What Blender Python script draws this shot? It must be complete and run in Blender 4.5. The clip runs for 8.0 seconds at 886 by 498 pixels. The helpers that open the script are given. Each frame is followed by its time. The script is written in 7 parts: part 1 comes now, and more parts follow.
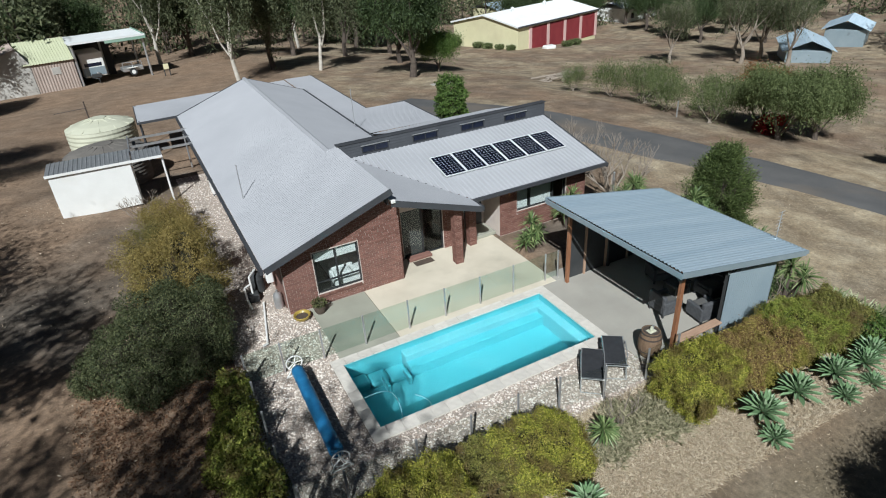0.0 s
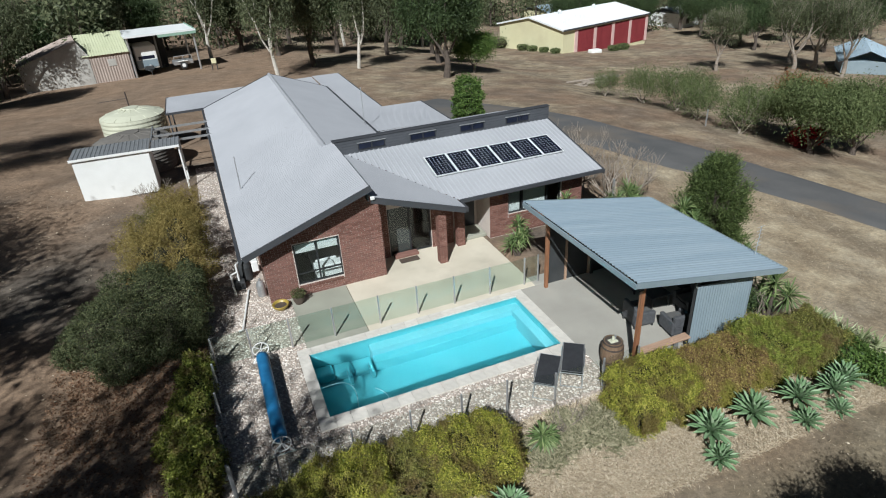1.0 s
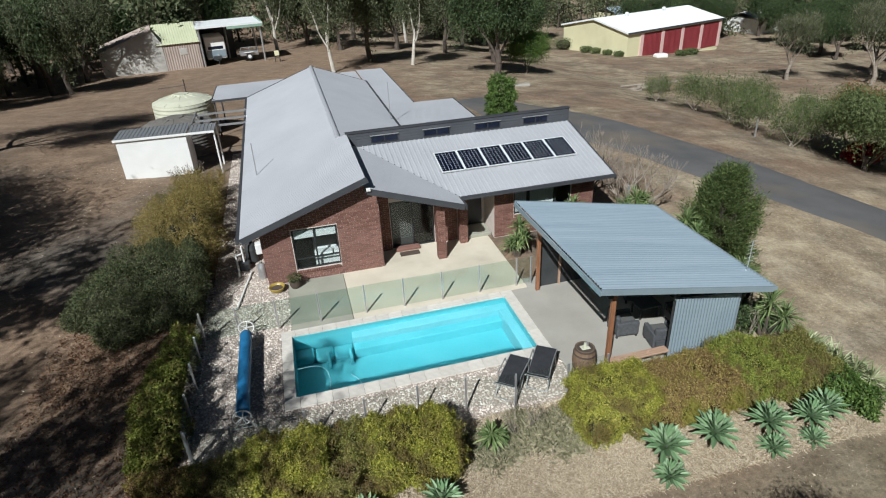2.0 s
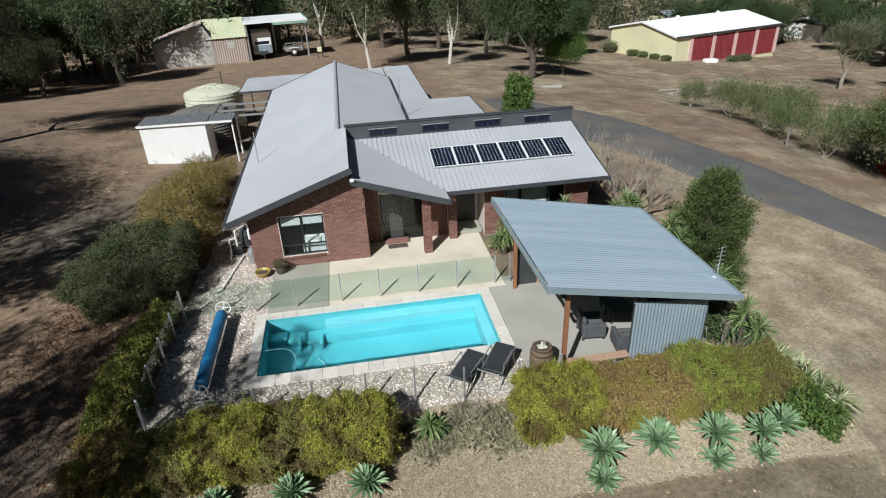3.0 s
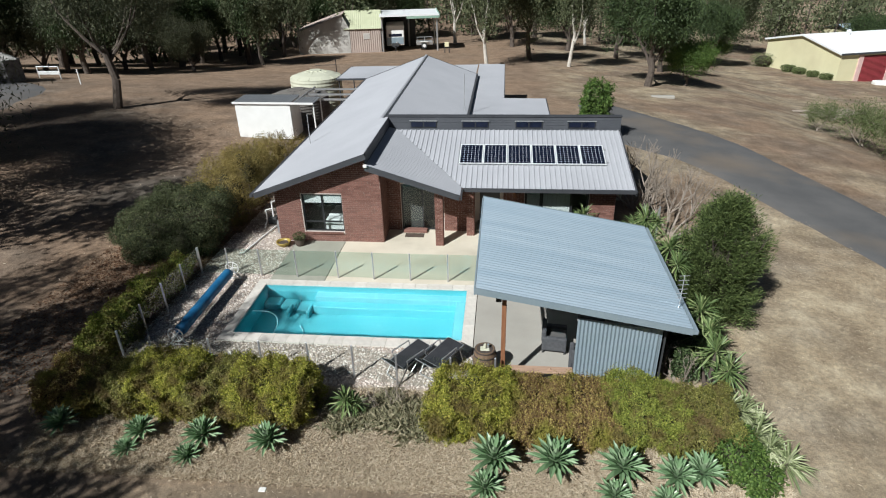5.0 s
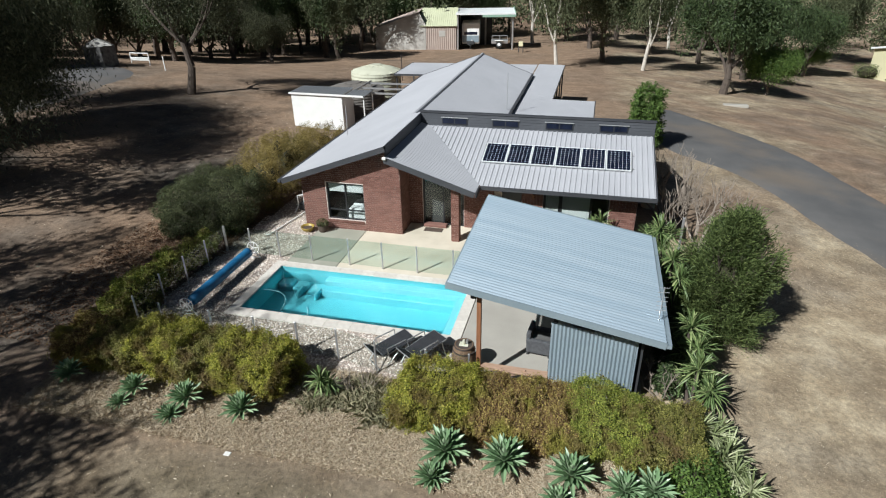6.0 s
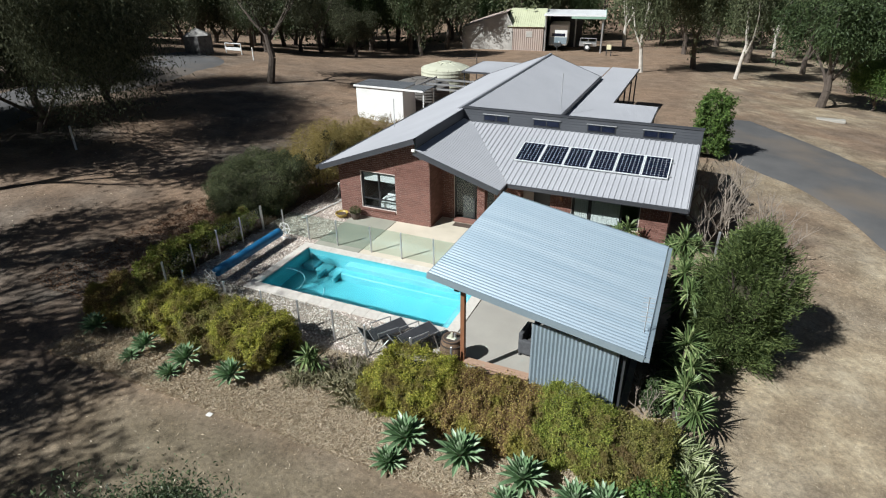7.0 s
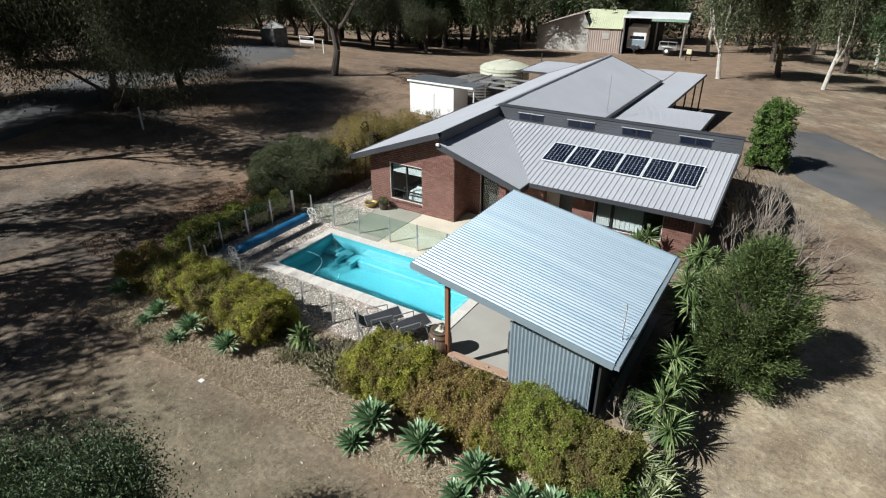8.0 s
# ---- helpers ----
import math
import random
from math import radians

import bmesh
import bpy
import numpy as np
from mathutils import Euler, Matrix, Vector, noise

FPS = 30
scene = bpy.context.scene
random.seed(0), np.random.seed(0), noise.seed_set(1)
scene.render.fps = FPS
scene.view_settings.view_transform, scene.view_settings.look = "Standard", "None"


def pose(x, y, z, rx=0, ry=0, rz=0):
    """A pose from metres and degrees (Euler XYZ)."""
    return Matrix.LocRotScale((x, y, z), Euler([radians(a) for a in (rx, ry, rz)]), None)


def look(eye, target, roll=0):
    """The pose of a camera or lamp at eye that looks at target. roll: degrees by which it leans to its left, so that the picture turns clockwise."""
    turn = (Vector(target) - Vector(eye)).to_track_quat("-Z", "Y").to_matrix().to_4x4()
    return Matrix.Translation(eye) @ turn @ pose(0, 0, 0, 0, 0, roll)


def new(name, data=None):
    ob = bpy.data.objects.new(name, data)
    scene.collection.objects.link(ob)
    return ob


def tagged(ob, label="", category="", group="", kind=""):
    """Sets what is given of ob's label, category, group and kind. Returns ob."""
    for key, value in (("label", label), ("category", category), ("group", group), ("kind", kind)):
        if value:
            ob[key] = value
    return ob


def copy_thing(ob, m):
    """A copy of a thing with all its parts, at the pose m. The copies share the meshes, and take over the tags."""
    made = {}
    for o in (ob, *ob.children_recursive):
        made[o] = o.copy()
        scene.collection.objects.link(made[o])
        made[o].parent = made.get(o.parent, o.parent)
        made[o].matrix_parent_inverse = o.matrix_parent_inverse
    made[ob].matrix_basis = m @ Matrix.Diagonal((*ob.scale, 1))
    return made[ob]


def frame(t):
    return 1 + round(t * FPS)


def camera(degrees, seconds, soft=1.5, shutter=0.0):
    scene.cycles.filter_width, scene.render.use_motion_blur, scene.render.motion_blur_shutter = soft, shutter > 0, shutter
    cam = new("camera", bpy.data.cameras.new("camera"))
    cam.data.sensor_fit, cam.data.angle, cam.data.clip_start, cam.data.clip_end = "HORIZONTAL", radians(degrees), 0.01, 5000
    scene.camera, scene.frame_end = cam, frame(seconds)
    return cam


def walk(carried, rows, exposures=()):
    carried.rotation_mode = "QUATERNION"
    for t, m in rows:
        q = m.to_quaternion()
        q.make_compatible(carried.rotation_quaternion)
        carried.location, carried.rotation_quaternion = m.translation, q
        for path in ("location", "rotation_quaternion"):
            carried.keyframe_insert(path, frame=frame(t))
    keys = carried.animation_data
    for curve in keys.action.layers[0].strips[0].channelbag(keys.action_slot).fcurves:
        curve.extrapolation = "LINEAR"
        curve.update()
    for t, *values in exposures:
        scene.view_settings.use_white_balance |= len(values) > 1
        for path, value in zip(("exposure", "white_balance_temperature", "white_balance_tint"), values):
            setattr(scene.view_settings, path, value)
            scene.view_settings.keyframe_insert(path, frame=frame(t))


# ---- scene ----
cam = camera(74.2, 8.0, soft=1.1)
PATH = [
    (0, (-2.951, -10.745, 11.678), (-2.179, -9.173, 10.712), -3.8),
    (0.5, (-1.913, -11.382, 11.645), (-1.2, -9.781, 10.682), -3.7),
    (1, (-0.779, -11.975, 11.565), (-0.155, -10.332, 10.611), -3.4),
    (1.5, (0.368, -12.5, 11.504), (0.885, -10.818, 10.554), -3.1),
    (3, (3.88, -13.725, 11.13), (4.143, -11.977, 10.193), -2.5),
    (3.5, (5.1, -14.001, 11.047), (5.272, -12.241, 10.114), -2.3),
    (4, (6.305, -14.204, 10.968), (6.356, -12.433, 10.04), -1.9),
    (4.5, (7.573, -14.308, 10.944), (7.502, -12.537, 10.019), -1.7),
    (6, (11.379, -14.144, 10.881), (10.93, -12.428, 9.959), -1.1),
    (6.5, (12.659, -13.833, 10.769), (12.07, -12.158, 9.849), -0.9),
    (7, (13.856, -13.472, 10.644), (13.128, -11.85, 9.729), -0.7),
    (7.5, (14.983, -13.033, 10.533), (14.129, -11.471, 9.62), -0.6),
    (8, (15.921, -12.579, 10.5), (14.971, -11.075, 9.585), -0.2),
]
walk(cam, [(t, look(eye, target, roll)) for t, eye, target, roll in PATH], [(0, 0.04, 6000, 7.4), (4, 0.15, 6150, 8.8), (8, 0.32, 6150, 9.0)])

# ---- light ----
SUN_EL, SUN_AZ = 42.0, 214.5        # degrees above the ground; compass angle of the sun seen from the place (y is 0, x is 90)
world = bpy.data.worlds.new("sky")
scene.world = world
world.use_nodes = True
wn = world.node_tree
sky = wn.nodes.new("ShaderNodeTexSky")
sky.sky_type = "NISHITA"
sky.sun_disc = False
sky.sun_elevation = radians(SUN_EL)
sky.sun_rotation = radians(SUN_AZ)
wn.links.new(sky.outputs[0], wn.nodes["Background"].inputs[0])
wn.nodes["Background"].inputs[1].default_value = 0.016
sun_data = bpy.data.lights.new("sun", "SUN")
sun_data.energy, sun_data.angle, sun_data.color = 5.1, radians(0.55), (1.0, 0.995, 0.965)
sun = new("sun", sun_data)
to_sun = Vector((math.sin(radians(SUN_AZ)) * math.cos(radians(SUN_EL)), math.cos(radians(SUN_AZ)) * math.cos(radians(SUN_EL)), math.sin(radians(SUN_EL))))
sun.matrix_world = look(to_sun * 60, (0, 0, 0))

# ---- helpers of this scene ----
R = random.Random(7)
NR = np.random.default_rng(11)


def clamp01(v):
    return max(0.0, min(1.0, v))


def level(x, y):
    """Height of the natural ground."""
    h = 0.0
    if x > 13:
        h -= 0.09 * min(x - 13, 17)
    if x > 30:
        h -= 0.2 * min(x - 30, 10)
    if x > 40:
        h -= 0.06 * min(x - 40, 40)
    if x < -3:
        h += 0.075 * min(-3 - x, 40) * clamp01(1 - (y - 32) / 30)
    if y > 24:
        h -= 0.055 * min(y - 24, 70)
    return h


def box(bm, x0, x1, y0, y1, z0, z1):
    r = bmesh.ops.create_cube(bm, size=1, matrix=Matrix.Translation(((x0 + x1) / 2, (y0 + y1) / 2, (z0 + z1) / 2)) @ Matrix.Diagonal((x1 - x0, y1 - y0, z1 - z0, 1)))
    return r["verts"]


def soft_box(x0, x1, y0, y1, z0, z1, r=0.02, seg=1):
    bm = bmesh.new()
    box(bm, x0, x1, y0, y1, z0, z1)
    bmesh.ops.bevel(bm, geom=bm.edges[:], offset=r, segments=seg, affect="EDGES", profile=0.6)
    return bm


def tube(bm, a, b, r0, r1=None, n=8):
    """A tapered rod from a to b."""
    a, b = Vector(a), Vector(b)
    d = b - a
    m = Matrix.Translation((a + b) / 2) @ d.to_track_quat("Z", "Y").to_matrix().to_4x4()
    bmesh.ops.create_cone(bm, cap_ends=True, segments=n, radius1=r0, radius2=r0 if r1 is None else r1, depth=d.length, matrix=m)


def rods(pairs, r, n=8):
    bm = bmesh.new()
    for a, b in pairs:
        tube(bm, a, b, r, r, n)
    return bm


def lathe(profile, n=24, centre=(0, 0, 0)):
    """Spin (radius, z) pairs round the z axis."""
    bm = bmesh.new()
    rings = []
    for r, z in profile:
        rings.append([bm.verts.new((centre[0] + r * math.cos(2 * math.pi * k / n), centre[1] + r * math.sin(2 * math.pi * k / n), centre[2] + z)) for k in range(n)])
    for a, b in zip(rings, rings[1:]):
        for k in range(n):
            bm.faces.new((a[k], a[(k + 1) % n], b[(k + 1) % n], b[k]))
    bm.faces.new(rings[0][::-1])
    bm.faces.new(rings[-1])
    return bm


def to_mesh(name, bm, smooth=False):
    me = bpy.data.meshes.new(name)
    if isinstance(bm, tuple):
        me.from_pydata(*bm)
    else:
        bmesh.ops.recalc_face_normals(bm, faces=bm.faces[:])
        bm.to_mesh(me)
        bm.free()
    if smooth:
        me.polygons.foreach_set("use_smooth", [True] * len(me.polygons))
    return me


def solid(name, bm, material, smooth=False):
    """A top-level mesh object."""
    me = to_mesh(name, bm, smooth)
    me.materials.append(material)
    return new(name, me)


def part(name, bm, material, parent, label="", smooth=False, kind=""):
    ob = solid(name, bm, material, smooth)
    ob.parent = parent
    ob.matrix_parent_inverse = parent.matrix_world.inverted() if parent.parent is None else Matrix()
    if parent.parent is not None:
        ob.matrix_parent_inverse = Matrix()
    return tagged(ob, label=label, kind=kind)


def thing(name, label, category, group="", at=(0, 0, 0)):
    """An empty that stands for a thing made of parts; its parts are given in its own space."""
    ob = new(name)
    ob.location = at
    ob.empty_display_size = 0.2
    return tagged(ob, label=label, category=category, group=group)


def own(name, bm, material, parent, label="", smooth=False, kind=""):
    """A part given in the space of its parent."""
    ob = solid(name, bm, material, smooth)
    ob.parent = parent
    return tagged(ob, label=label, kind=kind)


# ---- materials ----
def nodes_of(name):
    m = bpy.data.materials.new(name)
    m.use_nodes = True
    nt = m.node_tree
    return m, nt, nt.nodes["Principled BSDF"]


def noise_tex(nt, scale, detail=4, coord="Object", stretch=None, rough=0.55):
    tc = nt.nodes.new("ShaderNodeTexCoord")
    n = nt.nodes.new("ShaderNodeTexNoise")
    n.inputs["Scale"].default_value, n.inputs["Detail"].default_value, n.inputs["Roughness"].default_value = scale, detail, rough
    if stretch:
        mp = nt.nodes.new("ShaderNodeMapping")
        mp.inputs["Scale"].default_value = stretch
        nt.links.new(tc.outputs[coord], mp.inputs[0])
        nt.links.new(mp.outputs[0], n.inputs["Vector"])
    else:
        nt.links.new(tc.outputs[coord], n.inputs["Vector"])
    return n


def ramp(nt, fac, stops):
    r = nt.nodes.new("ShaderNodeValToRGB")
    while len(r.color_ramp.elements) < len(stops):
        r.color_ramp.elements.new(0.5)
    for e, (p, c) in zip(r.color_ramp.elements, stops):
        e.position, e.color = p, (*c, 1)
    nt.links.new(fac, r.inputs[0])
    return r.outputs[0]


def mixed(nt, fac, a, b, mode="MIX"):
    m = nt.nodes.new("ShaderNodeMix")
    m.data_type, m.blend_type = "RGBA", mode
    for sock, v in ((m.inputs[0], fac), (m.inputs[6], a), (m.inputs[7], b)):
        if isinstance(v, (int, float)):
            sock.default_value = v
        elif isinstance(v, tuple):
            sock.default_value = (*v, 1)
        else:
            nt.links.new(v, sock)
    return m.outputs[2]


def bumped(nt, bsdf, height, strength, distance=0.01):
    b = nt.nodes.new("ShaderNodeBump")
    b.inputs["Strength"].default_value, b.inputs["Distance"].default_value = strength, distance
    nt.links.new(height, b.inputs["Height"])
    nt.links.new(b.outputs[0], bsdf.inputs["Normal"])


def surface(name, dark, light, rough=0.7, metal=0.0, scale=6.0, grain=60.0, bump=0.15, stain=None, per_object=0.0, coord="Object", spec=0.5, stretch=None):
    """A plain surface whose colour wanders between two shades at two scales, with a fine relief."""
    m, nt, b = nodes_of(name)
    big, fine = noise_tex(nt, scale, 4, coord, stretch), noise_tex(nt, grain, 3, coord, stretch)
    col = ramp(nt, big.outputs[0], [(0.32, dark), (0.68, light)])
    col = mixed(nt, 0.35, col, ramp(nt, fine.outputs[0], [(0.3, dark), (0.7, light)]))
    if stain:
        s = noise_tex(nt, scale * 0.33, 5, coord)
        col = mixed(nt, ramp(nt, s.outputs[0], [(0.52, (0, 0, 0)), (0.72, (0.7, 0.7, 0.7))]), col, stain)
    if per_object:
        info = nt.nodes.new("ShaderNodeObjectInfo")
        hsv = nt.nodes.new("ShaderNodeHueSaturation")
        mr = nt.nodes.new("ShaderNodeMapRange")
        mr.inputs[3].default_value, mr.inputs[4].default_value = 1 - per_object, 1 + per_object
        nt.links.new(info.outputs["Random"], mr.inputs[0])
        nt.links.new(mr.outputs[0], hsv.inputs["Value"])
        nt.links.new(col, hsv.inputs["Color"])
        col = hsv.outputs[0]
    nt.links.new(col, b.inputs["Base Color"])
    b.inputs["Roughness"].default_value, b.inputs["Metallic"].default_value = rough, metal
    b.inputs["Specular IOR Level"].default_value = spec
    if bump:
        bumped(nt, b, fine.outputs[0], bump)
    return m


def island(name, stops, rough=0.7, translucent=0.0, patch=None, patch_scale=0.6, spec=0.25, value=0.25):
    """Many small pieces in one mesh (leaves, stones, straw): each piece takes its own shade."""
    m, nt, b = nodes_of(name)
    g = nt.nodes.new("ShaderNodeNewGeometry")
    col = ramp(nt, g.outputs["Random Per Island"], stops)
    if patch:
        n = noise_tex(nt, patch_scale, 3)
        col = mixed(nt, ramp(nt, n.outputs[0], [(0.47, (0, 0, 0)), (0.62, (0.8, 0.8, 0.8))]), col, patch)
    nt.links.new(col, b.inputs["Base Color"])
    b.inputs["Roughness"].default_value = rough
    b.inputs["Specular IOR Level"].default_value = spec
    if translucent:
        t = nt.nodes.new("ShaderNodeBsdfTranslucent")
        mx = nt.nodes.new("ShaderNodeMixShader")
        mx.inputs[0].default_value = translucent
        nt.links.new(col, t.inputs[0])
        nt.links.new(b.outputs[0], mx.inputs[1])
        nt.links.new(t.outputs[0], mx.inputs[2])
        nt.links.new(mx.outputs[0], nt.nodes["Material Output"].inputs[0])
    return m


def glass(name, tint, gloss=1.0):
    """A thin clear pane: see-through with a mirror gloss that grows at a slant."""
    m, nt, b = nodes_of(name)
    nt.nodes.remove(b)
    t, gl, lw, mx = (nt.nodes.new(k) for k in ("ShaderNodeBsdfTransparent", "ShaderNodeBsdfGlossy", "ShaderNodeLayerWeight", "ShaderNodeMixShader"))
    t.inputs[0].default_value = (*tint, 1)
    gl.inputs["Roughness"].default_value = 0.02
    p, q = nt.nodes.new("ShaderNodeMath"), nt.nodes.new("ShaderNodeMath")
    p.operation, q.operation = "POWER", "MULTIPLY_ADD"
    p.inputs[1].default_value = 5.0
    q.inputs[1].default_value, q.inputs[2].default_value = 0.8 * gloss, 0.04 * gloss
    lw.inputs[0].default_value = 0.5
    nt.links.new(lw.outputs["Facing"], p.inputs[0])
    nt.links.new(p.outputs[0], q.inputs[0])
    nt.links.new(q.outputs[0], mx.inputs[0])
    nt.links.new(t.outputs[0], mx.inputs[1])
    nt.links.new(gl.outputs[0], mx.inputs[2])
    nt.links.new(mx.outputs[0], nt.nodes["Material Output"].inputs[0])
    return m


def ground_material():
    m, nt, b = nodes_of("dry_ground")
    tc = nt.nodes.new("ShaderNodeTexCoord")
    sx = nt.nodes.new("ShaderNodeSeparateXYZ")
    nt.links.new(tc.outputs["Object"], sx.inputs[0])

    def fade(sock, lo, hi):
        mr = nt.nodes.new("ShaderNodeMapRange")
        mr.interpolation_type = "SMOOTHSTEP"
        mr.inputs[1].default_value, mr.inputs[2].default_value = lo, hi
        nt.links.new(sock, mr.inputs[0])
        return mr.outputs[0]

    def times(a, c):
        q = nt.nodes.new("ShaderNodeMath")
        q.operation = "MULTIPLY"
        for s, v in zip(q.inputs, (a, c)):
            if isinstance(v, float):
                s.default_value = v
            else:
                nt.links.new(v, s)
        return q.outputs[0]

    def inverse(a):
        q = nt.nodes.new("ShaderNodeMath")
        q.operation = "SUBTRACT"
        q.inputs[0].default_value = 1.0
        nt.links.new(a, q.inputs[1])
        return q.outputs[0]

    big, mid = noise_tex(nt, 0.13, 5), noise_tex(nt, 0.75, 6, rough=0.65)
    fine, grain = noise_tex(nt, 7.0, 6, rough=0.7), noise_tex(nt, 42.0, 4, rough=0.7)
    dirt = ramp(nt, mid.outputs[0], [(0.3, (0.082, 0.068, 0.055)), (0.5, (0.135, 0.113, 0.092)), (0.7, (0.215, 0.183, 0.15))])
    red = ramp(nt, mid.outputs[0], [(0.3, (0.20, 0.138, 0.094)), (0.7, (0.32, 0.228, 0.157))])
    straw = ramp(nt, mid.outputs[0], [(0.3, (0.255, 0.195, 0.13)), (0.5, (0.365, 0.295, 0.2)), (0.7, (0.53, 0.45, 0.32))])
    lawn = ramp(nt, mid.outputs[0], [(0.3, (0.135, 0.112, 0.074)), (0.55, (0.205, 0.172, 0.118)), (0.75, (0.30, 0.255, 0.178))])
    col = mixed(nt, ramp(nt, big.outputs[0], [(0.4, (0, 0, 0)), (0.62, (1, 1, 1))]), dirt, red)
    back = fade(sx.outputs["Y"], 20, 40)
    col = mixed(nt, times(back, 0.7), col, red)
    wide = noise_tex(nt, 0.35, 5, rough=0.6)
    east = times(fade(sx.outputs["X"], 11.5, 15.5), 0.95)
    sand = mixed(nt, ramp(nt, big.outputs[0], [(0.42, (0, 0, 0)), (0.6, (1, 1, 1))]), straw, red)
    north = fade(sx.outputs["Y"], 4, 13)
    straw = mixed(nt, ramp(nt, wide.outputs[0], [(0.45, (0, 0, 0)), (0.65, (0.45, 0.45, 0.45))]), straw, dirt)
    sand = mixed(nt, ramp(nt, wide.outputs[0], [(0.4, (0.1, 0.1, 0.1)), (0.62, (0.6, 0.6, 0.6))]), sand, dirt)
    eastcol = mixed(nt, north, straw, sand)
    col = mixed(nt, east, col, eastcol)
    south = times(inverse(fade(sx.outputs["Y"], -6.8, -4.0)), times(fade(sx.outputs["X"], -3, 3), 0.9))
    col = mixed(nt, south, col, lawn)
    # straw mulch under the hedges
    band = times(fade(sx.outputs["Y"], -5.5, -4.7), times(inverse(fade(sx.outputs["Y"], -2.1, -1.7)), times(fade(sx.outputs["X"], -2.8, 0.5), inverse(fade(sx.outputs["X"], 14.6, 15.6)))))
    mulch = ramp(nt, fine.outputs[0], [(0.3, (0.23, 0.18, 0.12)), (0.5, (0.36, 0.295, 0.205)), (0.7, (0.47, 0.40, 0.29))])
    col = mixed(nt, times(band, ramp(nt, wide.outputs[0], [(0.34, (0.35, 0.35, 0.35)), (0.5, (1, 1, 1))])), col, mulch)
    col = mixed(nt, 0.6, col, ramp(nt, fine.outputs[0], [(0.3, (0.45, 0.44, 0.43)), (0.5, (1, 1, 1)), (0.7, (1.55, 1.5, 1.4))]), "MULTIPLY")
    col = mixed(nt, 0.6, col, ramp(nt, grain.outputs[0], [(0.32, (0.5, 0.5, 0.5)), (0.5, (1, 1, 1)), (0.68, (1.6, 1.55, 1.45))]), "MULTIPLY")
    nt.links.new(col, b.inputs["Base Color"])
    b.inputs["Roughness"].default_value = 0.95
    b.inputs["Specular IOR Level"].default_value = 0.15
    bumped(nt, b, fine.outputs[0], 0.5, 0.06)
    return m


M_GROUND = ground_material()
M_ASPHALT = surface("old_asphalt", (0.085, 0.085, 0.085), (0.135, 0.13, 0.125), 0.9, scale=0.5, grain=30, bump=0.2, stain=(0.19, 0.15, 0.11))
M_CONCRETE = surface("cream_concrete", (0.56, 0.50, 0.39), (0.70, 0.635, 0.51), 0.8, scale=0.9, grain=25, bump=0.05, stain=(0.40, 0.36, 0.28))
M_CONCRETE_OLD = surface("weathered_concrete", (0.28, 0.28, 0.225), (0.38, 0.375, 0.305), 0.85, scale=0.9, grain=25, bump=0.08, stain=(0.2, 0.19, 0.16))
M_CONCRETE_GREY = surface("grey_concrete", (0.33, 0.31, 0.27), (0.42, 0.395, 0.345), 0.85, scale=0.8, grain=25, bump=0.06, stain=(0.28, 0.26, 0.22))
M_COPING = surface("pale_paver", (0.56, 0.52, 0.46), (0.70, 0.66, 0.59), 0.8, scale=3, grain=40, bump=0.08, per_object=0.07, coord="Generated")
M_SHELL = surface("pool_gelcoat", (0.075, 0.375, 0.425), (0.105, 0.425, 0.475), 0.35, scale=0.8, grain=12, bump=0.0)
# shell gelcoat again, paled by colour where shallow water absorbs less light
M_LEDGE = surface("gelcoat_shallow_tint", (0.12, 0.395, 0.44), (0.155, 0.445, 0.49), 0.6, scale=0.8, grain=40, bump=0.05)
M_ROOF = surface("grey_roof_sheet", (0.385, 0.39, 0.41), (0.45, 0.455, 0.475), 0.42, 0.0, scale=0.5, grain=14, bump=0.02, stain=(0.365, 0.37, 0.39), spec=0.5)
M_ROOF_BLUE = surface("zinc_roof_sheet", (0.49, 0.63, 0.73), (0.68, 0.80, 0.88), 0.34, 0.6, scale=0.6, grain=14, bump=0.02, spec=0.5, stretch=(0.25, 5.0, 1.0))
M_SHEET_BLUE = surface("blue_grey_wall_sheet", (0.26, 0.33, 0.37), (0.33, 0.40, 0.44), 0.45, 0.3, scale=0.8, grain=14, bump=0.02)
M_FASCIA = surface("charcoal_fascia", (0.045, 0.047, 0.052), (0.065, 0.067, 0.073), 0.5, scale=1.0, grain=20, bump=0.02)
M_BAND = surface("charcoal_cladding", (0.06, 0.064, 0.072), (0.085, 0.09, 0.10), 0.6, scale=1.0, grain=20, bump=0.03)
M_MORTAR = surface("mortar", (0.52, 0.45, 0.40), (0.64, 0.56, 0.50), 0.95, scale=2, grain=50, bump=0.2)
M_BRICK = surface("red_brown_brick", (0.155, 0.076, 0.058), (0.235, 0.123, 0.096), 0.9, scale=3, grain=60, bump=0.2, per_object=0.2, coord="Generated")
M_BRICKS = island("red_brown_bricks", [(0.0, (0.145, 0.072, 0.056)), (0.35, (0.175, 0.089, 0.069)), (0.7, (0.205, 0.106, 0.083)), (1.0, (0.235, 0.125, 0.099))], 0.9)
M_FRAME = surface("dark_aluminium", (0.03, 0.032, 0.034), (0.045, 0.047, 0.05), 0.4, 0.3, scale=2, grain=20, bump=0.0)
M_WHITE = surface("white_paint", (0.74, 0.74, 0.71), (0.82, 0.82, 0.79), 0.6, scale=1.5, grain=20, bump=0.03, stain=(0.66, 0.65, 0.60))
M_FABRIC = surface("white_linen", (0.7, 0.7, 0.69), (0.8, 0.8, 0.79), 0.9, scale=3, grain=40, bump=0.1)
M_ROOM = surface("dim_plaster", (0.09, 0.088, 0.085), (0.12, 0.116, 0.11), 0.9, scale=1, grain=20, bump=0.0)
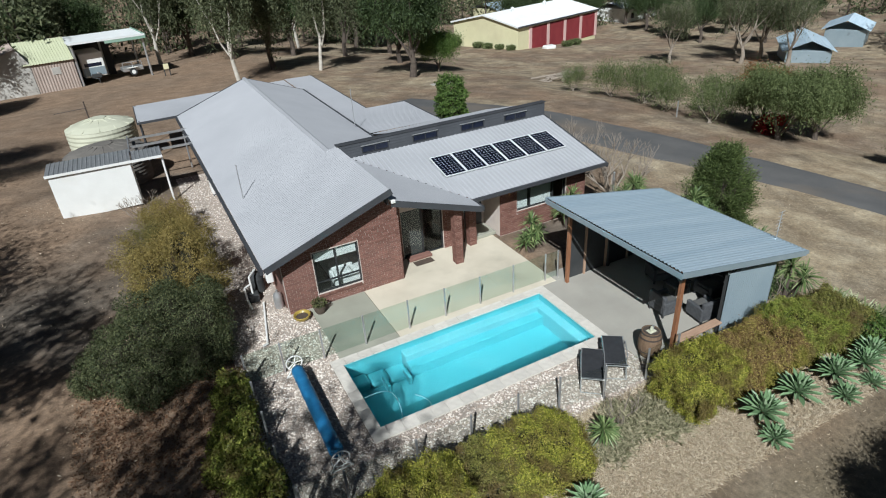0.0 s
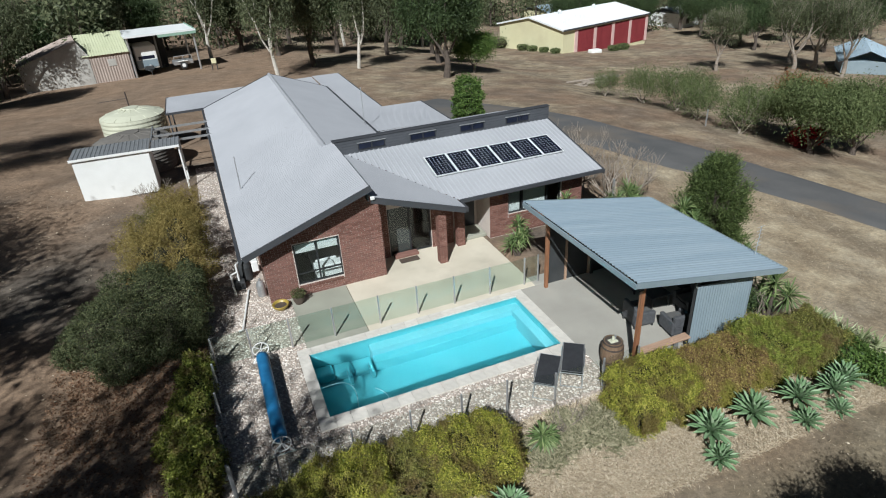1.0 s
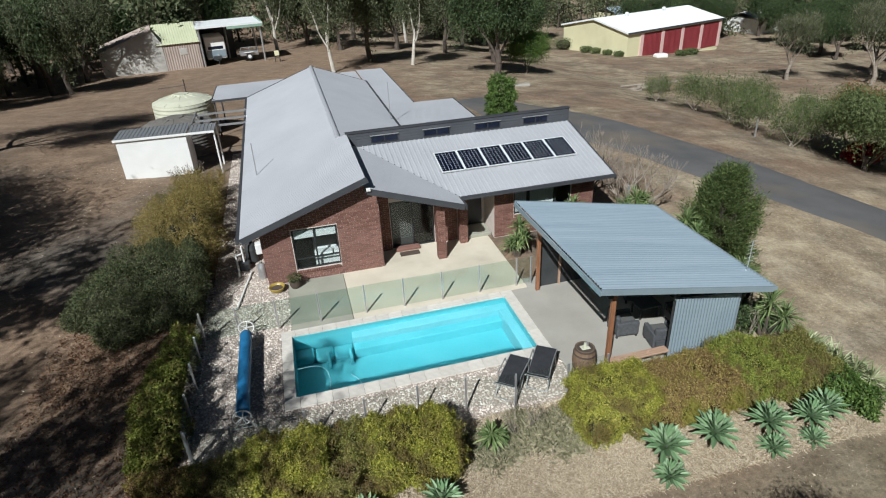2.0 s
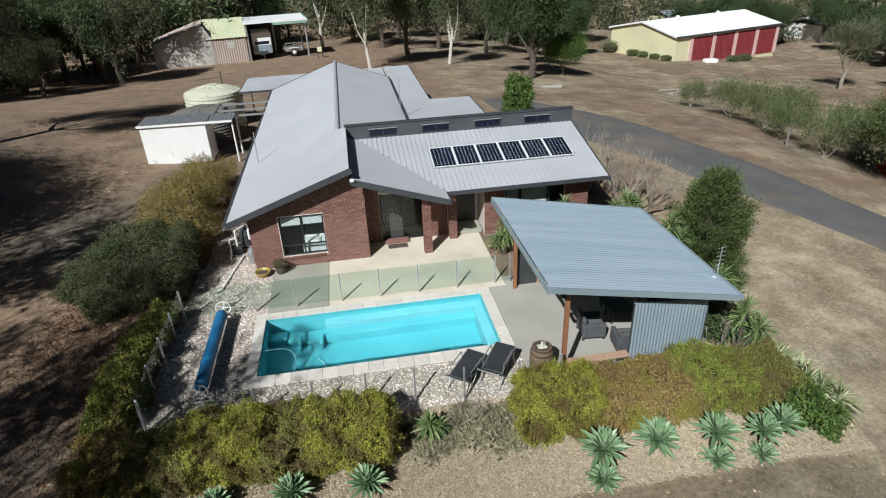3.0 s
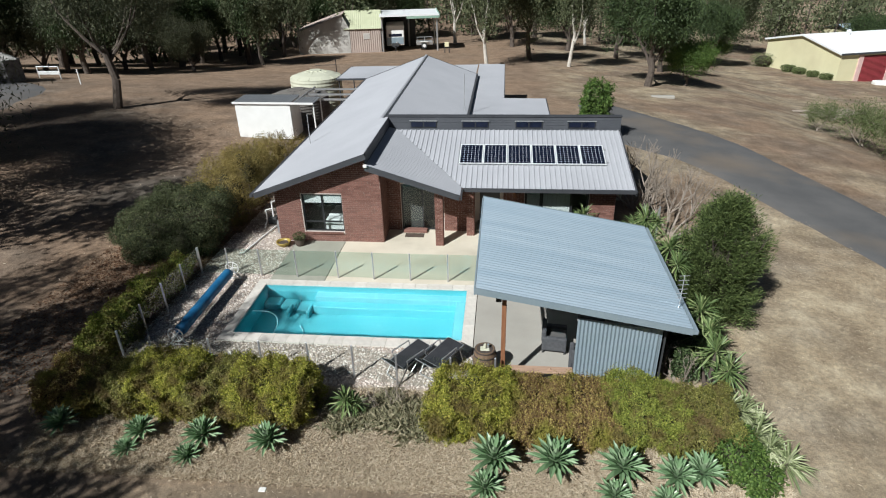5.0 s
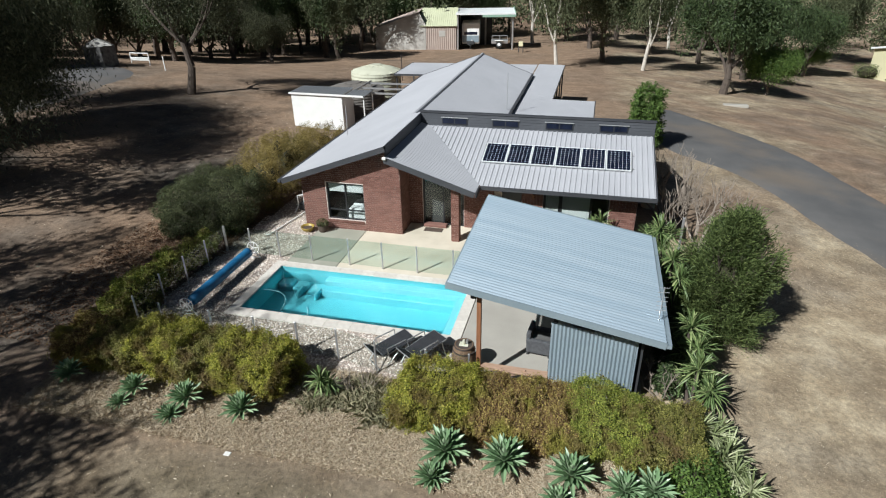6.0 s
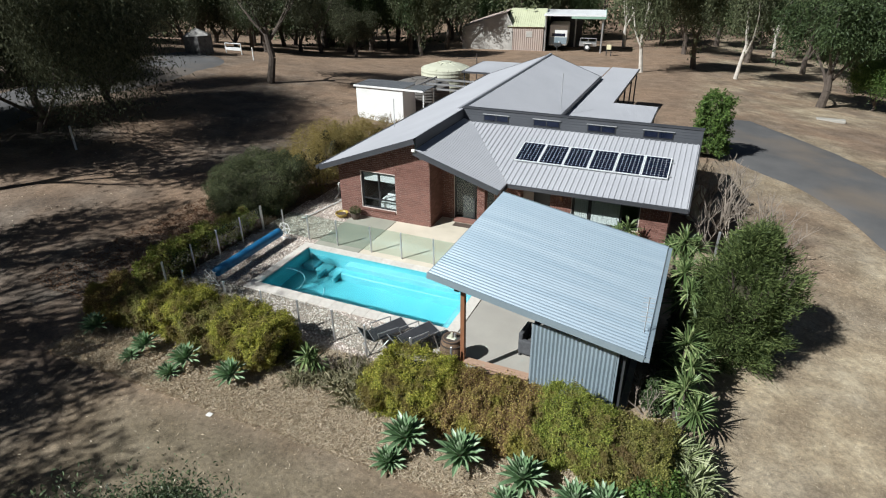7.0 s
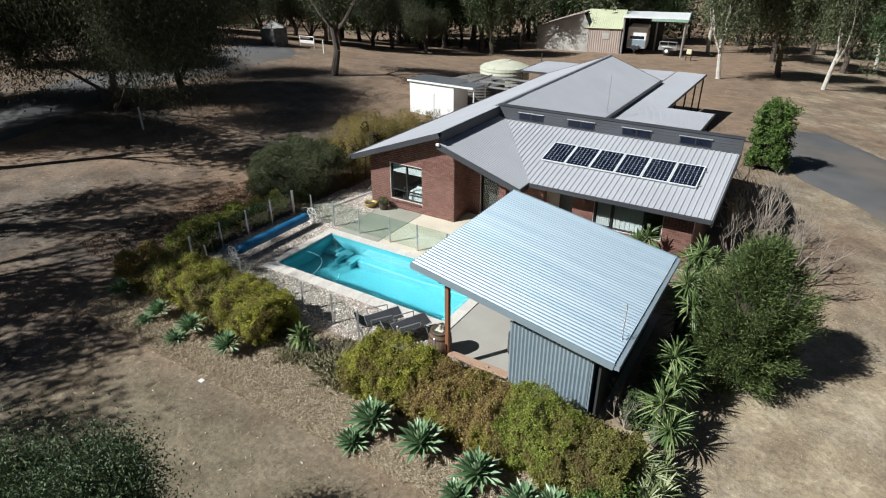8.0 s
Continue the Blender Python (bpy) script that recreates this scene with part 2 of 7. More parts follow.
M_GLASS = glass("window_glass", (0.80, 0.85, 0.84))
M_FENCE_GLASS = glass("fence_glass", (0.86, 0.925, 0.895))
M_CLEAR_GLASS = glass("clear_fence_glass", (0.94, 0.965, 0.955), 0.7)
M_STEEL = surface("galvanised_steel", (0.45, 0.46, 0.46), (0.6, 0.6, 0.6), 0.4, 0.7, scale=4, grain=30, bump=0.02)
M_HOSE = surface("pale_hose", (0.30, 0.52, 0.57), (0.38, 0.60, 0.65), 0.5, scale=3, grain=30, bump=0.0)
M_TIMBER = surface("stained_timber", (0.20, 0.085, 0.04), (0.33, 0.15, 0.075), 0.6, scale=2.5, grain=30, bump=0.1, stretch=(6, 6, 1))
M_BOARD = surface("weathered_board", (0.33, 0.21, 0.14), (0.48, 0.32, 0.225), 0.7, scale=2.5, grain=30, bump=0.1, stretch=(1, 8, 8))
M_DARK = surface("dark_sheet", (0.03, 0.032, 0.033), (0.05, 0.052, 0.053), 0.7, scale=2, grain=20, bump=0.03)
M_WICKER = surface("charcoal_wicker", (0.05, 0.052, 0.056), (0.10, 0.102, 0.108), 0.8, scale=10, grain=90, bump=0.3)
M_BLUE_COVER = surface("blue_pool_blanket", (0.012, 0.10, 0.24), (0.03, 0.20, 0.40), 0.5, scale=3, grain=40, bump=0.25)
M_SCREEN = surface("fly_screen_mesh", (0.06, 0.058, 0.055), (0.09, 0.086, 0.08), 0.8, scale=5, grain=120, bump=0.1)
M_SHADECLOTH = surface("weathered_shade_cloth", (0.11, 0.10, 0.09), (0.19, 0.175, 0.155), 0.9, scale=1.2, grain=30, bump=0.1)
M_SLING = surface("black_mesh_sling", (0.018, 0.019, 0.022), (0.035, 0.036, 0.04), 0.7, scale=6, grain=90, bump=0.1)
M_CREAM = surface("cream_wall_sheet", (0.62, 0.58, 0.36), (0.70, 0.66, 0.43), 0.6, scale=0.5, grain=14, bump=0.02, stain=(0.55, 0.50, 0.32))
M_DOOR_RED = surface("maroon_roller_door", (0.20, 0.028, 0.035), (0.27, 0.045, 0.05), 0.5, scale=0.8, grain=14, bump=0.02)
M_PINK = surface("faded_pink_trim", (0.60, 0.40, 0.37), (0.68, 0.48, 0.44), 0.6, scale=1, grain=14, bump=0.02)
M_ROOF_WHITE = surface("white_roof_sheet", (0.72, 0.74, 0.73), (0.82, 0.83, 0.82), 0.45, scale=0.5, grain=14, bump=0.02)
M_ROOF_GREEN = surface("pale_green_roof_sheet", (0.46, 0.48, 0.31), (0.55, 0.565, 0.385), 0.6, scale=0.6, grain=14, bump=0.02, stain=(0.42, 0.42, 0.28))
M_SHED_PINK = surface("sun_faded_wall_sheet", (0.34, 0.27, 0.23), (0.44, 0.36, 0.31), 0.7, scale=0.8, grain=14, bump=0.03, stain=(0.28, 0.23, 0.2))
M_SHED_PALE = surface("patched_pale_sheet", (0.30, 0.28, 0.25), (0.62, 0.60, 0.55), 0.7, scale=0.35, grain=8, bump=0.03, stain=(0.20, 0.17, 0.15))
M_GREEN_TRIM = surface("faded_green_trim", (0.20, 0.34, 0.26), (0.30, 0.43, 0.34), 0.6, scale=0.6, grain=14, bump=0.02)
M_STACK = surface("dark_stacked_stone", (0.05, 0.05, 0.05), (0.22, 0.21, 0.2), 0.9, scale=3.5, grain=20, bump=0.4)
M_TANK = surface("cream_tank_plastic", (0.50, 0.50, 0.38), (0.60, 0.60, 0.47), 0.5, scale=1, grain=14, bump=0.02, stain=(0.40, 0.39, 0.28))
M_OAK = surface("barrel_oak", (0.12, 0.075, 0.045), (0.22, 0.145, 0.09), 0.75, scale=4, grain=40, bump=0.2, stretch=(4, 4, 1))
M_IRON = surface("rusty_hoop", (0.07, 0.06, 0.055), (0.13, 0.10, 0.08), 0.7, 0.4, scale=6, grain=40, bump=0.1)
M_POT_YELLOW = surface("mustard_glaze", (0.30, 0.21, 0.04), (0.42, 0.31, 0.07), 0.4, scale=5, grain=30, bump=0.05)
M_POT_DARK = surface("dark_clay", (0.06, 0.045, 0.035), (0.11, 0.08, 0.06), 0.8, scale=5, grain=30, bump=0.1)
M_BARK_PALE = surface("pale_gum_bark", (0.42, 0.38, 0.32), (0.66, 0.62, 0.55), 0.85, scale=2, grain=18, bump=0.3)
M_BARK_DARK = surface("dark_bark", (0.055, 0.042, 0.034), (0.12, 0.095, 0.075), 0.95, scale=3, grain=18, bump=0.5)
M_TWIG = surface("bare_twig", (0.19, 0.155, 0.12), (0.34, 0.29, 0.24), 0.9, scale=6, grain=40, bump=0.2)
# near-black brown that stands in for the shade between leaves
M_SHADE = surface("shrub_inner_shade", (0.028, 0.028, 0.014), (0.055, 0.05, 0.026), 1.0, scale=6, grain=40, bump=0.3)
M_GUM = island("gum_leaves", [(0, (0.05, 0.06, 0.03)), (0.5, (0.095, 0.112, 0.055)), (1, (0.18, 0.195, 0.105))], 0.6, 0.2)
M_DARKLEAF = island("dark_green_leaves", [(0, (0.028, 0.045, 0.018)), (0.5, (0.055, 0.085, 0.032)), (1, (0.10, 0.14, 0.055))], 0.55, 0.2)
M_FEATHER = island("feathery_leaves", [(0, (0.035, 0.052, 0.017)), (0.5, (0.085, 0.12, 0.038)), (1, (0.20, 0.25, 0.085))], 0.55, 0.25)
M_OLIVE = island("olive_leaves", [(0, (0.05, 0.058, 0.024)), (0.5, (0.09, 0.10, 0.04)), (1, (0.15, 0.155, 0.065))], 0.6, 0.2)
M_HEDGE = island("yellow_green_leaves", [(0, (0.11, 0.12, 0.025)), (0.3, (0.25, 0.27, 0.045)), (0.7, (0.44, 0.44, 0.07)), (1, (0.64, 0.57, 0.14))], 0.5, 0.35, patch=(0.15, 0.10, 0.045), patch_scale=1.6)
M_HEDGE_DRY = island("browning_leaves", [(0, (0.10, 0.06, 0.036)), (0.35, (0.23, 0.14, 0.075)), (0.7, (0.36, 0.27, 0.085)), (1, (0.54, 0.45, 0.15))], 0.6, 0.3, patch=(0.28, 0.275, 0.05), patch_scale=1.5)
M_HEDGE_GREEN = island("fresh_green_leaves", [(0, (0.10, 0.13, 0.028)), (0.5, (0.25, 0.30, 0.055)), (1, (0.47, 0.48, 0.11))], 0.5, 0.35, patch=(0.20, 0.145, 0.06), patch_scale=1.9)
M_LAWNTREE = island("small_glossy_leaves", [(0, (0.035, 0.055, 0.026)), (0.5, (0.075, 0.11, 0.05)), (1, (0.16, 0.21, 0.105))], 0.45, 0.2, spec=0.4)
M_DROOP = island("drooping_leaves", [(0, (0.04, 0.047, 0.027)), (0.5, (0.085, 0.095, 0.052)), (1, (0.16, 0.165, 0.095))], 0.55, 0.25)
M_HEDGE_OLIVE = island("olive_hedge_leaves", [(0, (0.09, 0.085, 0.03)), (0.5, (0.21, 0.22, 0.055)), (1, (0.40, 0.37, 0.11))], 0.5, 0.3, patch=(0.17, 0.115, 0.055), patch_scale=1.7)
M_LEAFY = island("deep_green_leaves", [(0, (0.04, 0.075, 0.018)), (0.5, (0.09, 0.155, 0.035)), (1, (0.19, 0.28, 0.07))], 0.5, 0.3)
M_SAGE = island("grey_green_leaves", [(0, (0.05, 0.068, 0.022)), (0.5, (0.115, 0.148, 0.055)), (1, (0.21, 0.245, 0.105))], 0.6, 0.2)
M_SAGE_DARK = island("dull_green_leaves", [(0, (0.03, 0.042, 0.018)), (0.5, (0.07, 0.085, 0.036)), (1, (0.155, 0.165, 0.075))], 0.6, 0.2)
M_GOLD = island("golden_leaves", [(0, (0.16, 0.12, 0.035)), (0.5, (0.29, 0.225, 0.07)), (1, (0.43, 0.34, 0.125))], 0.6, 0.35, patch=(0.13, 0.125, 0.04), patch_scale=0.5)
M_AGAVE = island("agave_blades", [(0, (0.11, 0.19, 0.085)), (0.6, (0.20, 0.31, 0.16)), (1, (0.35, 0.45, 0.28))], 0.4, 0.0, spec=0.5)
M_YUCCA = island("yucca_blades", [(0, (0.065, 0.11, 0.035)), (0.6, (0.15, 0.215, 0.075)), (1, (0.35, 0.40, 0.18))], 0.45, 0.1, spec=0.4)
M_YUCCA_PALE = island("pale_edged_blades", [(0, (0.10, 0.13, 0.05)), (0.5, (0.26, 0.30, 0.14)), (1, (0.52, 0.54, 0.34))], 0.45, 0.1, spec=0.4)
M_STRAW = island("straw_blades", [(0, (0.30, 0.23, 0.15)), (0.5, (0.52, 0.425, 0.30)), (1, (0.74, 0.65, 0.50))], 0.9)
M_TUFT = island("dry_tuft_blades", [(0, (0.15, 0.15, 0.08)), (0.5, (0.29, 0.275, 0.165)), (1, (0.48, 0.43, 0.29))], 0.8)
M_STONE = island("quartz_gravel", [(0, (0.33, 0.26, 0.21)), (0.3, (0.50, 0.42, 0.355)), (0.7, (0.66, 0.585, 0.51)), (1, (0.80, 0.75, 0.69))], 0.9)
M_LITTER = island("fallen_leaves", [(0, (0.10, 0.05, 0.028)), (0.5, (0.19, 0.105, 0.06)), (1, (0.32, 0.21, 0.13))], 0.9)
M_GRAVELBED = surface("gravel_bed", (0.31, 0.26, 0.22), (0.45, 0.39, 0.335), 0.95, scale=2, grain=40, bump=0.4)
M_BLOSSOM = island("orange_blossom", [(0, (0.16, 0.07, 0.025)), (1, (0.30, 0.13, 0.05))], 0.7, 0.2)
M_RED_FLOWER = island("crimson_leaves", [(0, (0.20, 0.01, 0.012)), (1, (0.42, 0.03, 0.03))], 0.6, 0.2)


def water_material():
    m, nt, b = nodes_of("pool_water")
    b.inputs["Base Color"].default_value = (0.82, 0.965, 0.985, 1)
    b.inputs["Roughness"].default_value = 0.02
    b.inputs["IOR"].default_value = 1.33
    b.inputs["Transmission Weight"].default_value = 1.0
    n = noise_tex(nt, 2.2, 3)
    bumped(nt, b, n.outputs[0], 0.12, 0.05)
    return m


def cell_material():
    m, nt, b = nodes_of("solar_cell")
    n = noise_tex(nt, 3.0, 2)
    nt.links.new(ramp(nt, n.outputs[0], [(0.3, (0.006, 0.009, 0.02)), (0.7, (0.012, 0.017, 0.036))]), b.inputs["Base Color"])
    b.inputs["Roughness"].default_value = 0.18
    return m


M_WATER, M_CELL = water_material(), cell_material()


# ---- shapes used by several things ----
def sheet(origin, u, v, length, reach, pitch=0.1, amp=0.012, thick=0.012, ribbed=False, rounded=False):
    """A corrugated sheet: waves run across u, ribs lie along v; reach(a) gives the two ends along v at the distance a along u."""
    o, u, v = Vector(origin), Vector(u).normalized(), Vector(v).normalized()
    n = u.cross(v)
    if n.z < 0 or (abs(n.z) < 1e-6 and n.y > 0):
        n = -n
    prof = [(0.0, 0.0), (0.62, 0.0), (0.72, 1.0), (0.9, 1.0)] if ribbed else [(q / 8, 0.5 - 0.5 * math.cos(math.pi * q / 4)) for q in range(8)] if rounded else [(0.0, 0.0), (0.25, 0.5), (0.5, 1.0), (0.75, 0.5)]
    at = []
    k = 0
    while k * pitch < length:
        for f, h in prof:
            a = (k + f) * pitch
            if a < length:
                at.append((a, h * amp * (1 if ribbed else 2)))
        k += 1
    at.append((length, 0.0))
    vs, fs = [], []
    for a, h in at:
        lo, hi = reach(a)
        for b in (lo, hi):
            p = o + u * a + v * b + n * h
            vs += [tuple(p), tuple(p - n * thick)]
    for i in range(len(at) - 1):
        q, r = 4 * i, 4 * i + 4
        fs += [(q, q + 2, r + 2, r), (q + 1, r + 1, r + 3, q + 3), (q, r, r + 1, q + 1), (q + 2, q + 3, r + 3, r + 2)]
    e = 4 * (len(at) - 1)
    fs += [(0, 1, 3, 2), (e, e + 2, e + 3, e + 1)]
    bm = bmesh.new()
    w = [bm.verts.new(c) for c in vs]
    for f in fs:
        bm.faces.new([w[i] for i in f])
    return bm


def beam(a, b, wide, tall, side=None):
    """A straight board whose top edge runs from a to b."""
    a, b = Vector(a), Vector(b)
    d = (b - a).normalized()
    s = Vector(side).normalized() if side else d.cross(Vector((0, 0, 1))).normalized()
    up = s.cross(d).normalized()
    if up.z < 0:
        up = -up
    bm = bmesh.new()
    vs = [bm.verts.new(p + s * (wide / 2 * k) - up * (tall * t)) for p in (a, b) for k, t in ((-1, 0), (1, 0), (1, 1), (-1, 1))]
    for f in ((0, 1, 2, 3), (4, 7, 6, 5), (0, 4, 5, 1), (1, 5, 6, 2), (2, 6, 7, 3), (3, 7, 4, 0)):
        bm.faces.new([vs[i] for i in f])
    return bm


def wedge_wall(bm, x0, x1, y0, y1, z0, t0, t1):
    """A wall from x0 to x1 whose top runs from t0 to t1."""
    vs = [bm.verts.new(c) for c in ((x0, y0, z0), (x1, y0, z0), (x1, y0, t1), (x0, y0, t0), (x0, y1, z0), (x1, y1, z0), (x1, y1, t1), (x0, y1, t0))]
    for f in ((0, 1, 2, 3), (7, 6, 5, 4), (0, 4, 5, 1), (1, 5, 6, 2), (2, 6, 7, 3), (3, 7, 4, 0)):
        bm.faces.new([vs[i] for i in f])


def blades(base, lean, length, width, droop=0.25, face=None):
    """Arrays of pointed blades of three facets each: verts and faces."""
    n = len(base)
    d = lean / np.linalg.norm(lean, axis=1, keepdims=True)
    side = np.cross(d, NR.normal(size=(n, 3)) if face is None else face + NR.normal(size=(n, 3)) * 0.45)
    side /= np.linalg.norm(side, axis=1, keepdims=True)
    L, W = np.asarray(length).reshape(-1, 1), np.asarray(width).reshape(-1, 1)
    mid = base + d * L * 0.5
    tip = base + d * L - np.array([0, 0, 1.0]) * L * droop
    vs = np.stack([base, mid + side * W * 0.5, tip, mid - side * W * 0.5], 1).reshape(-1, 3)
    k = np.arange(n)[:, None] * 4
    fs = np.concatenate([k + [0, 1, 2], k + [0, 2, 3]], 0)
    return vs.tolist(), [], fs.tolist()


def flat_blades(base, lean, length, width, droop=0.3):
    """Stiff leaves that lie broad side up (agave, yucca): verts and faces."""
    n = len(base)
    d = lean / np.linalg.norm(lean, axis=1, keepdims=True)
    side = np.cross(d, np.array([0, 0, 1.0]))
    side /= np.linalg.norm(side, axis=1, keepdims=True) + 1e-9
    up = np.cross(side, d)
    L, W = np.asarray(length).reshape(-1, 1), np.asarray(width).reshape(-1, 1)
    down = np.array([0, 0, -1.0])
    rows = []
    for f, w, g in ((0.0, 0.45, 0.0), (0.4, 1.0, 0.12), (0.75, 0.7, 0.5), (1.0, 0.03, 1.0)):
        c = base + d * L * f + down * L * droop * g
        rows += [c - side * W * w / 2 + up * W * 0.15 * w, c - up * W * 0.12 * w, c + side * W * w / 2 + up * W * 0.15 * w]
    vs = np.stack(rows, 1).reshape(-1, 3)
    k = np.arange(n)[:, None] * 12
    fs = []
    for r in range(3):
        for c in range(2):
            fs.append(k + [3 * r + c, 3 * r + c + 1, 3 * r + c + 4, 3 * r + c + 3])
    return vs.tolist(), [], np.concatenate(fs, 0).tolist()


def lump_points(lumps, n, low=-9.0, inner=0.82):
    """n points near the outer skin of a heap of ellipsoids (centre, radii), and the outward directions."""
    c = np.array([l[0] for l in lumps], float)
    r = np.array([l[1] for l in lumps], float)
    area = (r[:, 0] * r[:, 1] + r[:, 0] * r[:, 2] + r[:, 1] * r[:, 2])
    out_p, out_d, have = [], [], 0
    while have < n:
        pick = NR.choice(len(lumps), size=n, p=area / area.sum())
        d = NR.normal(size=(n, 3))
        d /= np.linalg.norm(d, axis=1, keepdims=True)
        p = c[pick] + d * r[pick] * NR.uniform(inner, 1.05, (n, 1))
        ok = p[:, 2] > low
        for j in range(len(lumps)):
            inside = (((p - c[j]) / r[j]) ** 2).sum(1) < 0.55
            ok &= ~(inside & (pick != j))
        out_p.append(p[ok])
        out_d.append(d[ok])
        have += int(ok.sum())
    return np.concatenate(out_p)[:n], np.concatenate(out_d)[:n]


def leaf_mesh(lumps, n, size, low=-9.0, inner=0.82, droop=0.1, slim=0.5, wild=0.8):
    p, d = lump_points(lumps, n, low, inner)
    lean = NR.normal(size=d.shape) * wild + d * 0.35
    return blades(p, lean, size * NR.uniform(0.6, 1.4, n), size * slim * NR.uniform(0.7, 1.3, n), droop, d + np.array([0, 0, 0.3]))


def core_mesh(lumps, shrink=0.8):
    bm = bmesh.new()
    for c, r in lumps:
        bmesh.ops.create_icosphere(bm, subdivisions=2, radius=1, matrix=Matrix.Translation(c) @ Matrix.Diagonal((r[0] * shrink, r[1] * shrink, r[2] * shrink, 1)))
    for v in bm.verts:
        v.co += Vector((noise.noise(v.co * 3), noise.noise(v.co * 3 + Vector((9, 0, 0))), noise.noise(v.co * 3 + Vector((0, 9, 0))))) * 0.1
    return bm


def branching(bm, a, d, length, r, depth, spread=0.6, tips=None, rng=R, up=0.15, n=6):
    """Grow a limb that bends and forks; tips collects the ends."""
    a, d = Vector(a), Vector(d).normalized()
    for k in range(2):
        bend = Vector((rng.uniform(-1, 1), rng.uniform(-1, 1), rng.uniform(-0.5, 1))) * 0.22
        d = (d + bend + Vector((0, 0, up * 0.4))).normalized()
        b = a + d * length / 2
        tube(bm, a, b, r * (1 - 0.2 * k), r * (0.8 - 0.2 * k), n)
        a = b
        if tips is not None and depth <= 1:
            tips.append(tuple(a))
    if depth > 0:
        for k in range(rng.choice((2, 3))):
            e = (d + Vector((rng.uniform(-1, 1), rng.uniform(-1, 1), rng.uniform(-0.3, 0.8))) * spread + Vector((0, 0, up))).normalized()
            branching(bm, a, e, length * rng.uniform(0.6, 0.85), r * 0.58, depth - 1, spread, tips, rng, up, max(4, n - 1))
    elif tips is not None:
        tips.append(tuple(a))


# ================= ground and paving =================
def ground_sheet():
    pool_x, pool_y = (0.30, 7.76), (0.42, 3.50)

    def lines(lo, hi, fixed):
        base = [float(v) for v in range(lo, hi + 1, 2)]
        base = [v for v in base if all(abs(v - f) > 0.4 for f in fixed)]
        return sorted([-2500, -900, -420, -220] + base + list(fixed) + [220, 420, 900, 2500])

    xs, ys = lines(-150, 150, pool_x + (13.0, -3.0, 30.0, 40.0)), lines(-90, 150, pool_y + (24.0, 32.0, 62.0))
    vs = []
    for y in ys:
        for x in xs:
            far = max(abs(x), abs(y)) > 90
            flat = -2.5 < x < 13.5 and -2.5 < y < 30
            z = level(x, y) - 0.03 + (0 if flat else 0.03 * noise.noise(Vector((x * 0.4, y * 0.4, 0))) + (0.25 * noise.noise(Vector((x * 0.05, y * 0.05, 3))) if far else 0))
            vs.append((x, y, z))
    fs, w = [], len(xs)
    for j in range(len(ys) - 1):
        for i in range(w - 1):
            if pool_x[0] - 0.01 < (xs[i] + xs[i + 1]) / 2 < pool_x[1] and pool_y[0] - 0.01 < (ys[j] + ys[j + 1]) / 2 < pool_y[1]:
                continue
            fs.append((j * w + i, j * w + i + 1, (j + 1) * w + i + 1, (j + 1) * w + i))
    ob = solid("ground", (vs, [], fs), M_GROUND, True)
    return tagged(ob, "dry brown dirt and pale straw-coloured grass around the house", "ground", kind="structure")


def strip(name, left, right, material, label, lift=0.02, category="road"):
    """A paved way between two edge lines, laid over the ground."""
    def along(pts, k):
        n = len(pts) - 1
        f = k * n
        i = min(int(f), n - 1)
        p0, p1, p2, p3 = (Vector(pts[max(0, min(n, i + j))]) for j in (-1, 0, 1, 2))
        t = f - i
        return 0.5 * ((2 * p1) + (p2 - p0) * t + (2 * p0 - 5 * p1 + 4 * p2 - p3) * t * t + (3 * p1 - p0 - 3 * p2 + p3) * t ** 3)
    vs, fs, n, m = [], [], 90, 8
    for i in range(n + 1):
        a, b = along(left, i / n), along(right, i / n)
        for j in range(m + 1):
            p = a.lerp(b, j / m)
            wob = 0.12 * noise.noise(Vector((p.x * 0.8, p.y * 0.8, 5))) if j in (0, m) else 0
            z = level(p.x, p.y)
            vs.append((p.x + wob, p.y + wob, z + lift - (0.14 if j in (0, m) else 0)))
    for i in range(n):
        for j in range(m):
            q = i * (m + 1) + j
            fs.append((q, q + 1, q + m + 2, q + m + 1))
    return tagged(solid(name, (vs, [], fs), material, True), label, category, kind="structure")


ground_sheet()
strip("road", [(14.6, 33), (14.6, 29), (15.6, 22.2), (19.4, 18.9), (22.3, 12), (23.9, 8.2), (25.5, 2.5), (26.5, -8), (27, -26)],
      [(17.5, 34.5), (20.5, 31), (23.6, 26.4), (25.6, 20.5), (27.3, 15.4), (28.4, 9.4), (29.4, 3.5), (30.2, -8), (30.6, -26)], M_ASPHALT,
      "worn grey asphalt driveway curving past the house", 0.06)
strip("driveway", [(-33.5, 30.5), (-34, 29), (-33, 25), (-31.5, 19), (-31, 12), (-27.5, 2), (-24, -10)], [(-28.5, 30.6), (-26.6, 29), (-25.3, 25), (-24.4, 19), (-24.9, 12), (-20.6, 2), (-17, -10)], M_ASPHALT,
      "dark asphalt driveway loop under the trees", 0.06)


def slab(name, x0, x1, y0, y1, top, material, label):
    return tagged(solid(name, soft_box(x0, x1, y0, y1, top - 0.12, top, 0.012), material), label, "paving", kind="structure")


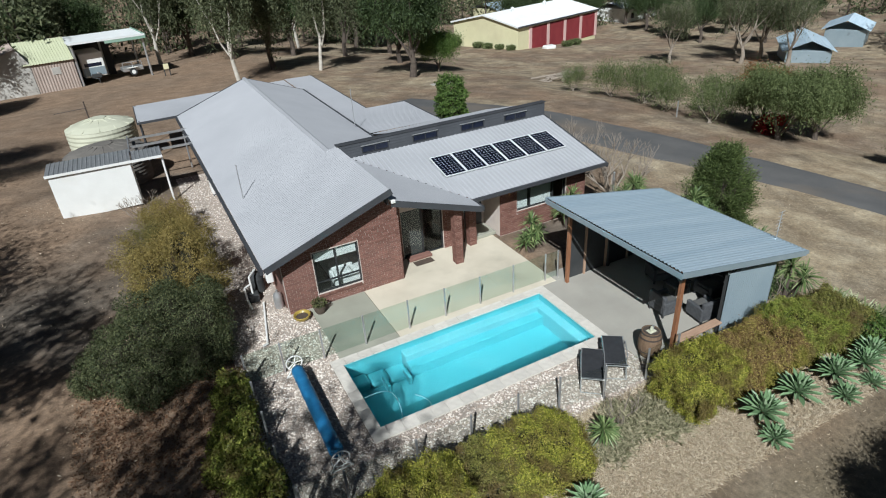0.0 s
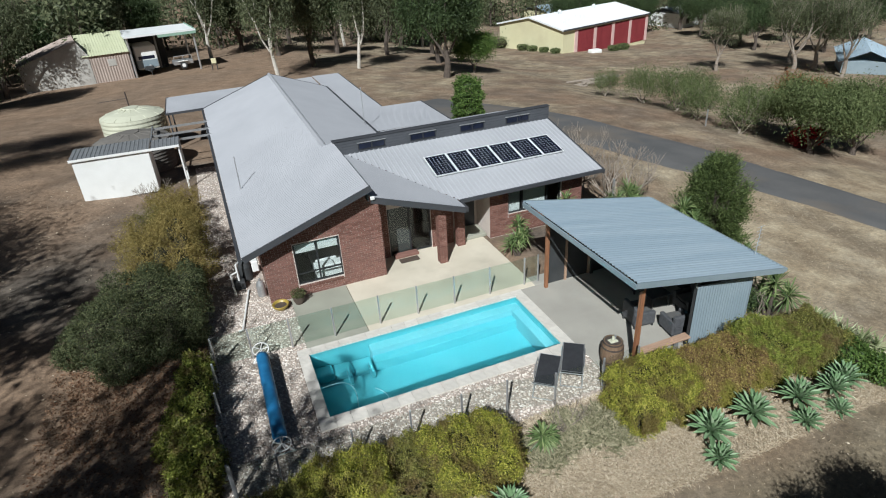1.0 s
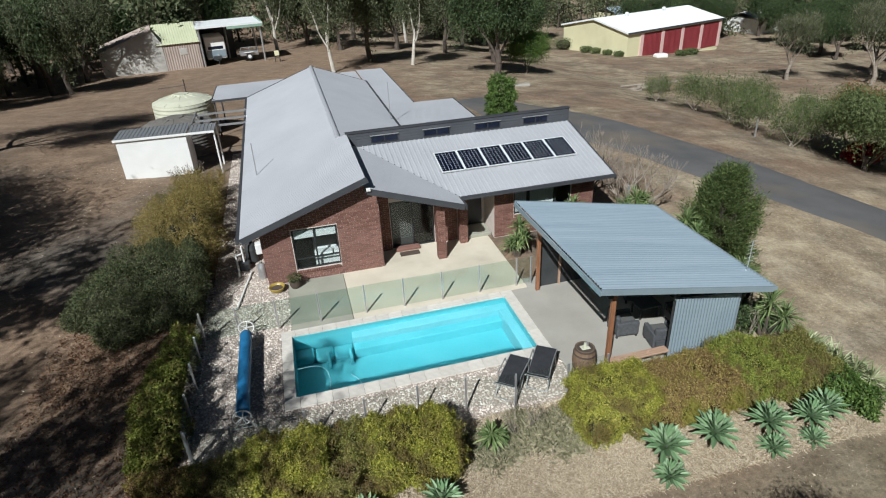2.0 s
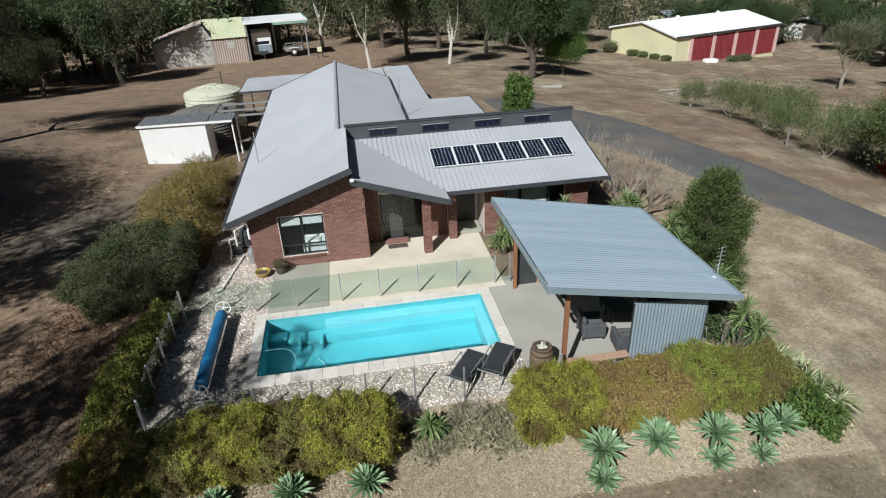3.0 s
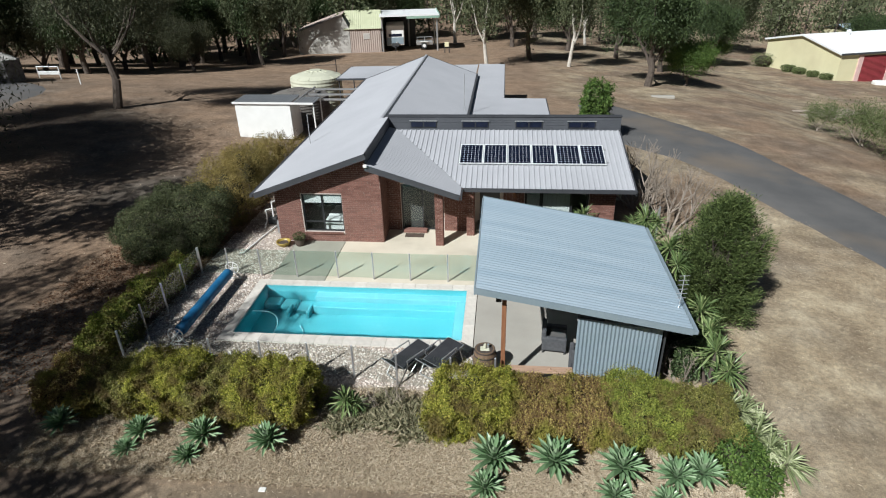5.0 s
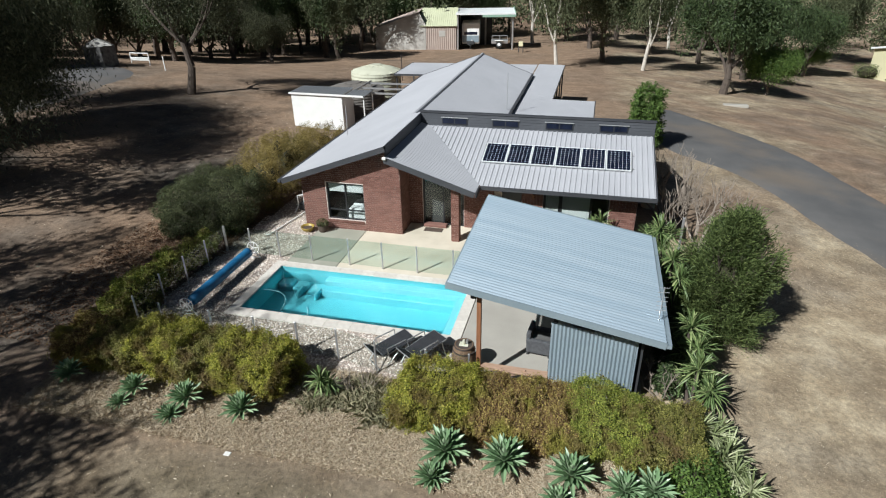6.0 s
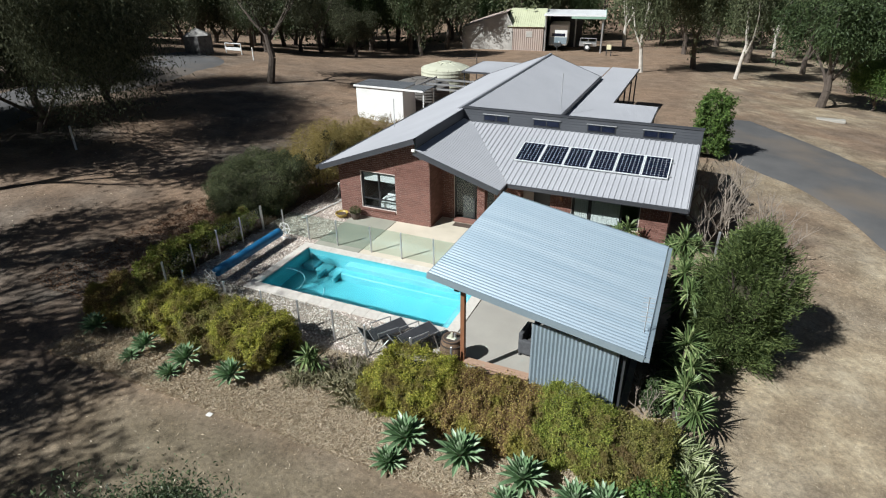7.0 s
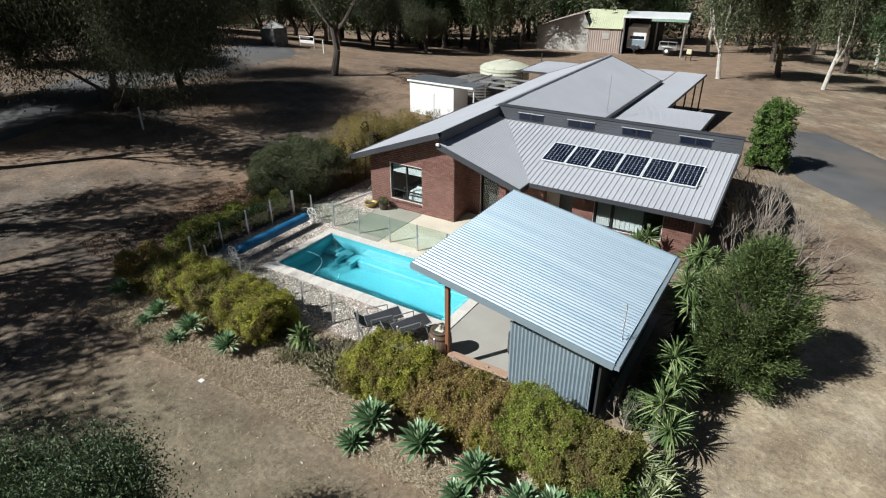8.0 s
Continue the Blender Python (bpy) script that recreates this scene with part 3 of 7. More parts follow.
slab("pavement_cream", 2.445, 8.75, 3.80, 9.4, 0.0, M_CONCRETE, "cream sunlit concrete patio along the house")
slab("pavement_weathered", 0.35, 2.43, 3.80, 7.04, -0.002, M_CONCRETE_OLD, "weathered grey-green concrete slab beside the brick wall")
slab("pavement_pavilion", 8.12, 13.4, -1.6, 3.79, 0.0, M_CONCRETE_GREY, "smooth beige-grey concrete floor of the pavilion")
slab("pavement_strip", 8.76, 13.4, 3.80, 4.4, -0.003, M_CONCRETE_GREY, "beige-grey concrete strip beside the planting bed")


def gravel():
    """Stony beds round the pool: a bed and loose stones."""
    beds = [(-2.6, -0.01, -2.0, 7.6), (-0.01, 8.1, -2.0, -0.01), (-2.4, -0.36, 7.6, 24.0), (-0.01, 0.34, 3.80, 7.0)]
    for k, (x0, x1, y0, y1) in enumerate(beds):
        bm = bmesh.new()
        box(bm, x0, x1, y0, y1, -0.2, -0.018 - 0.001 * k)
        tagged(solid("gravel_bed", bm, M_GRAVELBED), "pale quartz gravel bed around the pool", "gravel", kind="structure")
    vs, fs = [], []
    octa = np.array([(1, 0, 0), (0, 1, 0), (-1, 0, 0), (0, -1, 0), (0, 0, 1), (0, 0, -1)], float)
    tri = [(0, 1, 4), (1, 2, 4), (2, 3, 4), (3, 0, 4), (1, 0, 5), (2, 1, 5), (3, 2, 5), (0, 3, 5)]
    for x0, x1, y0, y1 in beds:
        count = int((x1 - x0) * (y1 - y0) * (340 if y0 < 5 else 130))
        for _ in range(count):
            s = R.uniform(0.018, 0.045)
            ang = R.uniform(0, 6.28)
            c, sn = math.cos(ang), math.sin(ang)
            x, y = R.uniform(x0, x1), R.uniform(y0, y1)
            sz = (s * R.uniform(0.8, 1.5), s * R.uniform(0.7, 1.1), s * R.uniform(0.45, 0.8))
            k = len(vs)
            for v in octa:
                px, py, pz = v * sz
                vs.append((x + c * px - sn * py, y + sn * px + c * py, -0.018 + sz[2] * 0.5 + pz))
            fs += [(a + k, b + k, d + k) for a, b, d in tri]
    ob = solid("gravel_stones", (vs, [], fs), M_STONE)
    tagged(ob, "loose cream and brown gravel stones around the pool", "gravel", kind="stuff")


gravel()


def pool():
    x0, x1, y0, y1 = 0.36, 7.71, 0.48, 3.44
    bm = bmesh.new()
    box(bm, x0 - 0.07, x0, y0 - 0.07, y1 + 0.07, -1.55, -0.035)
    box(bm, x1, x1 + 0.07, y0 - 0.07, y1 + 0.07, -1.55, -0.035)
    box(bm, x0, x1, y0 - 0.07, y0, -1.55, -0.035)
    box(bm, x0, x1, y1, y1 + 0.07, -1.55, -0.035)
    ob = tagged(thing("swimming_pool", "turquoise fibreglass swimming pool filled with clear water", "pool"), kind="structure")
    own("pool_wall", bm, M_SHELL, ob)
    own("pool_floor", soft_box(x0 - 0.07, x1 + 0.07, y0 - 0.07, y1 + 0.07, -1.75, -1.30, 0.05), M_SHELL, ob)
    own("ledge", soft_box(x0 + 1.9, x1 + 0.02, y1 - 0.36, y1 + 0.02, -1.4, -0.34, 0.05, 3), M_LEDGE, ob, "moulded side bench, painted paler for shallow water")
    own("ledge", soft_box(x0 + 1.9, x1 - 0.3, y1 - 0.72, y1 - 0.30, -1.4, -0.72, 0.06, 3), M_SHELL, ob, "lower moulded bench under water")
    own("ledge", soft_box(x1 - 0.34, x1 + 0.02, y0 - 0.02, y1 - 0.36, -1.4, -0.36, 0.05, 3), M_LEDGE, ob, "moulded end step, painted paler for shallow water")
    own("step", soft_box(x0 - 0.02, x0 + 0.62, y1 - 0.55, y1 + 0.02, -1.4, -0.86, 0.16, 4), M_SHELL, ob, "moulded corner seat under water")
    own("step", soft_box(x0 + 0.60, x0 + 1.24, y1 - 0.62, y1 + 0.02, -1.4, -1.0, 0.16, 4), M_SHELL, ob, "moulded step under water")
    own("step", soft_box(x0 + 1.22, x0 + 1.92, y1 - 0.70, y1 + 0.02, -1.4, -1.12, 0.12, 4), M_SHELL, ob, "moulded step under water")
    for k in range(2):
        own("step_divider", soft_box(x0 + 0.98 + 0.72 * k, x0 + 1.10 + 0.72 * k, y1 - 1.0, y1 - 0.45, -1.4, -0.85, 0.055, 3), M_SHELL, ob, "rounded divider between the steps")
    vs, fs, nx, ny = [], [], 40, 16
    for j in range(ny + 1):
        for i in range(nx + 1):
            vs.append((x0 + (x1 - x0) * i / nx, y0 + (y1 - y0) * j / ny, -0.13))
    for j in range(ny):
        for i in range(nx):
            q = j * (nx + 1) + i
            fs.append((q, q + 1, q + nx + 2, q + nx + 1))
    w = own("water_surface", (vs, [], fs), M_WATER, ob, "clear rippling water", True)
    w.visible_shadow = False
    # coping pavers, one by one
    cop = tagged(thing("pool_coping", "pale sandstone pavers edging the pool", "paving"), kind="structure")
    mesh = None
    runs = []
    nx = 18
    for k in range(nx):
        a = 8.1 * k / nx
        runs.append((a, a + 8.1 / nx, 0.0, 0.46))
        runs.append((a, a + 8.1 / nx, 3.46, 3.79))
    for k in range(7):
        b = 0.46 + 3.0 * k / 7
        runs.append((0.0, 0.345, b, b + 3.0 / 7))
        runs.append((7.725, 8.1, b, b + 3.0 / 7))
    for a0, a1, b0, b1 in runs:
        if mesh is None:
            bm = soft_box(-0.5, 0.5, -0.5, 0.5, -0.5, 0.5, 0.03)
            mesh = to_mesh("paver", bm)
            mesh.materials.append(M_COPING)
        p = new("paver", mesh)
        p.parent = cop
        p.location = ((a0 + a1) / 2, (b0 + b1) / 2, -0.012 + R.uniform(-0.002, 0.002))
        p.scale = (a1 - a0 - 0.008, b1 - b0 - 0.008, 0.06)
    # hose of the cleaner
    cu = bpy.data.curves.new("hose", "CURVE")
    cu.dimensions, cu.bevel_depth, cu.bevel_resolution = "3D", 0.017, 2
    sp = cu.splines.new("NURBS")
    pts = [(0.40, 1.9, -0.15), (0.75, 1.93, -0.15), (1.15, 1.95, -0.2), (1.4, 1.75, -0.7), (1.25, 1.1, -1.2), (1.0, 0.85, -1.25), (1.2, 0.62, -1.25), (1.9, 0.75, -1.25), (2.25, 1.15, -1.25), (2.3, 1.6, -1.25), (2.0, 1.95, -1.25)]
    sp.points.add(len(pts) - 1)
    for q, c in zip(sp.points, pts):
        q.co = (*c, 1)
    sp.use_endpoint_u, sp.order_u = True, 4
    cu.materials.append(M_HOSE)
    hose = new("pool_hose", cu)
    tagged(hose, "pale blue cleaner hose coiled under the pool water", "pool hose")


pool()


# ================= the house =================
house = thing("house", "single-storey red-brown brick house with grey corrugated roofs", "house")
RIDGE_X, RIDGE_Z, EAVE_X, EAVE_Z = 3.64, 3.97, -0.97, 2.30
SLOPE_W = (RIDGE_Z - EAVE_Z) / (RIDGE_X - EAVE_X)
EAST_X, EAST_Z = 6.88, 2.53
WING = lambda y: 2.33 + 0.238 * (y - 7.31)
VALLEY_Y = lambda x: 11.8 + (x - 4.1) * (7.31 - 11.8) / (7.37 - 4.1)
VALLEY_X = lambda y: 4.1 + (y - 11.8) * (7.37 - 4.1) / (7.31 - 11.8)


def house_roofs():
    dw = Vector((EAVE_X - RIDGE_X, 0, EAVE_Z - RIDGE_Z))
    own("roof_west", sheet((RIDGE_X, 6.5, RIDGE_Z), (0, 1, 0), dw, 22.65, lambda a: (0 if a < 5.5 else 0.38, dw.length + 0.012 * a), 0.13, 0.008), M_ROOF, house, "grey corrugated roof slope")
    de = Vector((EAST_X - 3.28, 0, EAST_Z - 3.84))
    own("roof_east", sheet((3.28, 12.04, 3.84), (0, 1, 0), de, 17.1, lambda a: (0, de.length), 0.13, 0.008), M_ROOF, house, "grey corrugated roof slope")
    bm = bmesh.new()
    tube(bm, (3.28, 12.0, 3.80), (3.28, 29.18, 3.80), 0.12, 0.12, 10)
    own("ridge_cap", bm, M_ROOF, house)
    dp = Vector((1, 0, -0.327)).normalized()
    k = 1 / dp.x
    own("porch_roof", sheet((3.68, 6.5, 3.52), (0, 1, 0), dp, 5.3, lambda a: (0, ((VALLEY_X(6.5 + a) if 6.5 + a > 7.4 else 7.28) - 3.68) * k), 0.13, 0.008), M_ROOF, house, "grey corrugated porch roof")
    dA = Vector((0, 1, 0.238)).normalized()
    ka = 1 / dA.y
    own("wing_roof", sheet((4.1, 7.31, 2.33), (1, 0, 0), dA, 9.9, lambda a: ((max(7.31, VALLEY_Y(4.1 + a)) - 7.31) * ka, 4.49 * ka), 0.21, 0.03, ribbed=True), M_ROOF, house, "grey ribbed steel roof under the solar panels")
    db = Vector((0, 1, -0.285)).normalized()
    own("back_roof", sheet((7.0, 12.04, 3.93), (1, 0, 0), db, 7.0, lambda a: (0, 5.2), 0.21, 0.03, ribbed=True), M_ROOF, house)
    own("flat_roof", sheet((6.9, 17.8, 2.33), (0, 1, 0), (1, 0, -0.012), 4.85, lambda a: (0, 4.55), 0.21, 0.01, ribbed=True), M_ROOF, house, "low grey carport roof")
    own("flat_roof", sheet((6.9, 22.66, 2.33), (0, 1, 0), (1, 0, -0.012), 11.5, lambda a: (0, 2.0), 0.21, 0.01, ribbed=True), M_ROOF, house, "low grey verandah roof")
    own("awning_roof", sheet((-3.5, 29.2, 2.22), (0, 1, 0), (1, 0, 0.01), 4.8, lambda a: (0, 10.3), 0.21, 0.01, ribbed=True), M_ROOF, house, "low grey awning roof")
    # fascias and gutters
    f = lambda n, a, b, w=0.05, h=0.2, s=None: own(n, beam(a, b, w, h, s), M_FASCIA, house, "charcoal fascia")
    f("fascia", (EAVE_X, 6.47, EAVE_Z + 0.03), (RIDGE_X + 0.03, 6.47, RIDGE_Z + 0.03), 0.05, 0.22, (0, 1, 0))
    f("fascia", (EAVE_X - 0.26, 29.18, EAVE_Z - 0.06), (3.28, 29.18, 3.87), 0.05, 0.22, (0, 1, 0))
    f("fascia", (3.28, 29.18, 3.87), (EAST_X, 29.18, EAST_Z + 0.03), 0.05, 0.22, (0, 1, 0))
    f("gutter", (EAVE_X - 0.07, 6.45, EAVE_Z + 0.0), (EAVE_X - 0.33, 29.2, EAVE_Z - 0.09), 0.12, 0.13)
    f("gutter", (EAST_X + 0.06, 12.06, EAST_Z + 0.02), (EAST_X + 0.06, 29.2, EAST_Z + 0.02), 0.12, 0.13)
    f("fascia", (RIDGE_X + 0.06, 6.47, 3.55), (7.3, 6.47, 2.37), 0.05, 0.22, (0, 1, 0))
    f("fascia", (7.33, 6.46, 2.37), (7.33, 7.2, 2.37), 0.05, 0.2)
    f("gutter", (7.36, 7.25, 2.36), (14.02, 7.25, 2.36), 0.12, 0.13)
    f("fascia", (14.03, 7.2, 2.33), (14.03, 11.8, 3.43), 0.05, 0.2, (1, 0, 0))
    f("fascia", (11.48, 17.8, 2.31), (11.48, 22.7, 2.31), 0.05, 0.14)
    f("fascia", (8.93, 22.7, 2.33), (8.93, 34.2, 2.33), 0.05, 0.14)
    f("fascia", (-3.5, 29.15, 2.24), (-1.0, 29.15, 2.26), 0.05, 0.14)
    f("fascia", (-3.53, 29.15, 2.24), (-3.53, 34.0, 2.24), 0.05, 0.14)
    bm = bmesh.new()
    vs = [bm.verts.new(c) for c in ((EAVE_X + 0.02, 6.5, EAVE_Z - 0.12), (RIDGE_X, 6.5, RIDGE_Z - 0.13), (RIDGE_X, 7.05, RIDGE_Z - 0.13), (EAVE_X + 0.02, 7.05, EAVE_Z - 0.12))]
    bm.faces.new(vs)
    bmesh.ops.solidify(bm, geom=bm.faces[:], thickness=0.03)
    own("soffit", bm, M_FASCIA, house)
    # clerestory band and the side wall beneath the ridge edge
    band = bmesh.new()
    box(band, 3.62, 14.05, 11.83, 12.03, 3.2, 4.0)
    b = own("clerestory_wall", band, M_BAND, house, "charcoal clad clerestory wall")
    bm = bmesh.new()
    for z in (3.5, 3.62, 3.74, 3.86):
        box(bm, 3.62, 14.05, 11.818, 11.83, z, z + 0.1)
    own("weatherboard", bm, M_BAND, b)
    box_bm = bmesh.new()
    box(box_bm, 3.58, 14.08, 11.79, 12.06, 4.0, 4.045)
    own("capping", box_bm, M_FASCIA, b)
    for x0 in (4.66, 7.02, 9.42, 11.75):
        w = own("clerestory_window", soft_box(x0, x0 + 1.2, 11.79, 11.83, 3.5, 3.80, 0.01), M_FRAME, house, "narrow dark clerestory window")
        for a, c in ((x0 + 0.04, x0 + 0.57), (x0 + 0.63, x0 + 1.16)):
            bm = bmesh.new()
            box(bm, a, c, 11.782, 11.788, 3.54, 3.76)
            own("pane", bm, M_CELL, w)
        own("sill", soft_box(x0 - 0.04, x0 + 1.24, 11.75, 11.83, 3.80, 3.83, 0.008), M_STEEL, w)
    bm = bmesh.new()
    box(bm, 3.60, 3.66, 6.75, 11.82, 3.3, 3.95)
    own("side_wall", bm, M_BAND, house, "charcoal clad side wall above the porch")


house_roofs()


def brick_layer(spans, put):
    """Stretcher bond over rows: spans(z, zt) gives the free stretches of that course; put(s0, s1, z0, z1) lays one brick."""
    z, row = 0.0, 0
    while z < 4.2:
        for a, b in spans(z, z + 0.076):
            s = a - (0.12 if row % 2 else 0.0)
            while s < b:
                s0, s1 = max(a, s), min(b, s + 0.23)
                if s1 - s0 > 0.03:
                    put(s0, s1, z, z + 0.076)
                s += 0.24
        z += 0.086
        row += 1


def free(a, b, z0, z1, top, holes):
    """Stretches of one course between a and b, below the sloping top and clear of the openings."""
    out, s, step = [], a, 0.02
    run = None
    while s <= b + 1e-6:
        ok = top(s) > z1 and not any(h[0] < s < h[1] and z1 > h[2] and z0 < h[3] for h in holes)
        if ok and run is None:
            run = s
        if (not ok or s + step > b + 1e-6) and run is not None:
            out.append((run, s if ok else s - step))
            run = None
        s += step
    return out


def boxes_mesh(rows):
    vs, fs = [], []
    for x0, x1, y0, y1, z0, z1 in rows:
        k = len(vs)
        vs += [(x0, y0, z0), (x1, y0, z0), (x1, y1, z0), (x0, y1, z0), (x0, y0, z1), (x1, y0, z1), (x1, y1, z1), (x0, y1, z1)]
        fs += [tuple(i + k for i in f) for f in ((0, 3, 2, 1), (4, 5, 6, 7), (0, 1, 5, 4), (1, 2, 6, 5), (2, 3, 7, 6), (3, 0, 4, 7))]
    return vs, [], fs


GABLE_TOP = lambda x: (EAVE_Z - 0.16 + (x - EAVE_X) * SLOPE_W) if x < RIDGE_X else 3.5 - 0.327 * (x - RIDGE_X) - 0.1
WIN = (0.77, 2.45, 0.44, 2.10)
WIN_E = (9.81, 12.36, 0.92, 1.98)


def house_walls():
    bm = bmesh.new()
    y0, y1 = 7.06, 7.29
    wedge_wall(bm, -0.34, WIN[0], y0, y1, -0.1, GABLE_TOP(-0.34), GABLE_TOP(WIN[0]))
    wedge_wall(bm, WIN[1], RIDGE_X, y0, y1, -0.1, GABLE_TOP(WIN[1]), GABLE_TOP(RIDGE_X - 0.01))
    wedge_wall(bm, RIDGE_X, 4.07, y0, y1, -0.1, GABLE_TOP(RIDGE_X + 0.01), GABLE_TOP(4.07))
    wedge_wall(bm, WIN[0], WIN[1], y0, y1, WIN[3], GABLE_TOP(WIN[0]), GABLE_TOP(WIN[1]))
    box(bm, WIN[0], WIN[1], y0, y1, -0.1, WIN[2])
    wall = own("front_wall", bm, M_MORTAR, house, "red-brown brick gable wall")
    bm = bmesh.new()
    box(bm, -0.34, -0.11, 7.29, 29.0, -0.1, 2.35)
    own("west_wall", bm, M_BRICK, house, "red-brown brick side wall")
    bm = bmesh.new()
    wedge_wall(bm, -0.34, 3.28, 28.75, 29.0, -0.6, GABLE_TOP(-0.34), 3.65)
    wedge_wall(bm, 3.28, 6.6, 28.75, 29.0, -0.6, 3.65, 2.45)
    own("north_wall", bm, M_BRICK, house)
    bm = bmesh.new()
    box(bm, 6.4, 6.6, 12.1, 28.75, -0.6, 2.6)
    box(bm, 13.2, 13.42, 8.15, 16.8, -0.4, 2.45)
    box(bm, 6.6, 13.42, 16.6, 16.8, -0.4, 2.5)
    own("east_wall", bm, M_BRICK, house)
    bm = bmesh.new()
    box(bm, 3.84, 4.07, 7.29, 8.5, -0.1, 3.3)
    rec = own("porch_wall", bm, M_MORTAR, house, "red-brown brick wall beside the porch")
    DOOR = (4.66, 6.46, 0.02, 2.1)
    bm = bmesh.new()
    box(bm, 4.07, DOOR[0], 8.3, 8.5, -0.1, 2.9)
    box(bm, DOOR[1], 7.45, 8.3, 8.5, -0.1, 2.3)
    box(bm, DOOR[0], DOOR[1], 8.3, 8.5, DOOR[3], 2.42)
    box(bm, 7.22, 7.44, 8.5, 9.4, -0.1, 2.4)
    box(bm, 7.44, 9.2, 9.2, 9.4, -0.1, 2.55)
    back = own("porch_wall", bm, M_MORTAR, house, "red-brown brick wall behind the porch")
    bm = bmesh.new()
    y2, y3 = 7.91, 8.15
    box(bm, 8.95, WIN_E[0], y2, y3, -0.1, 2.4)
    box(bm, WIN_E[1], 13.42, y2, y3, -0.3, 2.4)
    box(bm, WIN_E[0], WIN_E[1], y2, y3, -0.2, WIN_E[2])
    box(bm, WIN_E[0], WIN_E[1], y2, y3, WIN_E[3], 2.4)
    box(bm, 8.95, 9.18, y3, 9.4, -0.1, 2.36)
    wing = own("wing_wall", bm, M_MORTAR, house, "red-brown brick wall of the wing")
    bm = bmesh.new()
    box(bm, 6.26, 6.56, 6.86, 7.16, -0.1, 2.42)
    pil = own("porch_pillar", bm, M_MORTAR, house, "square brick porch pillar")
    bm = bmesh.new()
    box(bm, 7.46, 7.76, 7.86, 8.16, -0.1, 2.32)
    pier = own("porch_pillar", bm, M_MORTAR, house, "square brick pier beside the entry")
    bm = bmesh.new()
    box(bm, -0.1, 3.84, 10.8, 11.0, -0.1, 2.5)
    box(bm, -0.1, 3.84, 7.3, 10.8, 2.45, 2.5)
    box(bm, -0.1, 3.84, 7.3, 10.8, -0.1, 0.0)
    own("room_lining", bm, M_ROOM, house, "dim bedroom behind the window")
    bm = bmesh.new()
    box(bm, 4.07, 7.2, 10.8, 11.0, -0.1, 2.5)
    box(bm, 4.07, 7.2, 8.5, 10.8, 2.45, 2.5)
    box(bm, 4.07, 7.2, 8.5, 10.8, -0.1, 0.0)
    box(bm, 9.18, 13.2, 11.2, 11.4, -0.1, 2.5)
    box(bm, 9.18, 13.2, 8.15, 11.2, -0.1, 0.0)
    own("room_lining", bm, M_ROOM, house, "dim living room behind the glass")
    # bricks of the gable wall, one by one where the camera passes nearest
    unit = bmesh.new()
    box(unit, -0.5, 0.5, -0.5, 0.5, -0.5, 0.5)
    bmesh.ops.delete(unit, geom=[f for f in unit.faces if f.normal.y > 0.5], context="FACES")
    bmesh.ops.recalc_face_normals(unit, faces=unit.faces[:])
    me = bpy.data.meshes.new("brick")
    unit.to_mesh(me)
    unit.free()
    me.materials.append(M_BRICK)
    laid, rest = [0], []

    def lay(s0, s1, z0, z1):
        if laid[0] < 300 and z0 < 1.75:
            laid[0] += 1
            o = new("brick", me)
            o.parent = wall
            o.location, o.scale = ((s0 + s1) / 2, 7.058, (z0 + z1) / 2), (s1 - s0, 0.016 + R.uniform(-0.003, 0.003), z1 - z0)
        else:
            rest.append((s0, s1, 7.05, 7.068, z0, z1))

    brick_layer(lambda a, b: free(-0.34, 4.07, a, b, GABLE_TOP, [(WIN[0] - 0.01, WIN[1] + 0.01, WIN[2] - 0.1, WIN[3])]), lay)
    own("course_rest", boxes_mesh(rest), M_BRICKS, wall, kind="stuff")
    rows = []
    brick_layer(lambda a, b: free(8.95, 13.42, a, b, lambda s: 2.3, [(WIN_E[0] - 0.01, WIN_E[1] + 0.01, WIN_E[2] - 0.1, WIN_E[3])]), lambda s0, s1, z0, z1: rows.append((s0, s1, y2 - 0.014, y2 + 0.008, z0, z1)))
    own("course_rest", boxes_mesh(rows), M_BRICKS, wing, kind="stuff")
    rows = []
    brick_layer(lambda a, b: free(4.08, DOOR[0] - 0.02, a, b, lambda s: 2.8, []), lambda s0, s1, z0, z1: rows.append((s0, s1, 8.286, 8.308, z0, z1)))
    brick_layer(lambda a, b: free(DOOR[1] + 0.02, 7.45, a, b, lambda s: 2.3, []), lambda s0, s1, z0, z1: rows.append((s0, s1, 8.286, 8.308, z0, z1)))
    own("course_rest", boxes_mesh(rows), M_BRICKS, back, kind="stuff")
    rows = []
    brick_layer(lambda a, b: free(7.06, 8.3, a, b, lambda s: 3.1, []), lambda s0, s1, z0, z1: rows.append((4.062, 4.084, s0, s1, z0, z1)))
    own("course_rest", boxes_mesh(rows), M_BRICKS, rec, kind="stuff")
    for ob, x0, x1, ya, yb, top in ((pil, 6.26, 6.56, 6.86, 7.16, 2.42), (pier, 7.46, 7.76, 7.86, 8.16, 2.3)):
        rows = []
        brick_layer(lambda a, b: free(x0, x1, a, b, lambda s: top, []), lambda s0, s1, z0, z1: rows.append((s0, s1, ya - 0.014, ya + 0.01, z0, z1)))
        brick_layer(lambda a, b: free(ya, yb, a, b, lambda s: top, []), lambda s0, s1, z0, z1: rows.append((x1 - 0.01, x1 + 0.014, s0, s1, z0, z1)))
        brick_layer(lambda a, b: free(ya, yb, a, b, lambda s: top, []), lambda s0, s1, z0, z1: rows.append((x0 - 0.014, x0 + 0.01, s0, s1, z0, z1)))
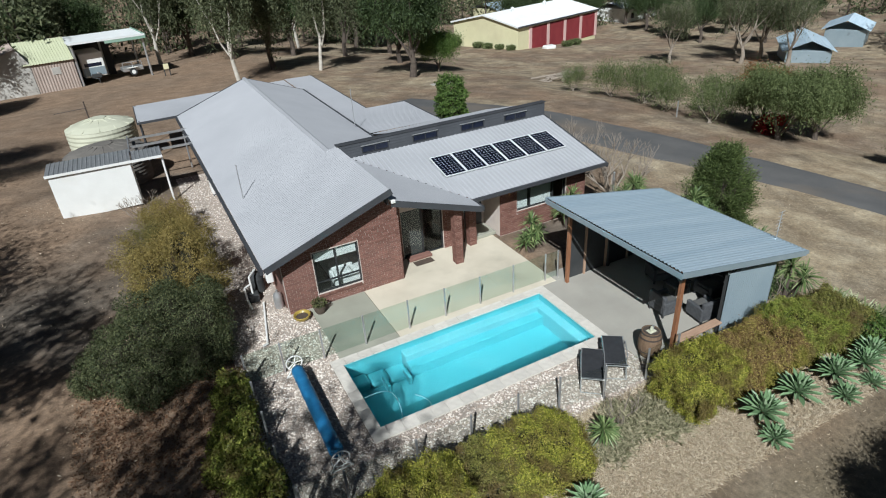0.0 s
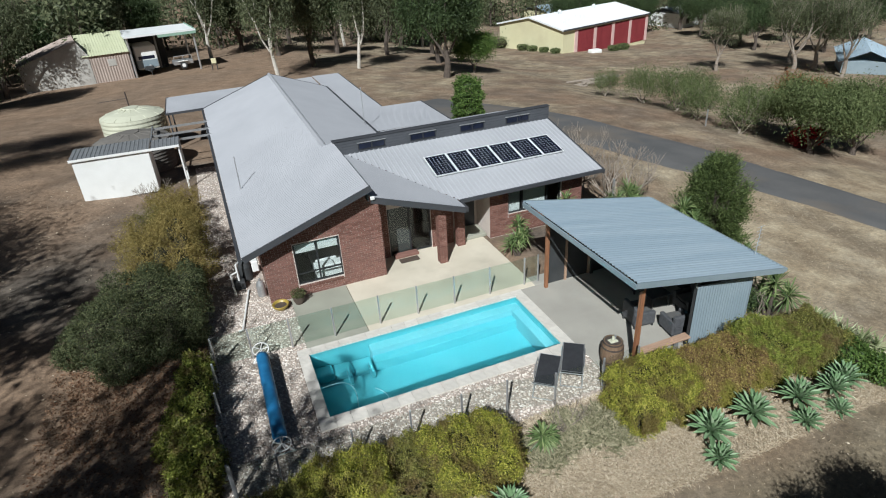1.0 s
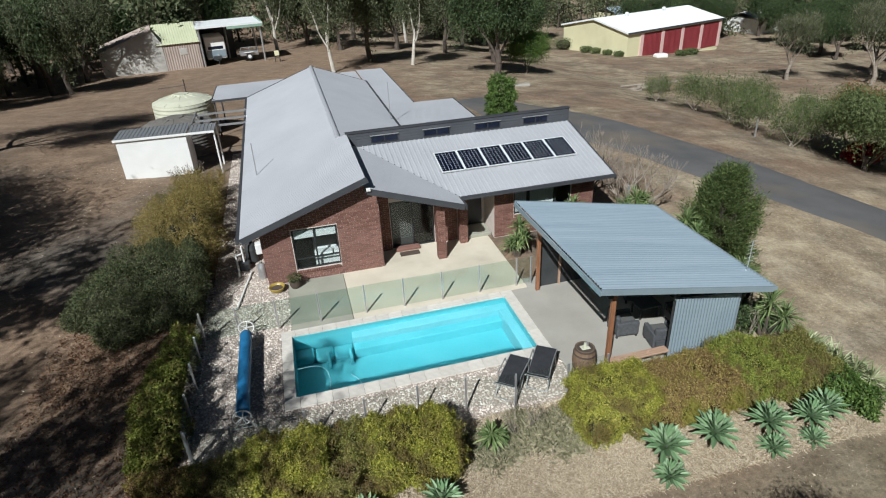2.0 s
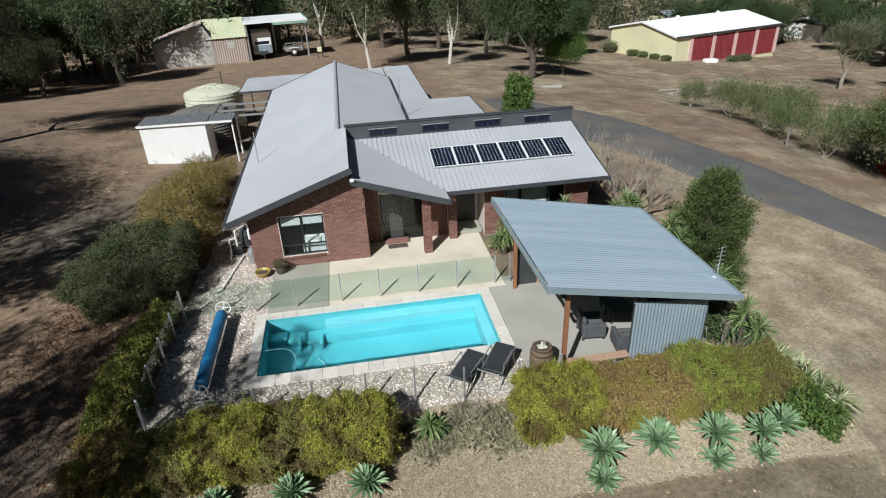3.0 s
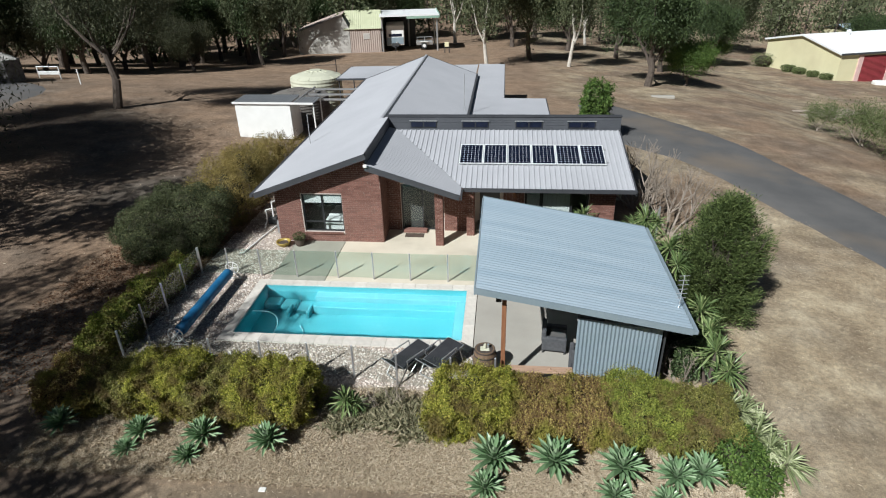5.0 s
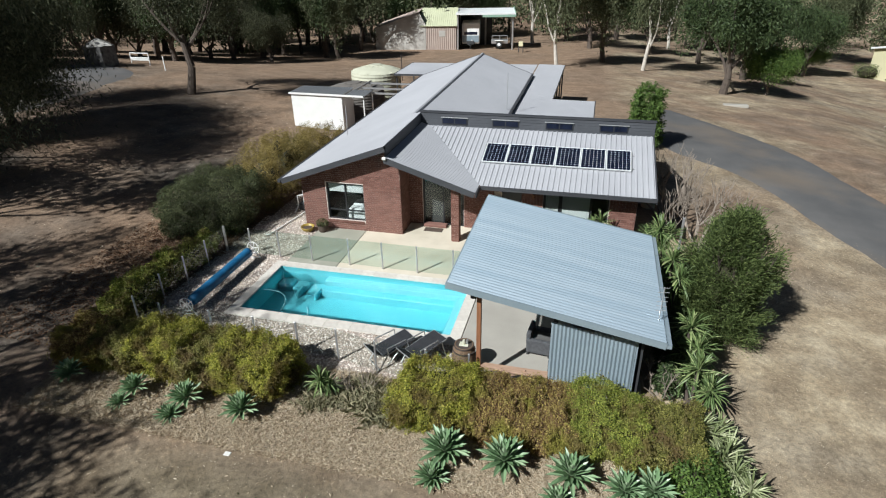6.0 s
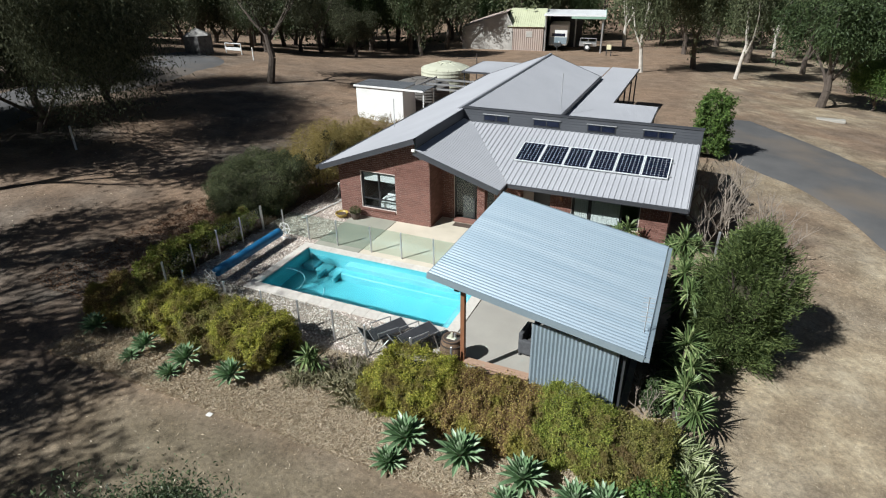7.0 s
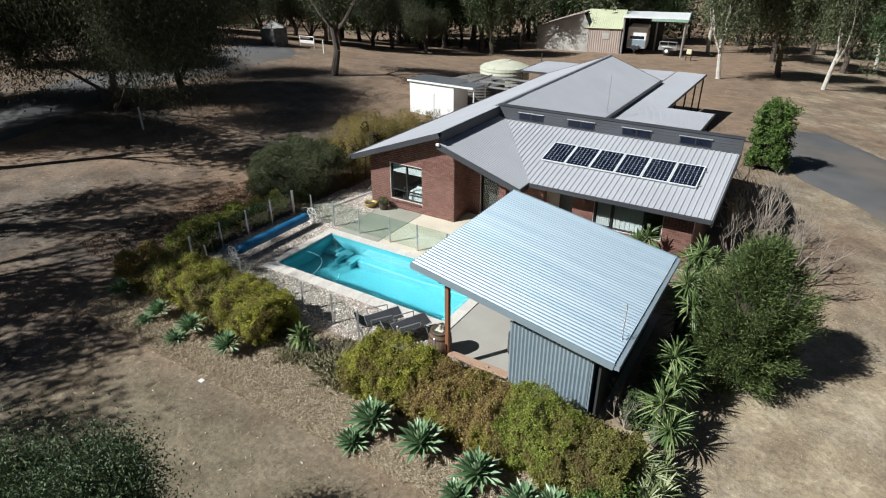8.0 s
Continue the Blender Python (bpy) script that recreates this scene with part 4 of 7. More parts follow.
        own("course_rest", boxes_mesh(rows), M_BRICKS, ob, kind="stuff")
    # sloping brick sills
    sill = []
    for a, b, yy, zz in ((WIN[0], WIN[1], 7.0, WIN[2]), (WIN_E[0], WIN_E[1], 7.86, WIN_E[2])):
        s = a
        while s < b - 0.05:
            sill.append((s, s + 0.076, yy, yy + 0.12, zz - 0.1, zz - 0.02))
            s += 0.086
    own("window_sill", boxes_mesh(sill), M_BRICKS, house, "brick window sills", kind="stuff")
    # windows
    def window(name, x0, x1, yy, z0, z1, bars, rails, label):
        bm = bmesh.new()
        for a, b, c, d in ((x0, x1, z0, z0 + 0.05), (x0, x1, z1 - 0.05, z1), (x0, x0 + 0.05, z0 + 0.05, z1 - 0.05), (x1 - 0.05, x1, z0 + 0.05, z1 - 0.05)):
            box(bm, a, b, yy, yy + 0.08, c, d)
        for s in bars:
            box(bm, s - 0.03, s + 0.03, yy + 0.01, yy + 0.07, z0 + 0.05, z1 - 0.05)
        w = own(name, bm, M_FRAME, house, label)
        for a, b, z in rails:
            bm = bmesh.new()
            box(bm, a, b, yy + 0.015, yy + 0.065, z - 0.025, z + 0.025)
            own("rail", bm, M_FRAME, w)
        cuts = [x0 + 0.05, *bars, x1 - 0.05]
        for a, b in zip(cuts, cuts[1:]):
            bm = bmesh.new()
            box(bm, a + 0.02, b - 0.02, yy + 0.035, yy + 0.042, z0 + 0.05, z1 - 0.05)
            pane = own("pane", bm, M_GLASS, w)
            pane.visible_shadow = False
        return w

    w = window("window", WIN[0], WIN[1], 7.12, WIN[2], WIN[3], [1.60], [(0.82, 2.40, 0.86)], "dark-framed bedroom window with a half-drawn white blind")
    for a, b in ((0.84, 1.56), (1.64, 2.38)):
        bm = bmesh.new()
        box(bm, a, b, 7.185, 7.195, 1.68, 2.06)
        own("blind", bm, M_FABRIC, w, "white roller blind")
    w = window("window", WIN_E[0], WIN_E[1], 7.96, WIN_E[2], WIN_E[3], [10.5, 11.7], [], "dark-framed wing window with pale curtains")
    for a, b in ((10.56, 11.64), (9.9, 10.42)):
        bm = bmesh.new()
        for k in range(12):
            s = a + (b - a) * k / 12
            box(bm, s, s + (b - a) / 12 - 0.004, 8.03 + 0.02 * (k % 2), 8.05 + 0.02 * (k % 2), 0.97, 1.93)
        own("curtain", bm, M_FABRIC, w, "pale drawn curtain")
    d = window("sliding_door", DOOR[0], DOOR[1], 8.34, DOOR[2], DOOR[3], [5.56], [], "dark-framed sliding glass door behind the porch")
    bm = bmesh.new()
    box(bm, DOOR[0] + 0.06, 5.54, 8.43, 8.44, 0.08, 2.05)
    own("fly_screen", bm, M_SCREEN, d, "grey fly screen")
    own("door_step", soft_box(4.75, 5.75, 7.98, 8.28, 0.0, 0.13, 0.015), M_BRICK, house, "brick door step")
    own("entry_step", soft_box(7.85, 8.9, 8.15, 9.15, 0.0, 0.15, 0.015), M_CONCRETE_OLD, house, "grey concrete entry step")
    own("entry_door", soft_box(7.95, 8.8, 9.14, 9.19, 0.15, 2.2, 0.01), M_FRAME, house, "dark entry door")
    # downpipes, floodlight, posts
    own("floodlight", soft_box(3.62, 3.78, 6.36, 6.46, 3.48, 3.60, 0.02), M_WHITE, house, "small white floodlight under the gable")
    for x, y in ((11.3, 18.0), (11.3, 22.5), (8.8, 25.3), (8.8, 28.2), (8.8, 31.2), (8.8, 34.0), (-3.4, 29.4), (-3.4, 33.8)):
        own("post", rods([((x, y, level(x, y) - 0.1), (x, y, 2.26))], 0.05), M_FASCIA, house, "thin steel post")
    own("wall_lamp", soft_box(9.35, 9.47, 7.8, 7.9, 1.75, 1.95, 0.02), M_TIMBER, house, "small brown wall lamp")


house_walls()


def bed():
    ob = thing("bed", "white-covered bed inside the bedroom window", "bed")
    own("mattress", soft_box(1.5, 2.95, 7.36, 9.4, 0.3, 0.66, 0.06, 2), M_FABRIC, ob)
    own("base", soft_box(1.52, 2.93, 7.38, 9.38, 0.0, 0.3, 0.02), M_WICKER, ob)
    for k in range(2):
        own("pillow", soft_box(1.56 + 0.68 * k, 2.2 + 0.68 * k, 7.38, 7.82, 0.66, 0.84, 0.08, 3), M_FABRIC, ob, "plump white pillow")
    own("blanket", soft_box(1.56, 2.4, 7.86, 8.4, 0.66, 0.88, 0.1, 3), M_FABRIC, ob, "folded white quilt")



bed()


def solar_panels():
    w, l = 0.985, 1.50
    s = math.atan(0.238)
    made = None
    for k in range(6):
        x, y = 7.07 + 1.008 * k, 8.935
        m = pose(x, y, WING(y) + 0.075, math.degrees(s), 0, 0)
        if made is None:
            made = thing("solar_panel", "dark blue solar panel in a silver frame on the wing roof", "solar panel", "row of solar panels")
            own("backing", soft_box(0, w, 0, l, -0.005, 0.028, 0.004), M_ROOF, made, "pale backing sheet")
            fr = bmesh.new()
            for a in ((0, w, 0, 0.03), (0, w, l - 0.03, l), (0, 0.03, 0.03, l - 0.03), (w - 0.03, w, 0.03, l - 0.03)):
                box(fr, a[0], a[1], a[2], a[3], -0.01, 0.037)
            own("frame", fr, M_ROOF_WHITE, made, "silver-white aluminium frame")
            cw, ch = (w - 0.07) / 6, (l - 0.07) / 9
            c = 0.026
            bm = bmesh.new()
            ring = [(c, 0.004), (cw - c, 0.004), (cw - 0.004, c), (cw - 0.004, ch - c), (cw - c, ch - 0.004), (c, ch - 0.004), (0.004, ch - c), (0.004, c)]
            top = [bm.verts.new((x, y, 0.031)) for x, y in ring]
            low = [bm.verts.new((x, y, 0.028)) for x, y in ring]
            bm.faces.new(top)
            for q in range(8):
                bm.faces.new((low[q], low[(q + 1) % 8], top[(q + 1) % 8], top[q]))
            cell = to_mesh("cell", bm)
            cell.materials.append(M_CELL)
            for i in range(6):
                for j in range(9):
                    o = new("cell", cell)
                    o.parent = made
                    o.location = (0.035 + cw * i, 0.035 + ch * j, 0)
            made.matrix_basis = m
        else:
            copy_thing(made, m)
    rail = thing("panel_rail", "silver mounting rails under the solar panels", "rail")
    for f in (0.25, 1.25):
        y = 8.935 + f * math.cos(s)
        own("rail", beam((7.0, y, WING(y) + 0.068), (13.2, y, WING(y) + 0.068), 0.04, 0.04), M_STEEL, rail)


solar_panels()


def antennas():
    a = thing("tv_antenna", "thin grey television antenna on the roof slope", "antenna")
    own("mast", rods([((-0.38, 12.4, 2.5), (-0.36, 12.4, 3.95))], 0.02), M_STEEL, a)
    b = thing("tv_antenna", "tall thin antenna beside the roof gutter", "antenna")
    own("mast", rods([((6.7, 18.5, 2.55), (6.7, 18.5, 4.6))], 0.018), M_STEEL, b)


antennas()


# ================= the pavilion =================
def pavilion():
    ob = thing("pavilion", "open timber pavilion with a blue-grey corrugated skillion roof", "pavilion")
    d = Vector((13.62 - 8.28, 0, 2.39 - 3.39))
    own("roof", sheet((8.28, -1.96, 3.40), (0, 1, 0), d, 5.86, lambda a: (0, d.length), 0.13, 0.019, rounded=True), M_ROOF_BLUE, ob, "blue-grey corrugated roof")
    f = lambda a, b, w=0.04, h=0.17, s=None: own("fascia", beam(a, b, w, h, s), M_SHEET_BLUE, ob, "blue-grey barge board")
    f((8.26, -1.98, 3.425), (13.64, -1.98, 2.42), 0.04, 0.17, (0, 1, 0))
    f((8.26, 3.92, 3.425), (13.64, 3.92, 2.42), 0.04, 0.17, (0, 1, 0))
    f((8.25, -1.96, 3.37), (8.25, 3.9, 3.37), 0.04, 0.16)
    own("gutter", beam((13.69, -1.98, 2.38), (13.69, 3.92, 2.38), 0.12, 0.11), M_SHEET_BLUE, ob)
    z = lambda x: 3.37 - 0.1873 * (x - 8.28)
    for x, y in ((9.0, -1.4), (9.0, 3.5), (11.0, -1.38), (11.0, 3.6), (13.0, -1.38), (13.1, 3.6)):
        # posts past x = 10 are coloured near-black for the roof's shade
        own("post", soft_box(x - 0.06, x + 0.06, y - 0.06, y + 0.06, 0.0, z(x) - 0.1, 0.008), M_TIMBER if x < 10 else M_DARK, ob, "timber post, red-brown in front, shade-dark behind")
    for y in (-1.4, 1.1, 3.6):
        own("rafter", beam((8.4, y, z(8.4) - 0.02), (13.5, y, z(13.5) - 0.02), 0.06, 0.16, (0, 1, 0)), M_TIMBER, ob)
    for x in (8.7, 10.2, 11.8, 13.3):
        own("purlin", beam((x, -1.85, z(x) + 0.0), (x, 4.0, z(x) + 0.0), 0.06, 0.06), M_TIMBER, ob)
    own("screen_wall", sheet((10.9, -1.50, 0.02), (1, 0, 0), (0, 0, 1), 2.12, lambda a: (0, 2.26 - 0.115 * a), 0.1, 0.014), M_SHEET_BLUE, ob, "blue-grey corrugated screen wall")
    own("top_rail", beam((10.88, -1.47, 2.28), (13.04, -1.47, 2.04), 0.05, 0.05, (0, 1, 0)), M_STEEL, ob)
    # near-black colour carries the deep shade under the roof
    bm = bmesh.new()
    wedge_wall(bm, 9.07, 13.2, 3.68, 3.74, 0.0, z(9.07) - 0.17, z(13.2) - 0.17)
    own("back_wall", bm, M_DARK, ob, "sheet wall in near-black for the shade inside")
    bm = bmesh.new()
    box(bm, 13.03, 13.07, -1.49, -0.55, 0.0, 2.28)
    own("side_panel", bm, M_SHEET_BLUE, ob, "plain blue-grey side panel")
    for x in (9.9, 10.9, 12.0):
        own("wall_stud", soft_box(x - 0.035, x + 0.035, 3.6, 3.68, 0.0, z(x) - 0.2, 0.006), M_BOARD, ob, "pale timber wall stud")
    own("kerb", soft_box(9.0, 13.05, -1.66, -1.54, -0.05, 0.14, 0.015), M_CONCRETE_GREY, ob, "low concrete kerb")
    for x in (9.6, 10.6, 12.4):
        own("standpipe", rods([((x, -1.75, -0.05), (x, -1.75, 0.34)), ((x, -1.75, 0.34), (x + 0.08, -1.75, 0.34))], 0.025), M_WHITE, ob, "short white standpipe")
    # dark sheet put on the east side where only black shade shows
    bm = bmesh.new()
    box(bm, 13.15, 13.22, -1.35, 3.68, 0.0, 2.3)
    own("back_wall", bm, M_DARK, ob, "sheet wall in near-black for the shade inside")
    own("bench_rail", soft_box(9.07, 10.9, -1.56, -1.30, 0.50, 0.56, 0.01), M_BOARD, ob, "weathered timber bench board")
    for x in (9.5, 10.5):
        own("bench_leg", soft_box(x - 0.04, x + 0.04, -1.48, -1.38, 0.0, 0.5, 0.006), M_STEEL, ob, "pale bench leg")
    own("brace", beam((9.1, -1.45, 0.1), (10.3, -1.45, 0.6), 0.05, 0.09, (0, 1, 0)), M_BOARD, ob)
    for y in (-1.4, 3.5):
        own("speaker", soft_box(8.78, 8.93, y - 0.12, y + 0.02, 2.72, 2.92, 0.03, 2), M_DARK, ob, "small black speaker")


pavilion()


def armchair(m):
    ob = thing("armchair", "charcoal wicker armchair on the pavilion floor", "chair", "pavilion armchairs")
    own("seat", soft_box(-0.36, 0.36, -0.36, 0.36, 0.12, 0.40, 0.04, 2), M_WICKER, ob)
    own("backrest", soft_box(-0.36, 0.36, 0.24, 0.38, 0.38, 0.78, 0.05, 2), M_WICKER, ob)
    for s in (-1, 1):
        own("armrest", soft_box(min(s * 0.26, s * 0.40), max(s * 0.26, s * 0.40), -0.36, 0.36, 0.12, 0.58, 0.04, 2), M_WICKER, ob)
    own("cushion", soft_box(-0.25, 0.25, -0.34, 0.24, 0.40, 0.50, 0.05, 2), M_ROOM, ob, "grey seat cushion")
    for x in (-0.32, 0.32):
        for y in (-0.32, 0.32):
            own("leg", soft_box(x - 0.03, x + 0.03, y - 0.03, y + 0.03, 0.0, 0.14, 0.005), M_DARK, ob)
    ob.matrix_basis = m
    return ob


chair = armchair(pose(10.55, 0.35, 0, 0, 0, 84))
for x, y, r in ((11.3, -0.55, 172), (11.9, 1.9, -20), (12.5, 0.2, 265)):
    copy_thing(chair, pose(x, y, 0, 0, 0, r))


def low_table():
    ob = thing("low_table", "dark low table between the armchairs", "table", at=(11.75, 0.95, 0))
    own("tabletop", soft_box(-0.4, 0.4, -0.3, 0.3, 0.40, 0.45, 0.015), M_WICKER, ob)
    for x in (-0.34, 0.34):
        for y in (-0.24, 0.24):
            own("leg", soft_box(x - 0.03, x + 0.03, y - 0.03, y + 0.03, 0.0, 0.40, 0.005), M_DARK, ob)


low_table()


# ================= round the pool =================
def glass_fence(label, posts, glass_kind=M_CLEAR_GLASS, height=1.12):
    """Frameless glass panels between slim posts; posts are (x, y)."""
    ob = thing("glass_fence", label, "fence")
    for x, y in posts:
        own("post", soft_box(x - 0.025, x + 0.025, y - 0.025, y + 0.025, -0.05, height, 0.006), M_STEEL, ob, "slim steel post")
    for k, ((ax, ay), (bx, by)) in enumerate(zip(posts, posts[1:])):
        a, b = Vector((ax, ay, height - 0.02)), Vector((bx, by, height - 0.02))
        d = (b - a).normalized() * 0.04
        p = own("pane", beam(a + d, b - d, 0.012, height - 0.08), glass_kind, ob, "clear green-tinted glass panel")
        p.visible_shadow = False
    return ob


glass_fence("frameless green-tinted glass pool fence beside the patio", [(-2.4, 4.1), (-1.3, 4.1), (-0.05, 4.08), (1.34, 4.06), (2.9, 4.06), (4.25, 4.04), (5.62, 4.02), (7.0, 4.02), (8.4, 4.02), (8.95, 4.0)], M_FENCE_GLASS)
glass_fence("glass pool fence along the shrubs beyond the pool roller", [(-2.4, 4.05), (-2.4, 2.8), (-2.4, 1.5), (-2.4, 0.2), (-2.3, -1.2)])
glass_fence("glass pool fence between the gravel and the hedge", [(-2.25, -1.25), (-1.2, -1.38), (0.6, -1.4), (2.1, -1.4), (3.5, -1.4), (4.8, -1.45), (6.1, -1.75), (7.6, -1.8), (8.8, -1.75)])


def roller():
    """Pool blanket wound on a reel with spoked wheels."""
    ob = thing("pool_roller", "blue pool blanket wound on a wheeled steel roller", "pool roller")
    a, b = Vector((-1.03, -0.15, 0.42)), Vector((-1.03, 3.55, 0.42))
    prof = [(0.05, 0.0), (0.17, 0.01), (0.19, 0.1)]
    prof += [(0.185 + 0.012 * noise.noise(Vector((k * 0.7, 3, 1))), 0.1 + 3.5 * k / 30) for k in range(1, 30)]
    prof += [(0.18, 3.62), (0.05, 3.68)]
    bm = lathe(prof, 20)
    bmesh.ops.transform(bm, matrix=Matrix.Translation(a) @ Matrix.Rotation(-math.pi / 2, 4, "X"), verts=bm.verts[:])
    own("blanket", bm, M_BLUE_COVER, ob, "rolled blue pool blanket", True)
    for y, s in ((-0.35, 1), (3.75, -1)):
        leg = own("stand", rods([((-1.03, y, 0.42), (-1.33, y, 0.03)), ((-1.03, y, 0.42), (-0.73, y, 0.03)), ((-1.33, y, 0.05), (-0.73, y, 0.05)), ((-1.03, y, 0.42), (-1.03, y + 0.3 * s, 0.42))], 0.022), M_WHITE, ob, "white steel stand")
        bm = bmesh.new()
        c = Vector((-1.03, y - 0.06 * s, 0.45))
        ring = [c + Vector((0.24 * math.cos(k * math.pi / 10), 0, 0.24 * math.sin(k * math.pi / 10))) for k in range(20)]
        for k in range(20):
            tube(bm, ring[k], ring[(k + 1) % 20], 0.018, 0.018, 6)
        for k in range(0, 20, 4):
            tube(bm, c, ring[k], 0.014, 0.014, 6)
        own("hand_wheel", bm, M_WHITE, ob, "white spoked hand wheel")


roller()


def lounger(m, flap):
    ob = thing("sun_lounger", "black mesh sun lounger with a steel frame on the gravel", "sun lounger", "loungers beside the pool")
    bm = bmesh.new()
    for x in (-0.3, 0.3):
        tube(bm, (x, -0.45, 0.42), (x, 0.65, 0.58), 0.018)
        tube(bm, (x, -0.45, 0.42), (x, -0.76, flap), 0.016)
        tube(bm, (x, -0.3, 0.44), (x, -0.62, 0.0), 0.018)
        tube(bm, (x, 0.45, 0.55), (x, 0.6, 0.0), 0.018)
        tube(bm, (x, 0.2, 0.52), (x, -0.35, 0.05), 0.015)
        tube(bm, (x * 1.08, -0.35, 0.66), (x * 1.08, 0.3, 0.70), 0.018)
        tube(bm, (x * 1.08, -0.35, 0.66), (x, -0.3, 0.44), 0.015)
        tube(bm, (x * 1.08, 0.3, 0.70), (x, 0.3, 0.53), 0.015)
    for y, z in ((-0.45, 0.42), (0.65, 0.58), (0.6, 0.03), (-0.62, 0.03), (-0.76, flap)):
        tube(bm, (-0.3, y, z), (0.3, y, z), 0.016)
    own("frame", bm, M_STEEL, ob, "silver tube frame")
    own("seat", beam((0, -0.44, 0.435), (0, 0.64, 0.595), 0.58, 0.02), M_SLING, ob, "black mesh sling")
    own("footrest", beam((0, -0.46, 0.435), (0, -0.75, flap + 0.01), 0.58, 0.02), M_SLING, ob, "black mesh foot flap")
    ob.matrix_basis = m
    return ob


lounger(pose(6.32, -0.98, -0.01, 0, 0, -40), 0.66)
lounger(pose(7.25, -0.85, -0.01, 0, 0, -36), 0.62)


def barrel():
    ob = thing("wine_barrel", "old oak wine barrel with iron hoops beside the pavilion post", "barrel", at=(8.5, -1.0, 0))
    prof = [(0.26, 0.0), (0.30, 0.15), (0.335, 0.32), (0.345, 0.44), (0.335, 0.56), (0.30, 0.73), (0.265, 0.86), (0.24, 0.86), (0.24, 0.82)]
    own("barrel_body", lathe(prof, 28), M_OAK, ob, "grey-brown oak staves")
    for z, r in ((0.04, 0.272), (0.2, 0.317), (0.66, 0.321), (0.81, 0.284)):
        own("hoop", lathe([(r, z), (r + 0.006, z), (r + 0.006, z + 0.04), (r, z + 0.04)], 28), M_IRON, ob)
    t = thing("serving_tray", "small pale items standing on the barrel top", "tray", at=(8.5, -1.0, 0.83))
    own("tray", soft_box(-0.13, 0.13, -0.1, 0.1, 0.0, 0.03, 0.01), M_TANK, t)
    own("jug", lathe([(0.04, 0.03), (0.05, 0.08), (0.04, 0.14), (0.035, 0.17)], 16), M_TANK, t)
    own("tall_glass", lathe([(0.03, 0.03), (0.035, 0.16)], 12, (0.09, 0.03, 0)), M_STEEL, t)


barrel()


def pots():
    a = thing("bowl_planter", "round mustard-yellow bowl planter on the gravel", "planter", at=(-0.05, 6.55, -0.01))
    own("bowl", lathe([(0.16, 0.0), (0.26, 0.1), (0.30, 0.2), (0.29, 0.22), (0.25, 0.2), (0.2, 0.14)], 24), M_POT_YELLOW, a)
    own("soil", lathe([(0.2, 0.13), (0.23, 0.15)], 20), M_POT_DARK, a)
    b = thing("potted_plant", "dark clay pot with a low bushy plant against the brick wall", "potted plant", at=(0.62, 6.62, -0.002))
    own("pot", lathe([(0.15, 0.0), (0.2, 0.12), (0.22, 0.3), (0.2, 0.32), (0.18, 0.28)], 20), M_POT_DARK, b)
    own("foliage", leaf_mesh([((0, 0, 0.40), (0.24, 0.24, 0.16))], 500, 0.07), M_OLIVE, b)
    mat_ = thing("door_mat", "brown coir mat on the patio", "mat", at=(5.25, 7.75, 0.0))
    own("mat", soft_box(-0.4, 0.4, -0.18, 0.18, 0.0, 0.02, 0.006), M_POT_DARK, mat_)


pots()


def pump():
    ob = thing("pool_pump", "white pool filter and pump with plumbing beside the house wall", "pool pump", at=(-0.95, 9.3, -0.02))
    own("filter_tank", lathe([(0.2, 0.0), (0.25, 0.06), (0.26, 0.6), (0.2, 0.78), (0.08, 0.85), (0.06, 0.95)], 20), M_DARK, ob, "dark filter tank")
    own("motor", soft_box(-0.5, -0.1, -0.75, -0.4, 0.0, 0.32, 0.05, 2), M_DARK, ob)
    own("chlorinator", soft_box(0.25, 0.5, -0.9, -0.6, 0.7, 1.15, 0.03), M_WHITE, ob, "white control box")
    own("pipe", rods([((-0.3, -0.55, 0.3), (-0.3, -0.55, 1.0)), ((-0.3, -0.55, 1.0), (0.0, -0.1, 1.0)), ((-0.55, -0.7, 0.2), (-0.55, -0.7, 0.7)), ((-0.55, -0.7, 0.7), (-0.3, -0.55, 0.7)), ((0.0, -0.1, 1.0), (0.0, -0.0, 0.9)), ((-0.55, -0.7, 0.2), (-0.5, -1.2, 0.05))], 0.035), M_WHITE, ob, "white plastic pipes")
    p = thing("drain_pipe", "white plastic pipe lying across the gravel", "pipe")
    own("pipe", rods([((-1.0, 8.3, 0.05), (-1.45, 5.75, 0.05)), ((-1.45, 5.75, 0.05), (-1.6, 5.7, 0.05))], 0.035), M_WHITE, p)
    g = thing("gas_bottle", "pale grey gas bottle against the brick wall", "gas bottle", at=(-0.55, 7.75, -0.02))
    own("bottle", lathe([(0.12, 0.0), (0.16, 0.05), (0.16, 0.5), (0.12, 0.62), (0.05, 0.66), (0.05, 0.74)], 16), M_STEEL, g)


pump()


